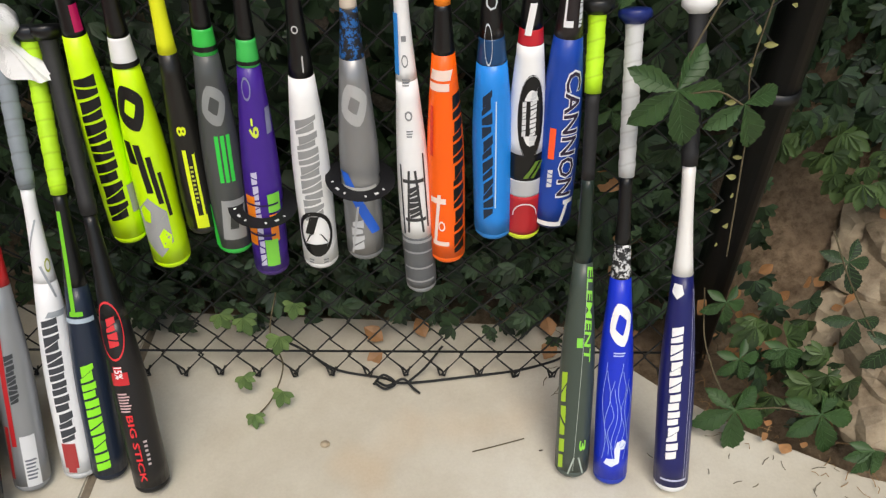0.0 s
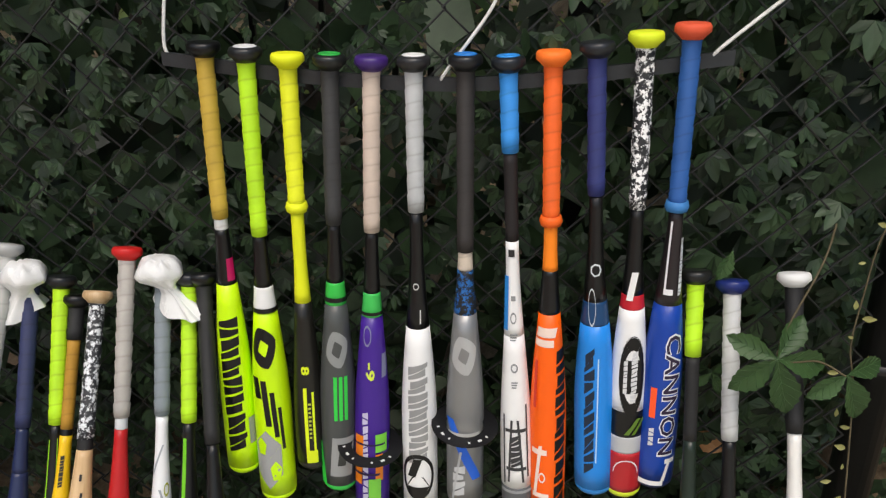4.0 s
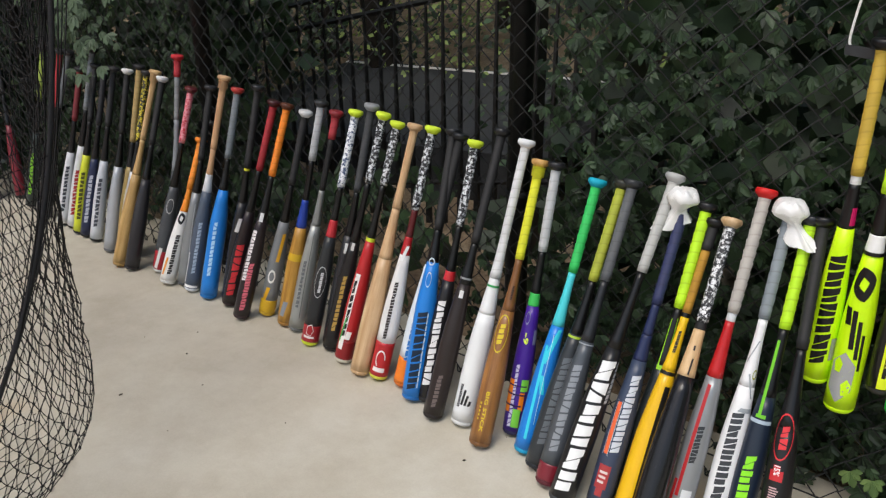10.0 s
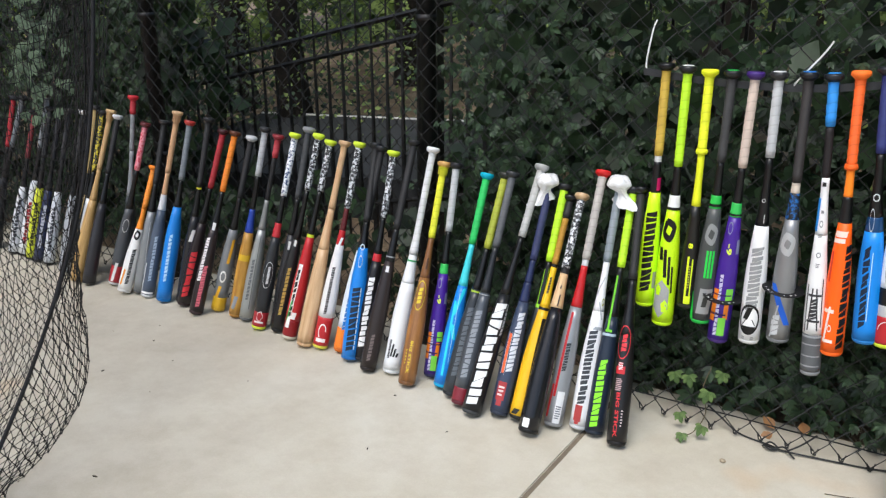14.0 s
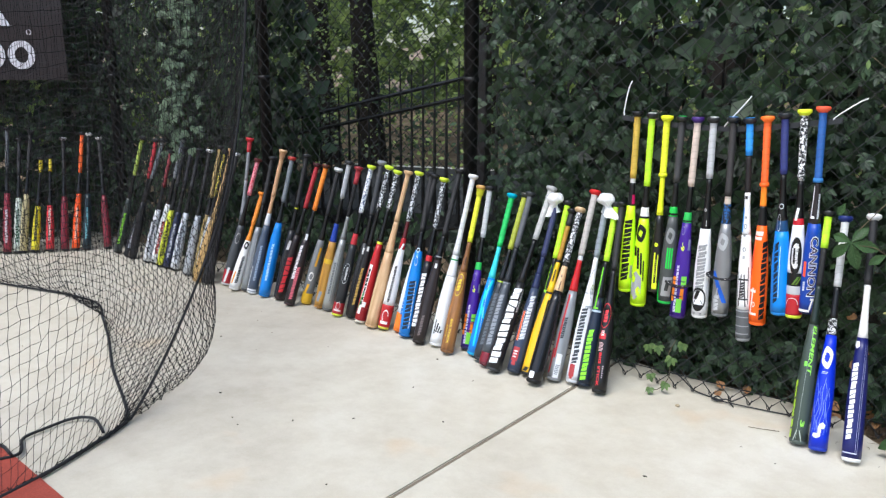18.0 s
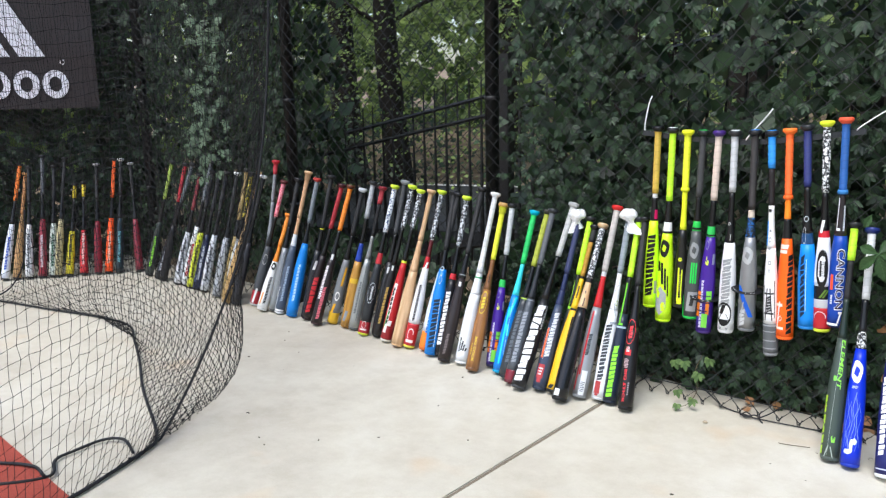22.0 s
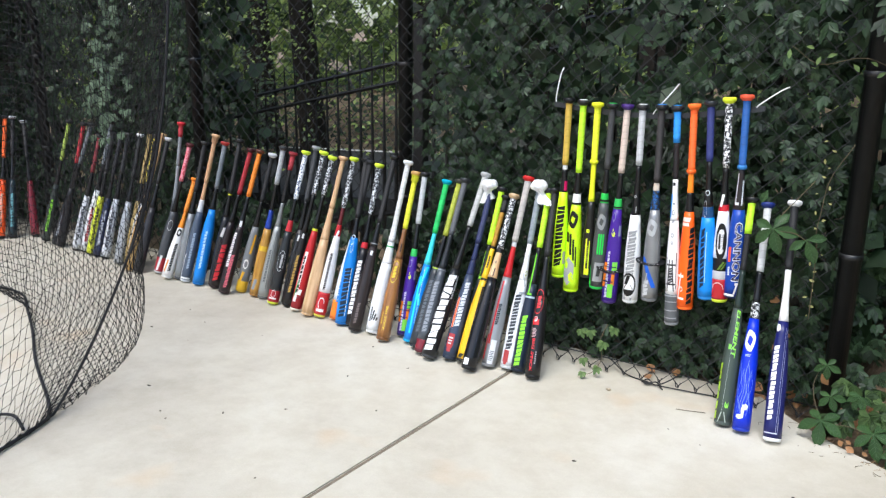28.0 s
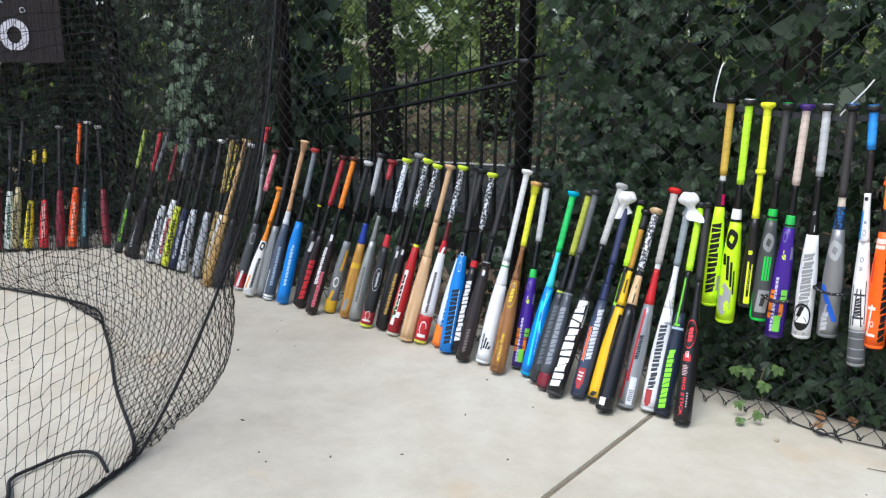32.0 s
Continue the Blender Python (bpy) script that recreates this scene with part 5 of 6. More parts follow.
def link_wire(z0, z1, side):
    """Mesh of one zigzag wire, from its foot up."""
    half = MESH / 2
    n = int((z1 - z0) / half)
    p = [(side * (half if j % 2 else 0.0) + (0.002 * side if j % 2 else 0.0), 0.0026 * side * (1 if j % 2 else -1), z0 + j * half) for j in range(n + 1)]
    p = [(p[0][0] + 0.010 * side, -0.006, z0 + 0.016), (p[0][0] + 0.004 * side, -0.005, z0 - 0.004), (p[0][0] - 0.003 * side, 0.002, z0 - 0.008)] + p
    p = [(x, y - 0.050 * max(0.0, 1 - z / 0.20) ** 1.3, z) for x, y, z in p]
    v, f = tubes([p], 0.0023, 5)
    me = bpy.data.meshes.new("wire")
    me.from_pydata(v, [], f)
    me.materials.append(WIRE)
    return me


def post(top, x, y, r=0.034, h=FENCE_TOP):
    ob = part("post", lathe([(0, -0.05), (r, -0.05), (r, h), (r * 1.12, h), (r * 1.12, h + 0.02), (r * 0.6, h + 0.05), (0, h + 0.055)], 20), IRON, top)
    ob.location = (x, y, 0)
    for z in (0.62, 1.25, 1.9):
        t = part("tension_band", lathe([(r, z - 0.011), (r + 0.004, z - 0.011), (r + 0.004, z + 0.011), (r, z + 0.011)], 20), IRON, ob)


def fence_run(name, label, length, start, along, posts):
    top = tagged(new(name), label, "fence", kind="structure")
    for x, y in posts:
        post(top, x, y, 0.037 if x > 1.5 else 0.034)
    end = start + along * length
    for z, r in ((FENCE_TOP - 0.02, 0.020), (0.058, 0.0024)):
        out = Vector((along.y, -along.x, 0)) * (0.026 if r < 0.01 else 0.0)
        v, f = tubes([[tuple(start + out + Vector((0, 0, z))), tuple(end + out + Vector((0, 0, z)))]], r, 8)
        raw("top_rail" if r > 0.01 else "tension_wire", v, f, IRON, top, True)
    rnd = random.Random(4)
    meshes = link_wire(0.016, FENCE_TOP, 1), link_wire(0.016, FENCE_TOP, -1)
    turn = Matrix.Rotation(math.atan2(along.y, along.x), 4, "Z")
    for k in range(int(length / MESH)):
        for me in meshes:
            ob = new("wire", me)
            ob.parent = top
            p = start + along * (k * MESH + 0.02 + rnd.uniform(-0.002, 0.002))
            ob.matrix_local = Matrix.Translation((p.x, p.y, rnd.uniform(-0.004, 0.004))) @ turn


fence_run("fence_near", "black vinyl chain-link fence with round posts, overgrown with creeper", 5.27, CORNER + Vector((0, 0.004, 0)), Vector((1, 0, 0)), [(-3.29, 0.06), (-1.60, 0.05), (-0.085, 0.05), (1.885, 0.05)])
fence_run("fence_far", "black vinyl chain-link fence run behind the batting net", 3.0, CORNER - FAR_OUT * 0.004, FAR_DIR, [tuple(CORNER + FAR_DIR * 1.9 - FAR_OUT * 0.05)[:2]])


def bottom_wire():
    pts = [(1.02, 0.004, 0.06), (1.06, 0.0, 0.035), (1.128, -0.028, 0.008), (1.224, -0.048, 0.006), (1.27, -0.063, 0.008), (1.408, -0.042, 0.006), (1.502, -0.026, 0.006), (1.575, -0.005, 0.01), (1.61, 0.0, 0.03)]
    v, f = tubes([smooth_line(pts, 8), smooth_line([(1.21, -0.060, 0.012), (1.235, -0.075, 0.014), (1.265, -0.062, 0.02), (1.285, -0.078, 0.012), (1.30, -0.088, 0.006)], 6),
                  smooth_line([(1.205, -0.065, 0.006), (1.225, -0.052, 0.02), (1.25, -0.066, 0.012), (1.23, -0.08, 0.01), (1.208, -0.07, 0.016)], 6),
                  smooth_line([(1.275, -0.063, 0.01), (1.31, -0.04, 0.03), (1.345, -0.004, 0.055)], 6)], 0.0028, 6)
    ob = raw("tension_wire", v, f, WIRE)
    tagged(ob, "loose black tension wire twisted along the fence foot", "wire")


bottom_wire()


# ---- iron picket fence on the bank behind ----
def iron_fence():
    top = tagged(new("iron_fence"), "black iron picket fence climbing the bank among trees", "fence")
    a, b = Vector((-4.6, 0.9, 0.62)), Vector((3.4, 0.9, 2.18))
    n = 85
    pick = bmesh.new()
    box(pick, (-0.0115, -0.0115, -1.25), (0.0115, 0.0115, 0.02))
    for q in [v for v in pick.verts if v.co.z > 0]:
        q.co.x, q.co.y = q.co.x * 0.25, q.co.y * 0.25
    me = bpy.data.meshes.new("picket")
    pick.to_mesh(me)
    pick.free()
    me.materials.append(IRON)
    for k in range(n):
        ob = new("picket", me)
        ob.parent = top
        ob.location = a.lerp(b, k / (n - 1))
    for dz in (-0.12, -0.235, -1.05):
        v, f = tubes([[tuple(a + Vector((0, 0, dz))), tuple(b + Vector((0, 0, dz)))]], 0.013, 4)
        raw("rail", v, f, IRON, top)
    for k in (0.0, 0.25, 0.5, 0.75, 1.0):
        p = a.lerp(b, k)
        box_part("fence_post", (p.x - 0.035, p.y - 0.035, p.z - 1.6), (p.x + 0.035, p.y + 0.035, p.z + 0.10), IRON, top, 0.004)


iron_fence()


def path_behind():
    top = tagged(new("path"), "dark asphalt path with a white edge line behind the iron fence", "path", kind="structure")
    asphalt = plain("asphalt", "2f3133", 0.9, 0.0, 120.0, 0.6, 0.5)
    for name, lo, hi, mat, lift in (("surface", 0.0, 1.0, asphalt, 0.0), ("edge_line", 0.955, 0.98, TURF_LINE, 0.004)):
        bm = bmesh.new()
        rows = []
        for i in range(25):
            x = -3.6 + 2.9 * i / 24
            row = []
            for k in (lo, hi):
                y = 1.25 + k * (2.75 - 1.25 - 0.12 * (x + 3.6))
                row.append((x, y, 0.13 + 0.16 * (y - 1.25) + 0.075 * (x + 3.6) + lift))
            rows.append([bm.verts.new((*q[:2], q[2] + d)) for q in row for d in (0.0, -0.3)])
        for a, b in zip(rows, rows[1:]):
            for f in ((0, 2, 3, 1), (0, 1), (2, 3)):
                bm.faces.new((a[0], b[0], b[2], a[2]) if len(f) == 4 else (a[f[0]], a[f[1]], b[f[1]], b[f[0]]))
        bmesh.ops.recalc_face_normals(bm, faces=bm.faces[:])
        part(name, bm, mat, top)


path_behind()


def rocks():
    rnd = random.Random(5)
    for x, y, z, s in ((2.30, -0.07, 0.05, 0.22), (2.36, 0.14, 0.17, 0.17), (2.62, -0.02, 0.02, 0.22), (2.95, 0.10, 0.05, 0.30), (1.6, 0.9, 0.1, 0.25), (0.4, 1.0, 0.25, 0.3), (0.95, 0.8, 0.7, 0.2)):
        bm = bmesh.new()
        bmesh.ops.create_icosphere(bm, subdivisions=4, radius=s)
        for v in bm.verts:
            d = v.co.normalized()
            v.co *= 1 + 0.35 * noise.noise(d * 1.6 + Vector((x, y, 0))) + 0.12 * noise.noise(d * 4.5) + 0.05 * noise.noise(d * 13) - 0.10 * max(0.0, abs(noise.noise(d * 2.7)) - 0.2)
            v.co.z *= 0.62
        ob = tagged(part("rock", bm, ROCK), "pale weathered rock in the bank behind the fence", "rock", group="rocks")
        ob.location = (x, y, z)


rocks()


# ---- leaves ----
LEAFLET = np.array([(0, 0, 0), (-0.17, 0.26, 0.05), (-0.24, 0.52, 0.06), (-0.14, 0.80, 0.02), (0, 1.0, -0.06), (0.14, 0.80, 0.02), (0.24, 0.52, 0.06), (0.17, 0.26, 0.05), (0, 0.5, 0.0)])
LEAF_FACES = [(0, 8, 1), (1, 8, 2), (2, 8, 3), (3, 8, 4), (4, 8, 5), (5, 8, 6), (6, 8, 7), (7, 8, 0)]
LEAF_MID = np.array([(0, 0, 0), (-0.22, 0.42, 0.035), (-0.12, 0.80, 0.01), (0, 1.0, -0.06), (0.12, 0.80, 0.01), (0.22, 0.42, 0.035), (0, 0.55, 0.0)])
MID_FACES = [(0, 6, 2, 1), (2, 6, 3), (3, 6, 4), (4, 6, 0, 5)]
FINE = [(0.04, 0.05), (0.09, 0.14), (0.13, 0.17), (0.165, 0.27), (0.21, 0.29), (0.235, 0.40), (0.28, 0.43), (0.26, 0.54), (0.285, 0.59), (0.215, 0.69), (0.225, 0.745), (0.13, 0.83), (0.125, 0.875), (0.035, 0.96)]
FINE = [(0.82 * x, y) for x, y in FINE]
LEAF_FINE = np.array([(0, 0, 0)] + [(0, 0.14 * k, -0.012 * k) for k in range(1, 7)] + [(0, 1.0, -0.10)] + [(x, y, 0.55 * x - 0.09 * y * y) for x, y in FINE] + [(-x, y, 0.55 * x - 0.09 * y * y) for x, y in FINE])
FINE_FACES = []
for side in (8, 22):
    rib = [0, 1, 1, 2, 2, 3, 3, 4, 4, 5, 5, 6, 6, 7]
    for k in range(13):
        a, b, p, q = side + k, side + k + 1, rib[k], rib[k + 1]
        face = [p, a, b] if p == q else [p, a, b, q]
        FINE_FACES.append(tuple(face if side == 8 else face[::-1]))
    FINE_FACES.append((6, side + 13, 7) if side == 8 else (7, side + 13, 6))
LEAF_LOW = np.array([(0, 0, 0), (-0.22, 0.45, 0.05), (0, 1.0, -0.05), (0.22, 0.45, 0.05)])
LOW_FACES = [(0, 3, 2, 1)]


def turn_to(n, spin):
    z = n / np.linalg.norm(n)
    up = np.array((0, 0, 1.0)) if abs(z[2]) < 0.95 else np.array((1.0, 0, 0))
    x = np.cross(up, z)
    x /= np.linalg.norm(x)
    y = np.cross(z, x)
    c, s = math.cos(spin), math.sin(spin)
    return np.stack([c * x + s * y, -s * x + c * y, z], 1)


class Leaves:
    def __init__(self, seed, low=False, mid=False, fine=False):
        self.rnd = np.random.RandomState(seed)
        self.v, self.f, self.n, self.ribs = [], [], 0, []
        self.tpl, self.faces = (LEAF_LOW, LOW_FACES) if low else (LEAF_MID, MID_FACES) if mid else (LEAF_FINE, FINE_FACES) if fine else (LEAFLET, LEAF_FACES)

    def leaflet(self, at, rot, size, wide=1.0):
        v = self.tpl * (size * wide, size, size) @ rot.T + at
        self.v.append(v)
        if len(v) == 36 and size > 0.045:
            up = rot[:, 2] * 0.0006
            self.ribs.append([p + up for p in v[:8]])
            self.ribs += [[v[k] + up, v[side + 2 * k + 2] * 0.85 + v[k] * 0.15 + up] for side in (8, 22) for k in range(1, 6)]
        self.f.extend([tuple(i + self.n for i in face) for face in self.faces])
        self.n += len(v)

    def compound(self, at, normal, spin, size, count=5, fan=2.35):
        base = turn_to(normal, spin)
        for k in range(count):
            a = (k - (count - 1) / 2) * (fan / max(1, count - 1)) * 0.95
            c, s = math.cos(a), math.sin(a)
            tilt = 0.25 + 0.2 * self.rnd.rand()
            ct, st = math.cos(tilt), -math.sin(tilt)
            local = np.array([[c, s, 0], [-s, c, 0], [0, 0, 1.0]]).T @ np.array([[1, 0, 0], [0, ct, -st], [0, st, ct]])
            self.leaflet(at, base @ local, size * (1.0 - 0.28 * abs(k - (count - 1) / 2) / max(1, (count - 1) / 2)) * (0.9 + 0.2 * self.rnd.rand()))

    def put(self, name, mat, label, category, kind="stuff", smooth=True):
        ob = raw(name, np.concatenate(self.v), self.f, mat, None, smooth)
        return tagged(ob, label, category, kind=kind)


def cover(x, z):
    """How dense the creeper is on the near fence."""
    n = noise.noise((x * 1.3, z * 1.3, 4.0)) + 0.5 * noise.noise((x * 3.1, z * 3.1, 2.0))
    if x > -0.05:
        d = 0.80 + 0.45 * n
        if x > 1.93:
            d += 0.25
        elif z < 0.13:
            d *= 0.12
        elif z < 0.3:
            d += 0.3
        if 0.75 < x < 1.2 and 0.75 < z < 1.05:
            d *= 0.6
        if 0.55 < x < 1.35 and 1.15 < z < 1.7:
            d *= 0.55
        if 0.62 < x < 1.0 and 0.93 < z < 1.32:
            d *= 0.35
        return d
    if x > -1.65:
        edge = max(0.0, 1 - (-0.05 - x) / 0.35)
        d = 0.26 + 0.5 * n if z < 0.45 else -0.22 + 0.32 * n
        return d + 0.4 * edge
    return 0.62 + 0.5 * n


def creeper():
    lv = Leaves(11, mid=True)
    r = lv.rnd
    made = 0
    while made < 16500:
        x, z = r.uniform(-3.4, 4.4), r.uniform(0.04, 2.7)
        if r.rand() > cover(x, z):
            continue
        depth = r.rand() ** 1.4
        y = 0.02 + 0.30 * depth - 0.045 * (r.rand() < 0.18)
        if min(abs(x + 1.6), abs(x + 0.085)) < 0.075 or abs(x - 1.87) < 0.11:
            y = 0.14 + 0.25 * depth
        if x > 1.93:
            y = -0.2 + z / 0.70 - 0.06 + 0.12 * depth if z < 0.5 else 0.36 + 0.4 * depth + 0.12 * (x - 1.93)
            if z < 0.5 and noise.noise((x * 3.0, z * 4.0, 7.0)) < -0.12:
                continue
        n = np.array((r.normal(0, 0.45), -1.0, 0.55 + r.normal(0, 0.4)))
        lv.compound(np.array((x, y, z)), n, math.pi + r.normal(0, 0.6), 0.023 + 0.029 * r.rand() ** 1.5 + (0.010 if x > 1.5 else 0))
        made += 1
    for k in range(1500):
        x, z = r.uniform(1.98, 3.4), r.uniform(0.42, 1.3)
        lv.compound(np.array((x, -0.2 + z / 0.70 - 0.16 + 0.1 * r.rand() if z < 0.58 else 0.40 + 0.25 * r.rand(), z)), np.array((r.normal(-0.2, 0.4), -1.0, 0.5 + r.normal(0, 0.3))), math.pi + r.normal(0, 0.7), 0.040 + 0.030 * r.rand())
    for k in range(620):
        x, z = r.uniform(0.55, 1.95), r.uniform(0.02, 0.26)
        lv.compound(np.array((x, 0.08 + 0.20 * r.rand() + 0.3 * max(0.0, z - 0.1), z)), np.array((r.normal(0, 0.4), -1.0, 0.6 + r.normal(0, 0.3))), math.pi + r.normal(0, 0.7), 0.036 + 0.03 * r.rand())
    # forward leaf overhang, added overhead to shade the bank and post below
    for k in range(1300):
        x, z = r.uniform(1.72, 3.6), r.uniform(1.40, 2.7)
        y = r.uniform(-0.42, 0.45) * min(1.0, (x - 1.5) / 0.5) + 0.05
        lv.compound(np.array((x, y, z)), np.array((r.normal(-0.2, 0.5), -1.0, 0.5 + r.normal(0, 0.4))), math.pi + r.normal(0, 0.7), 0.050 + 0.035 * r.rand())
    lv.put("creeper", IVY, "dense dark green five-leaved creeper over chain-link fence, with added shading overhang", "creeper")
    lv = Leaves(15, fine=True)
    r = lv.rnd
    for k in range(420):
        x, z = r.uniform(1.90, 2.75), r.uniform(0.06, 0.62)
        if noise.noise((x * 4.0, z * 5.0, 3.0)) < 0.02 + 0.6 * (x > 2.10) * (z < 0.34):
            continue
        y = max(-0.16, -0.2 + z / 0.70 - 0.10 - 0.06 * r.rand())
        lv.compound(np.array((x, y, z)), np.array((r.normal(-0.2, 0.4), -1.0, 0.6 + r.normal(0, 0.3))), math.pi + r.normal(0, 0.7), 0.034 + 0.034 * r.rand())
    lv.put("creeper", leaf_material("bank_ivy_leaf", "2c3d22", "57703f", 0.25), "green creeper spilling down the bank beside the post", "creeper")
    lv = Leaves(12, mid=True)
    r = lv.rnd
    for k in range(4200):
        s, z = r.uniform(0.0, 4.2), r.uniform(0.04, 2.7)
        p = CORNER + FAR_DIR * s - FAR_OUT * (0.03 + 0.30 * r.rand())
        n = np.array((0.8, -0.6, 0.5)) + r.normal(0, 0.4, 3)
        lv.compound(np.array((p.x, p.y, z)), n, math.pi + r.normal(0, 0.6), 0.032 + 0.036 * r.rand())
    lv.put("creeper", IVY, "dark green creeper covering the far fence run", "creeper")
    # dark inner tangle of older growth behind
    lv = Leaves(13, low=True)
    r = lv.rnd
    made = 0
    while made < 9000:
        x, z = r.uniform(-3.4, 4.4), r.uniform(0.1, 2.7)
        if r.rand() > cover(x, z) + 0.02:
            continue
        lv.leaflet(np.array((x, r.uniform(0.22, 0.62) + (0.6 if x > 1.93 else 0), z)), turn_to(np.array((r.normal(0, 0.5), -1.0, r.normal(0.3, 0.5))), r.uniform(0, 6.28)), 0.09 + 0.07 * r.rand(), 1.5)
        made += 1
    for k in range(6000):
        s, z = r.uniform(-0.2, 4.2), r.uniform(0.05, 2.7)
        p = CORNER + FAR_DIR * s - FAR_OUT * (0.3 + 0.4 * r.rand())
        lv.leaflet(np.array((p.x, p.y, z)), turn_to(np.array((0.8, -0.6, 0.3)) + r.normal(0, 0.5, 3), r.uniform(0, 6.28)), 0.10 + 0.08 * r.rand(), 1.5)
    lv.put("creeper_undergrowth", IVY, "shaded older creeper growth behind the fence", "creeper")
    # light sprays hanging in front
    lv = Leaves(14)
    r = lv.rnd
    for k in range(190):
        x = -2.31 + 0.075 * r.normal()
        z = r.uniform(0.75, 2.7)
        lv.compound(np.array((x + 0.1 * (z - 1.5), -0.02 + r.uniform(-0.08, 0.05), z)), np.array((0.5, -1.0, 0.9)), math.pi + r.normal(0, 0.4), 0.042 + 0.03 * r.rand())
    lv.put("creeper_spray", leaf_material("pale_ivy_leaf", "36462f", "64795c", 0.2), "pale green creeper spray hanging on the fence", "creeper")


creeper()


def vine(name, label, stem, leaves, mat=None, r0=0.0016):
    top = tagged(new(name), label, "vine")
    v, f = tubes([smooth_line(stem, 6)], r0, 5)
    raw("stem", v, f, STEM, top, True)
    for k, (x, y, z, nx, nz, spin, size, count) in enumerate(leaves):
        lv = Leaves(50 + k + int(100 * abs(x)), fine=True)
        lv.compound(np.array((x, y, z)), np.array((nx, -1.0, nz)), math.pi + spin, size, count, 4.75 if count == 5 and size > 0.06 else 2.9)
        ob = raw("leaf", np.concatenate(lv.v), lv.f, mat or IVY, top, True)
        if lv.ribs:
            v, f = tubes(lv.ribs, 0.0005, 3)
            raw("vein_web", v, f, VEIN, ob, True)


vine("creeper_shoot", "creeper shoot with large dark five-part leaves in front of a bat", [(1.76, 0.02, 0.90), (1.72, -0.06, 0.84), (1.652, -0.14, 0.73), (1.72, -0.12, 0.71), (1.756, -0.13, 0.694)],
     [(1.652, -0.145, 0.724, -0.05, 0.35, 0.33, 0.106, 5), (1.760, -0.125, 0.694, 0.15, 0.4, 0.45, 0.092, 3), (1.60, -0.02, 0.62, 0.2, 0.4, 0.5, 0.05, 3), (1.60, -0.03, 0.84, 0.2, 0.4, -0.4, 0.05, 1)], BROAD)
vine("creeper_shoot", "low creeper runner with broad leaves spilling on the slab", [(1.85, 0.0, 0.22), (1.84, -0.10, 0.16), (1.89, -0.17, 0.08), (1.98, -0.18, 0.08), (2.05, -0.19, 0.07)],
     [(1.890, -0.185, 0.080, 0.0, 0.9, 0.0, 0.098, 5), (2.050, -0.195, 0.080, -0.1, 0.9, 0.35, 0.100, 5), (1.90, -0.12, 0.15, 0.1, 0.6, 0.4, 0.065, 5), (1.99, -0.11, 0.17, -0.1, 0.6, -0.3, 0.06, 5), (2.13, -0.26, 0.06, 0.2, 0.9, -0.6, 0.06, 5), (1.87, -0.06, 0.24, 0.1, 0.5, 0.1, 0.062, 5)], BROAD)
vine("creeper_shoot", "dark creeper with broad leaves lying over the pale rock", [(2.04, -0.02, 0.38), (2.08, -0.06, 0.30), (2.13, -0.10, 0.22), (2.18, -0.14, 0.15)],
     [(2.085, -0.03, 0.315, -0.1, 0.6, 0.4, 0.070, 5), (2.10, -0.10, 0.235, 0.0, 0.5, 0.0, 0.082, 3), (2.17, -0.13, 0.20, -0.2, 0.5, -0.5, 0.075, 3), (2.03, -0.05, 0.24, 0.1, 0.5, 0.5, 0.055, 5), (2.20, -0.06, 0.33, -0.1, 0.6, 0.2, 0.06, 5), (2.30, 0.02, 0.40, -0.2, 0.6, -0.2, 0.06, 5)], IVY)
vine("creeper_shoot", "pale young creeper trailing onto the concrete", [(1.02, 0.0, 0.20), (1.01, -0.05, 0.14), (1.03, -0.07, 0.07), (1.01, -0.11, 0.02), (0.985, -0.15, 0.012)],
     [(0.96, -0.04, 0.17, 0.1, 0.8, 0.3, 0.040, 5), (1.03, -0.06, 0.14, 0.2, 0.9, -0.3, 0.042, 5), (0.955, -0.09, 0.06, 0.0, 1.0, 0.4, 0.034, 5), (1.035, -0.12, 0.05, 0.0, 1.1, -0.3, 0.036, 5), (0.985, -0.16, 0.03, 0.0, 1.3, 0.1, 0.032, 5), (1.06, -0.03, 0.20, 0.1, 0.6, -0.2, 0.04, 5), (0.91, -0.02, 0.16, 0.1, 0.7, 0.4, 0.04, 5)], IVY_LIGHT)
vine("hanging_vine", "thin pale vine with yellowing buds hanging beside the dark post", [(1.86, -0.04, 1.02), (1.80, -0.05, 0.90), (1.785, -0.06, 0.78), (1.78, -0.07, 0.71), (1.79, -0.085, 0.65), (1.795, -0.11, 0.55), (1.80, -0.14, 0.42)],
     [(1.788 + 0.018 * math.sin(3 * k), -0.075 - 0.005 * max(0, 8 - k), 0.43 + 0.030 * k, 0.3 * math.sin(k), 0.4, 1.6 * math.sin(2.1 * k), 0.010 + 0.013 * ((k * 5) % 7) / 7, 1) for k in range(21)], BUD, 0.0014)
vine("hanging_vine", "thin vine with sparse leaves over the mesh", [(1.62, 0.0, 1.34), (1.72, -0.03, 1.28), (1.86, -0.03, 1.30), (2.02, -0.02, 1.22)],
     [(1.62 + 0.05 * k, -0.04, 1.33 - 0.012 * k + 0.02 * (k % 2), 0.2, 0.5, 1.5 * math.sin(1.7 * k), 0.032, 1) for k in range(8)], IVY_LIGHT, 0.0012)


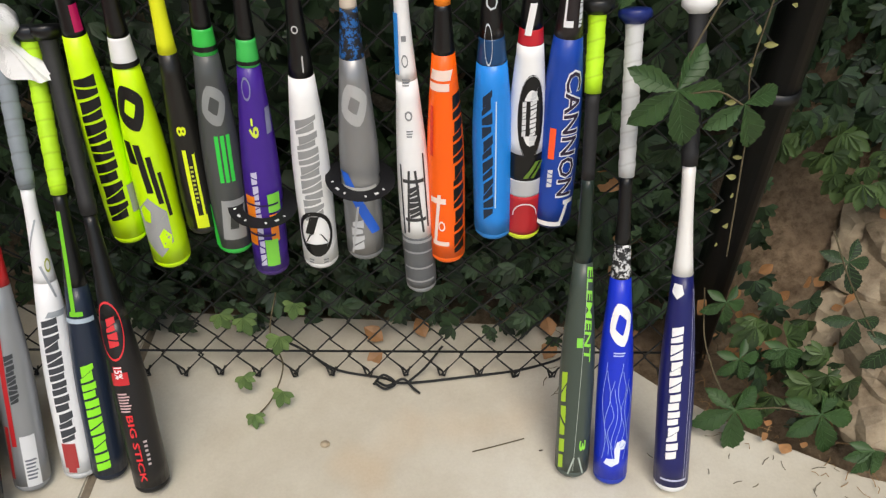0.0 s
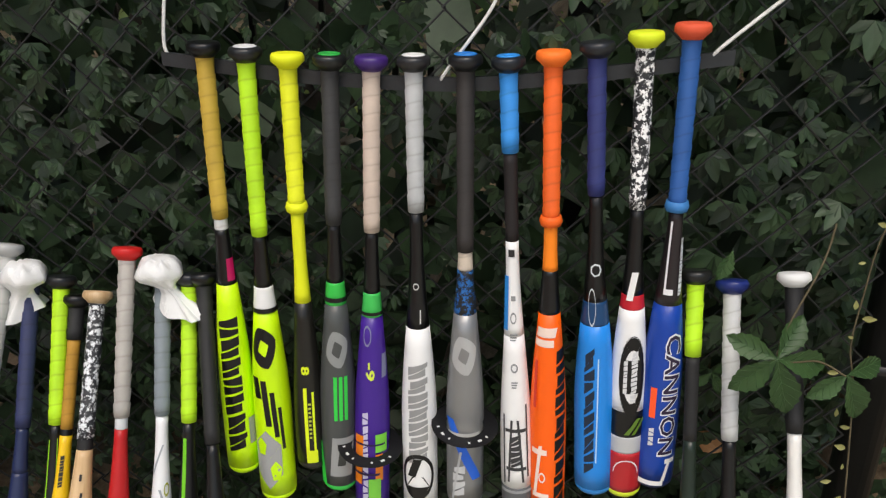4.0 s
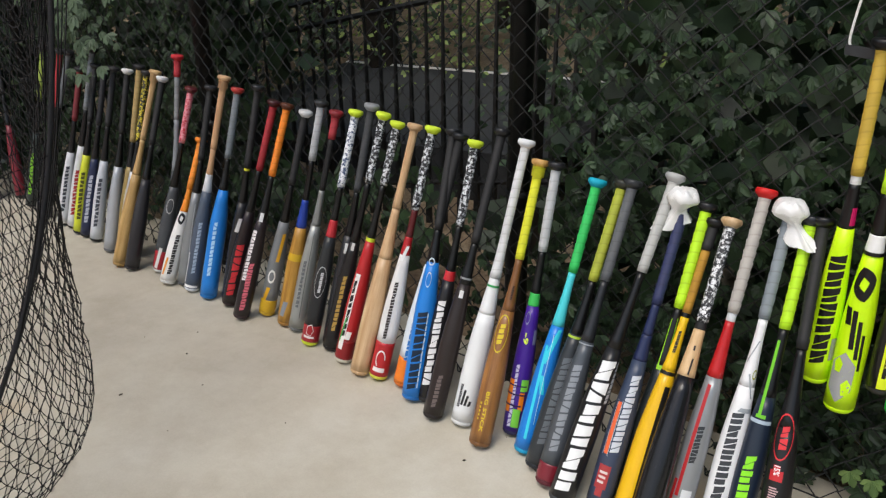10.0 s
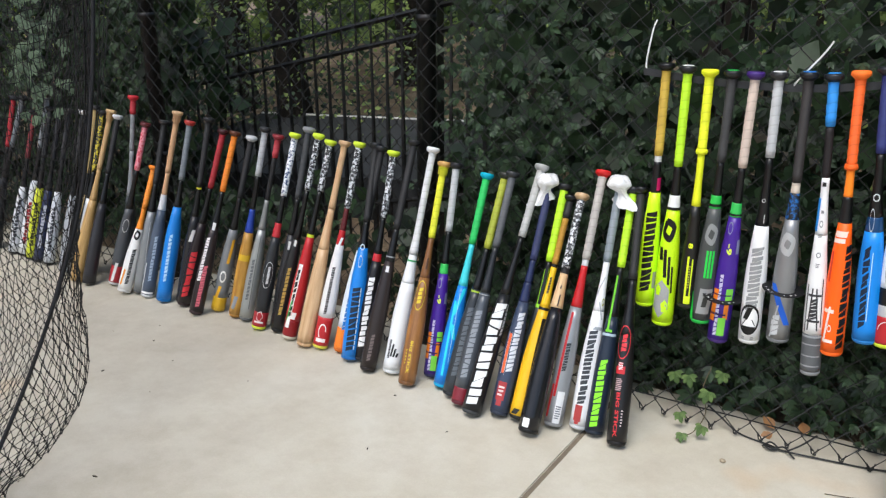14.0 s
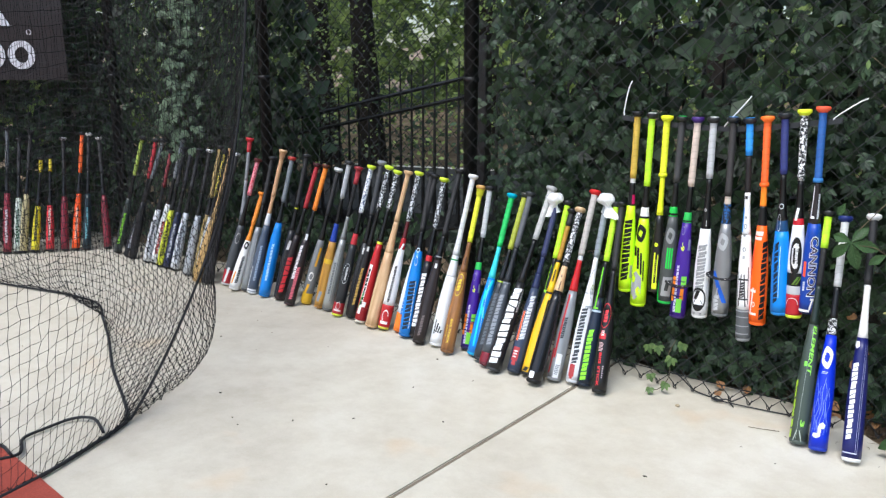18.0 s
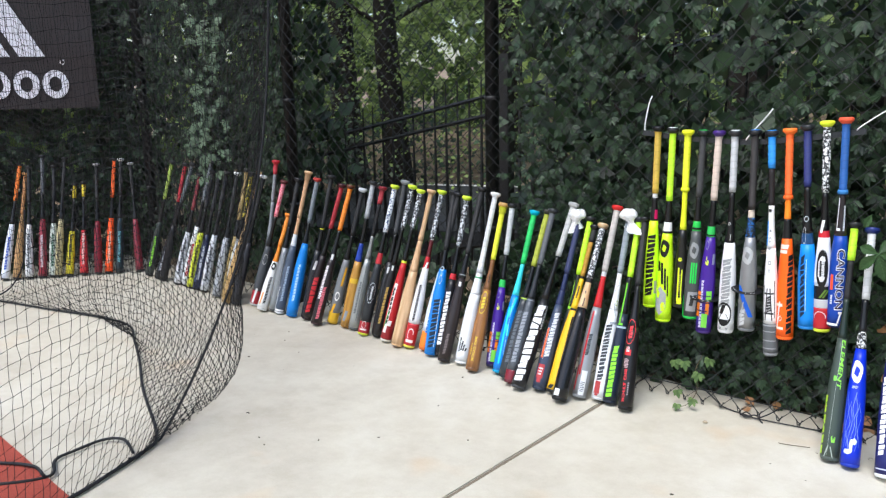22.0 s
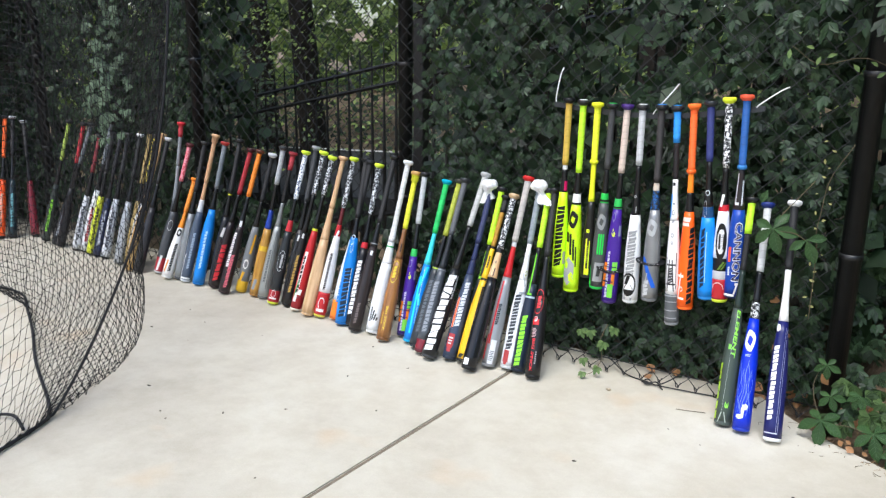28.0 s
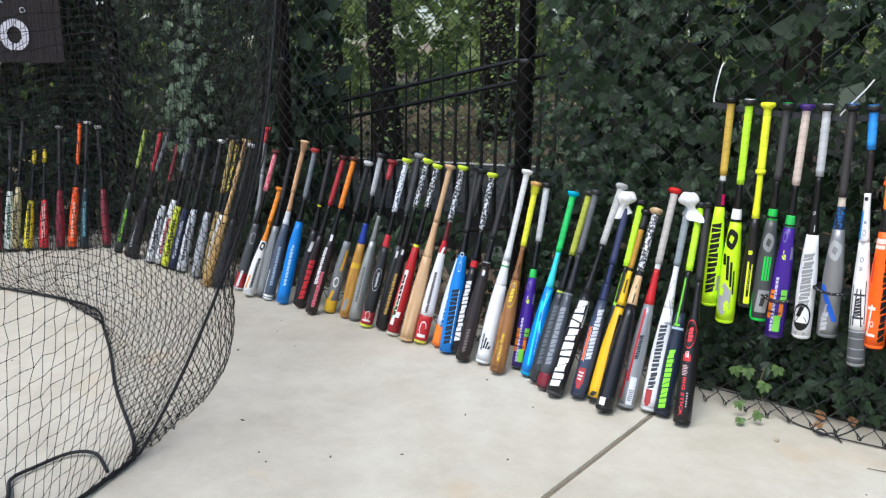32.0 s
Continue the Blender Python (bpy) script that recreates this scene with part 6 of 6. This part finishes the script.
def litter():
    rnd = random.Random(9)
    for k in range(74):
        if 14 <= k < 20:
            continue
        if k >= 26:
            x, y = rnd.uniform(1.95, 2.5), rnd.uniform(-0.25, 0.2)
        elif k < 4:
            x, y = (1.24, -0.01, 1.20, 1.27)[k] + 0.02 * (k - 1), (0.02, 0.03, 0.05, 0.06)[k]
        elif k < 14:
            x, y = rnd.uniform(1.55, 2.1), rnd.uniform(-0.02, 0.2)
        else:
            x, y = rnd.uniform(1.5, 1.95), rnd.uniform(0.0, 0.1)
        lv = Leaves(300 + k)
        z = 0.012 if k < 14 else rnd.uniform(0.05, 0.42) if k < 26 else max(0.012, 0.70 * (y + 0.2) * min(1.0, (x - 1.92) / 0.3) - 0.02)
        lv.leaflet(np.array((x, y, z)), turn_to(np.array((rnd.uniform(-0.5, 0.5), -0.6, 1.0 if k < 14 else 0.2)), rnd.uniform(0, 6.28)), rnd.uniform(0.04, 0.06) if k < 26 else rnd.uniform(0.018, 0.04), 1.6)
        tagged(raw("dry_leaf", np.concatenate(lv.v), lv.f, DRY), "curled brown dry leaf", "leaf", group="dry leaves")
    bm = bmesh.new()
    for k in range(64):
        x, y, s = rnd.uniform(-2.0, 2.6), rnd.uniform(-2.4, -0.15), rnd.uniform(0.0012, 0.004)
        m = Matrix.Translation((x, y, s * 0.4)) @ Matrix.Rotation(rnd.uniform(0, 6.28), 4, "Z") @ Matrix.Diagonal((rnd.uniform(1, 3), 1, 0.7, 1))
        bmesh.ops.create_icosphere(bm, subdivisions=1, radius=s, matrix=m)
    tagged(part("grit", bm, plain("dark_grit", "4a4238", 0.9)), "specks of grit and bark on the slab", "grit", kind="stuff")
    straws = []
    for k in range(230):
        x = rnd.uniform(1.86, 2.65)
        y = float(np.interp(x, (1.78, 1.93, 2.12, 2.6), (-0.06, -0.17, -0.28, -0.42))) + rnd.uniform(-0.05, 0.24)
        z, a, n = max(0.004, 0.62 * (y + 0.2) * min(1.0, max(0.0, x - 1.92) / 0.3) + 0.004), rnd.uniform(0, 6.28), rnd.uniform(0.008, 0.035)
        straws.append([(x, y, z), (x + n * 0.5 * math.cos(a), y + n * 0.5 * math.sin(a), z + rnd.uniform(0.001, 0.010)), (x + n * math.cos(a + 0.2), y + n * math.sin(a + 0.2), z + rnd.uniform(0.0, 0.008))])
    v, f = tubes(straws, 0.0008, 4)
    tagged(raw("straw", v, f, plain("dry_straw", "9a7a52", 0.9)), "dry straw and bark shreds along the slab edge", "straw", kind="stuff")
    v, f = tubes([[(q[0] - 0.3, q[1] + 0.04, max(0.004, q[2] - 0.01)) for q in w] for w in straws[:70]], 0.0007, 4)
    tagged(raw("straw", v, f, STEM), "thin dry stems under the creeper", "straw", kind="stuff")
    bm = bmesh.new()
    bmesh.ops.create_icosphere(bm, subdivisions=2, radius=0.008, matrix=Matrix.Translation((1.122, -0.21, 0.006)) @ Matrix.Diagonal((1.2, 1, 0.7, 1)))
    tagged(part("pebble", bm, ROCK), "small pale pebble on the concrete", "pebble")
    v, f = tubes([smooth_line([(1.40, -0.225, 0.004), (1.44, -0.213, 0.003), (1.50, -0.195, 0.004)], 4)], 0.0012, 5)
    tagged(raw("twig", v, f, STEM), "thin brown twig on the concrete", "twig")


litter()


# ---- woods on the bank ----
def tree(x, y, z, h, r, seed, spread):
    rnd = np.random.RandomState(seed)
    top = tagged(new("tree"), "dark-trunked broadleaf tree with a ragged green crown", "tree", group="trees")
    top.location = (x, y, z)
    bend = rnd.normal(0, 0.12, 2)
    line = smooth_line([(0, 0, -0.3), (bend[0], bend[1], h * 0.35), (bend[0] * 0.3, bend[1] * 2, h * 0.7), (bend[0] * 2, 0, h)], 5)
    bm = bmesh.new()
    rings = []
    for i, p in enumerate(line):
        rr = r * (1 - 0.75 * i / (len(line) - 1)) * (1.25 if i == 0 else 1)
        rings.append([bm.verts.new((p[0] + rr * math.cos(6.283 * k / 10) * (1 + 0.1 * math.sin(3 * k)), p[1] + rr * math.sin(6.283 * k / 10), p[2])) for k in range(10)])
    for a, b in zip(rings, rings[1:]):
        for k in range(10):
            bm.faces.new((a[k], a[(k + 1) % 10], b[(k + 1) % 10], b[k])).smooth = True
    part("trunk", bm, BARK, top)
    limbs, tips = [], []
    for k in range(9):
        a, t = rnd.uniform(0, 6.28), rnd.uniform(0.3, 0.98)
        p0 = np.array(line[int(t * (len(line) - 1))])
        d = np.array((math.cos(a), math.sin(a), 0.35)) * spread * rnd.uniform(0.6, 1.1)
        limbs.append(smooth_line([p0, p0 + d * 0.5 + (0, 0, 0.1), p0 + d], 4))
        tips += [p0 + d, p0 + d * 0.6]
    v, f = tubes(limbs, r * 0.16, 6)
    raw("limbs", v, f, BARK, top, True)
    lv = Leaves(seed + 1, low=True)
    for c in tips:
        for j in range(300):
            p = c + rnd.normal(0, spread * 0.24, 3)
            lv.leaflet(p, turn_to(np.array((rnd.normal(0, 0.6), -0.5, 0.8)), rnd.uniform(0, 6.28)), rnd.uniform(0.038, 0.075), 1.5)
    raw("crown", np.concatenate(lv.v), lv.f, TREE_LEAF, top, True)


# trees at x -5.4 and -5.6: crowns widened overhead to shade the far corner
for k, (x, y, h, r, s) in enumerate(((-3.15, 2.7, 4.4, 0.15, 1.1), (-1.0, 3.2, 5.0, 0.2, 1.3), (0.5, 2.0, 4.6, 0.18, 1.0), (-4.6, 3.4, 5.0, 0.2, 1.4), (2.0, 3.0, 4.8, 0.2, 1.3), (3.9, 2.4, 4.4, 0.18, 1.2), (-5.4, 1.0, 5.2, 0.2, 2.1), (-5.6, -1.4, 5.2, 0.2, 2.1), (-3.6, 5.2, 6.0, 0.25, 1.6), (-1.8, 5.6, 6.0, 0.25, 1.6), (0.6, 5.2, 6.0, 0.25, 1.6), (5.6, 4.0, 5.5, 0.22, 1.6), (-7.6, 3.6, 6, 0.25, 1.8))):
    tree(x, y, 0.1 + 0.1 * y, h, r, 60 + k, s)


def woods():
    lv = Leaves(31, low=True)
    r = lv.rnd
    for k in range(250):
        c = np.array((r.uniform(-8, 6), r.uniform(1.7, 7.5), 0))
        c[2] = 0.2 + 0.12 * c[1] + r.uniform(0, 2.6)
        s = r.uniform(0.22, 0.5)
        for j in range(230):
            p = c + r.normal(0, s, 3)
            lv.leaflet(p, turn_to(np.array((r.normal(0, 0.6), -0.6, 0.7)), r.uniform(0, 6.28)), r.uniform(0.025, 0.058), 1.5)
    lv.put("undergrowth", TREE_LEAF, "mixed green shrubs and saplings on the wooded bank", "shrubs")
    lv = Leaves(33, low=True)
    r = lv.rnd
    for k in range(150):
        c = np.array((r.uniform(-5.0, 0.8), r.uniform(1.25, 2.9), 0))
        c[2] = 0.1 + 0.12 * c[1] + r.uniform(0, 0.75)
        if -3.4 < c[0] < -0.9 and c[1] < 2.6:
            continue
        s = r.uniform(0.14, 0.26)
        for j in range(70):
            p = c + r.normal(0, s, 3)
            lv.leaflet(p, turn_to(np.array((r.normal(0, 0.6), -0.5, 0.7)), r.uniform(0, 6.28)), r.uniform(0.04, 0.08), 1.5)
    lv.put("ground_cover", IVY, "low dark ivy and brambles on the bank", "shrubs")
    # leafy wall of distant wood that closes the view
    lv = Leaves(32, low=True)
    r = lv.rnd
    for k in range(24000):
        a = r.uniform(-0.5, 3.9)
        d = r.uniform(9.0, 12.0)
        p = np.array((-1.0 + d * math.cos(a), d * math.sin(a), r.uniform(0.0, 7.5)))
        lv.leaflet(p, turn_to(np.array((-math.cos(a), -math.sin(a), 0.6)) + r.normal(0, 0.4, 3), r.uniform(0, 6.28)), r.uniform(0.25, 0.5), 1.5)
    lv.put("far_woods", TREE_LEAF, "distant wall of leafy trees", "woods")


woods()


# ---- batting net ----
CELL = 0.038


def corner_line(z):
    """The net's leaning corner: upright overhead, dragged forward near the ground."""
    k = math.exp(-z / 0.64) - 0.0107
    return np.array((-0.405 - 0.05 * math.exp(-((z - 0.35) / 0.4) ** 2), -0.955 - 0.68 * k, z))


def line_at(line, s):
    t = min(max(s, 0.0), 1.0) * (len(line) - 1)
    i = min(int(t), len(line) - 2)
    return line[i] * (1 - (t - i)) + line[i + 1] * (t - i)


def resample(profile, rows):
    """Points every mesh width along a profile, from its foot up."""
    p = np.array(profile)
    d = np.concatenate([[0], np.cumsum(np.linalg.norm(np.diff(p, axis=0), axis=1))])
    at = np.minimum(np.arange(rows + 1) * CELL, d[-1])
    return np.stack([np.interp(at, d, p[:, k]) for k in range(3)], 1)


def net_sheet(columns, top, thick, seed, knots=26):
    """Square-hung knotted twine through a grid of points, column by column."""
    g = np.array(columns)
    rnd = np.random.RandomState(seed)
    g[1:-1, 1:-1] += rnd.normal(0, 0.0032, g[1:-1, 1:-1].shape) * (1, 1, 0.9)
    g[:, :, 2] = np.maximum(g[:, :, 2], 0.004)
    paths = [c for c in g]
    for j in range(1, g.shape[1]):
        row = g[:, j]
        if row[:, 2].min() > 2.89:
            break
        mid = (row[1:] + row[:-1]) / 2 - np.array((0, 0, 0.0045)) * (row[1:, 2:3] > 0.03)
        both = np.empty((2 * len(row) - 1, 3))
        both[0::2], both[1::2] = row, mid
        paths.append(both)
    v, f = tubes(paths, thick, 3)
    raw("twine", v, f, NET, top)["kind"] = "stuff"
    knot_work(g[:, :knots].reshape(-1, 1, 3), thick, top)


def hung_sheet(top, foot, a, b, thick, seed):
    """A hanging sheet whose meshes are pulled into rhombs near the ground."""
    long = np.linalg.norm(b - a)
    cols, rows = int(long / CELL) + 26, int(2.9 / CELL) + 16
    rnd = np.random.RandomState(seed)
    grid = np.full((cols, rows, 3), np.nan)
    for i in range(cols):
        for j in range(rows):
            u0, w0 = i * CELL, j * CELL
            z = w0 - 0.42 * u0 * math.exp(-w0 / 1.1) * (seed == 6)
            u = u0 - 0.34 * w0 * math.exp(-w0 / 1.1) * (seed == 6)
            if z < -2.5 * CELL or u < -0.6 * CELL or u > long + CELL or z > 2.9 + CELL:
                continue
            low, edge = z < 0.03, u <= 0.0
            z = min(2.9, z if not low else 0.006 + 0.02 * rnd.rand())
            s = min(1.0, max(0.0, u / long))
            k = math.exp(-z / 0.64) - 0.0107
            head, f = a * (1 - s) + b * s, line_at(foot, s)
            p = head + (f - head) * k
            if seed == 6:
                p = p + (corner_line(z) - np.array((-0.405, -0.955 - 0.68 * k, z))) * max(0.0, 1 - s * 6)
            p[2] = z
            p[0] += 0.02 * noise.noise((s * 8, z * 1.5, seed)) * min(1.0, z)
            grid[i, j] = p + (0 if edge else 1) * rnd.normal(0, 0.003, 3)
    here = ~np.isnan(grid[:, :, 0])
    paths = []
    for line, ok in [(grid[i], here[i]) for i in range(cols)] + [(grid[:, j], here[:, j]) for j in range(rows)]:
        run = []
        for p, good in zip(line, ok):
            if good:
                run.append(p)
            elif run:
                paths.append(run)
                run = []
        paths.append(run)
    v, f = tubes([p for p in paths if len(p) > 1], thick, 3)
    raw("twine", v, f, NET, top)["kind"] = "stuff"
    c = grid[here & (np.nan_to_num(grid[:, :, 2], nan=9.0) < 1.3)].reshape(-1, 1, 3)
    knot_work(c, thick, top)


def knot_work(c, thick, top):
    d = np.array(((1, 0, 0), (-1, 0, 0), (0, 1, 0), (0, -1, 0), (0, 0, 1), (0, 0, -1))) * thick * 2.9
    kf = [(6 * b + i, 6 * b + j, 6 * b + k) for b in range(len(c)) for i, j, k in ((0, 2, 4), (2, 1, 4), (1, 3, 4), (3, 0, 4), (2, 0, 5), (1, 2, 5), (3, 1, 5), (0, 3, 5))]
    raw("knot_work", (c + d).reshape(-1, 3), kf, NET, top)["kind"] = "stuff"


def batting_net():
    top = tagged(new("batting_net"), "black knotted batting-cage net with rope borders draped onto the concrete", "net")
    far_foot = [(-0.42, -1.64, 0.008), (-0.56, -1.56, 0.008), (-0.97, -1.38, 0.008), (-1.36, -1.18, 0.008), (-1.68, -1.03, 0.008), (-1.95, -0.91, 0.008), (-2.25, -0.92, 0.008), (-2.72, -1.03, 0.008), (-3.26, -1.15, 0.008)]
    far_foot = smooth_line(far_foot, 10)
    near_foot = smooth_line([(-0.42, -1.64, 0.008), (-0.37, -1.75, 0.008), (-0.265, -2.04, 0.008), (-0.20, -2.38, 0.008), (-0.14, -2.8, 0.008), (-0.10, -3.2, 0.008), (-0.10, -3.8, 0.008)], 10)
    left_foot = smooth_line([(-3.26, -1.15, 0.008), (-3.24, -1.52, 0.008), (-3.2, -2.4, 0.008), (-3.2, -3.8, 0.008)], 10)
    heights = [2.9 * (k / 60) ** 1.5 for k in range(61)]

    # far sheet: bellies towards the fence, then folds in over the slab to its rope
    columns, n = [], 78
    for i in range(n + 1):
        s = i / n
        head, foot = np.array((-0.405 - 2.895 * s, -0.955 - 0.015 * s, 0.0)), line_at(far_foot, s ** 1.05)
        pull = max(0.0, 1 - s / 0.15) ** 1.4
        wave_x, belly = 0.05 * noise.noise((s * 7, 1.0, 3.0)), 0.040 * math.sin(math.pi * min(1.0, s / 0.35)) + 0.03 * noise.noise((s * 9, 0.0, 5.0))
        wall = []
        for z in heights:
            low = math.exp(-z / 0.7)
            p = head + (wave_x * low, belly * low, 0.0)
            drag = corner_line(z) - np.array((-0.405, -0.955, 0.0))
            q = p * (1, 1, 0) + drag * (pull, pull, 0)
            q[2] = z
            wall.append(q)
        # the part that lies on the ground
        base, reach = wall[0].copy(), foot - wall[0]
        flat = [foot + (base - foot) * (k / 12) for k in range(12)]
        for k, q in enumerate(flat):
            q[2] = 0.008 + 0.016 * abs(noise.noise((q[0] * 6, q[1] * 9, 2.0))) * (k > 0)
        size = min(0.16, np.linalg.norm(reach[:2]) * 0.5)
        way = reach / (np.linalg.norm(reach) + 1e-9)
        wall = [q + way * np.array((1, 1, 0)) * size * math.exp(-q[2] / (0.35 * size + 0.02)) for q in wall]
        flat = [q for q in flat if (q - wall[0]) @ way > 0]
        columns.append(resample(flat + wall[1:], 90))
    net_sheet(columns, top, 0.0014, 5, 32)

    # near and left sheets hang almost straight, skewed by the drag on their foot ropes
    for foot, a, b, seed in ((near_foot, (-0.405, -0.955), (-0.30, -3.8), 6), (left_foot, (-3.30, -0.97), (-3.30, -3.8), 7)):
        hung_sheet(top, foot, np.array((*a, 0.0)), np.array((*b, 0.0)), 0.00092, seed)

    seam = [corner_line(2.9 * (k / 50) ** 1.4) for k in range(51)]
    seam[0][2] = 0.01
    for name, line, r in (("foot_rope", far_foot, 0.0062), ("foot_rope", near_foot, 0.0072), ("foot_rope", left_foot, 0.0062), ("corner_rope", seam, 0.0056)):
        v, f = tubes([[np.array(p) + (0, 0, 0.003) for p in line]], r, 8)
        raw(name, v, f, ROPE, top, True)
    # net gathered in folds along the corner
    rnd, some = np.random.RandomState(3), []
    for k in range(11):
        ox, oy, ph = rnd.normal(-0.02, 0.06), rnd.normal(0, 0.03), rnd.uniform(0, 6.28)
        some.append([p + np.array((ox * g + 0.01 * math.sin(3 * p[2] + ph), oy * g, 0)) for p in seam for g in [min(1.0, max(0.0, (p[2] - 0.5) / 1.2))] if p[2] > 0.5])
    v, f = tubes(some, 0.0014, 3)
    raw("gathered_twine", v, f, NET, top)["kind"] = "stuff"
    loop = smooth_line([(-0.40, -1.74, 0.016), (-0.52, -1.71, 0.022), (-0.60, -1.75, 0.014), (-0.60, -1.86, 0.012), (-0.58, -1.94, 0.012), (-0.47, -2.01, 0.014), (-0.55, -2.15, 0.016), (-0.68, -2.24, 0.016), (-0.77, -2.21, 0.016), (-0.77, -2.15, 0.016), (-0.72, -2.09, 0.018), (-0.58, -2.02, 0.022), (-0.46, -2.03, 0.026)], 8)
    v, f = tubes([loop], 0.0058, 8)
    raw("loose_rope", v, f, ROPE, top, True)
    tail = smooth_line([(-3.26, -1.15, 0.012), (-3.14, -1.06, 0.10), (-3.05, -1.00, 0.28), (-3.0, -0.98, 0.60)], 8)
    v, f = tubes([tail], 0.005, 8)
    raw("loose_rope", v, f, ROPE, top, True)
    # overhead cable from which the net hangs
    for a, b in (((-0.405, -0.955, 2.9), (-0.30, -3.8, 2.9)), ((-0.405, -0.955, 2.9), (-3.3, -0.97, 2.9)), ((-3.3, -0.97, 2.9), (-3.3, -3.8, 2.9))):
        v, f = tubes([[a, b]], 0.006, 6)
        raw("cable", v, f, IRON, top)


batting_net()


# ---- red turf with painted lines ----
def turf():
    top = tagged(new("turf_mat"), "red artificial turf mat with white painted lines", "turf mat")
    top.matrix_world = pose(0.12, -2.06, 0, 0, 0, -4.3)
    box_part("turf", (-6.5, -5.5, 0.002), (0.7, 0.0, 0.012), TURF, top)
    for x in (-2.02, -1.22, -0.10):
        box_part("line", (x - 0.035, -5.0, 0.012), (x + 0.035, -0.002, 0.0145), TURF_LINE, top)


turf()


# ---- banner on the far fence ----
def banner():
    top = tagged(new("banner"), "dark brown vinyl banner with white stripes and rings", "banner")
    m = Matrix((FAR_DIR, -FAR_OUT, Vector((0, 0, 1)))).transposed().to_4x4()
    m.translation = CORNER + FAR_OUT * 0.03
    top.matrix_world = m
    bm = bmesh.new()
    bmesh.ops.create_grid(bm, x_segments=24, y_segments=14, size=0.5)
    for v in bm.verts:
        x, z = 0.19 + (v.co.x + 0.5) * 1.75, 1.22 + (v.co.y + 0.5) * 1.05
        v.co = (x, 0.006 * noise.noise((x * 4, z * 4, 0)), z)
    bmesh.ops.solidify(bm, geom=bm.faces[:], thickness=0.002)
    part("sheet", bm, BANNER, top)
    bm = bmesh.new()

    def quad(pts):
        bm.faces.new([bm.verts.new((x, -0.012, z)) for x, z in pts])

    def hoop(cx, cz, rx, rz, t, n=20, a0=0.0, a1=6.2832):
        for k in range(n):
            a, b = a0 + (a1 - a0) * k / n, a0 + (a1 - a0) * (k + 1) / n
            quad([(cx + rx * math.cos(a), cz + rz * math.sin(a)), (cx + rx * math.cos(b), cz + rz * math.sin(b)), (cx + (rx - t) * math.cos(b), cz + (rz - t) * math.sin(b)), (cx + (rx - t) * math.cos(a), cz + (rz - t) * math.sin(a))])

    x0, z0 = 0.385, 1.29
    for k in range(6):
        hoop(x0 + 0.085 + 0.192 * k, z0 + 0.10, 0.088, 0.10, 0.046)
    hoop(0.41, 1.545, 0.018, 0.018, 0.005, 12)
    for k in range(3):
        b = 0.52 + 0.23 * k
        h = (0.62, 0.42, 0.22)[k]
        quad([(b, 1.585), (b + 0.17, 1.585), (b + 0.17 + h * 0.55, 1.585 + h), (b + h * 0.55, 1.585 + h)])
    part("print", bm, BANNER_WHITE, top)


banner()
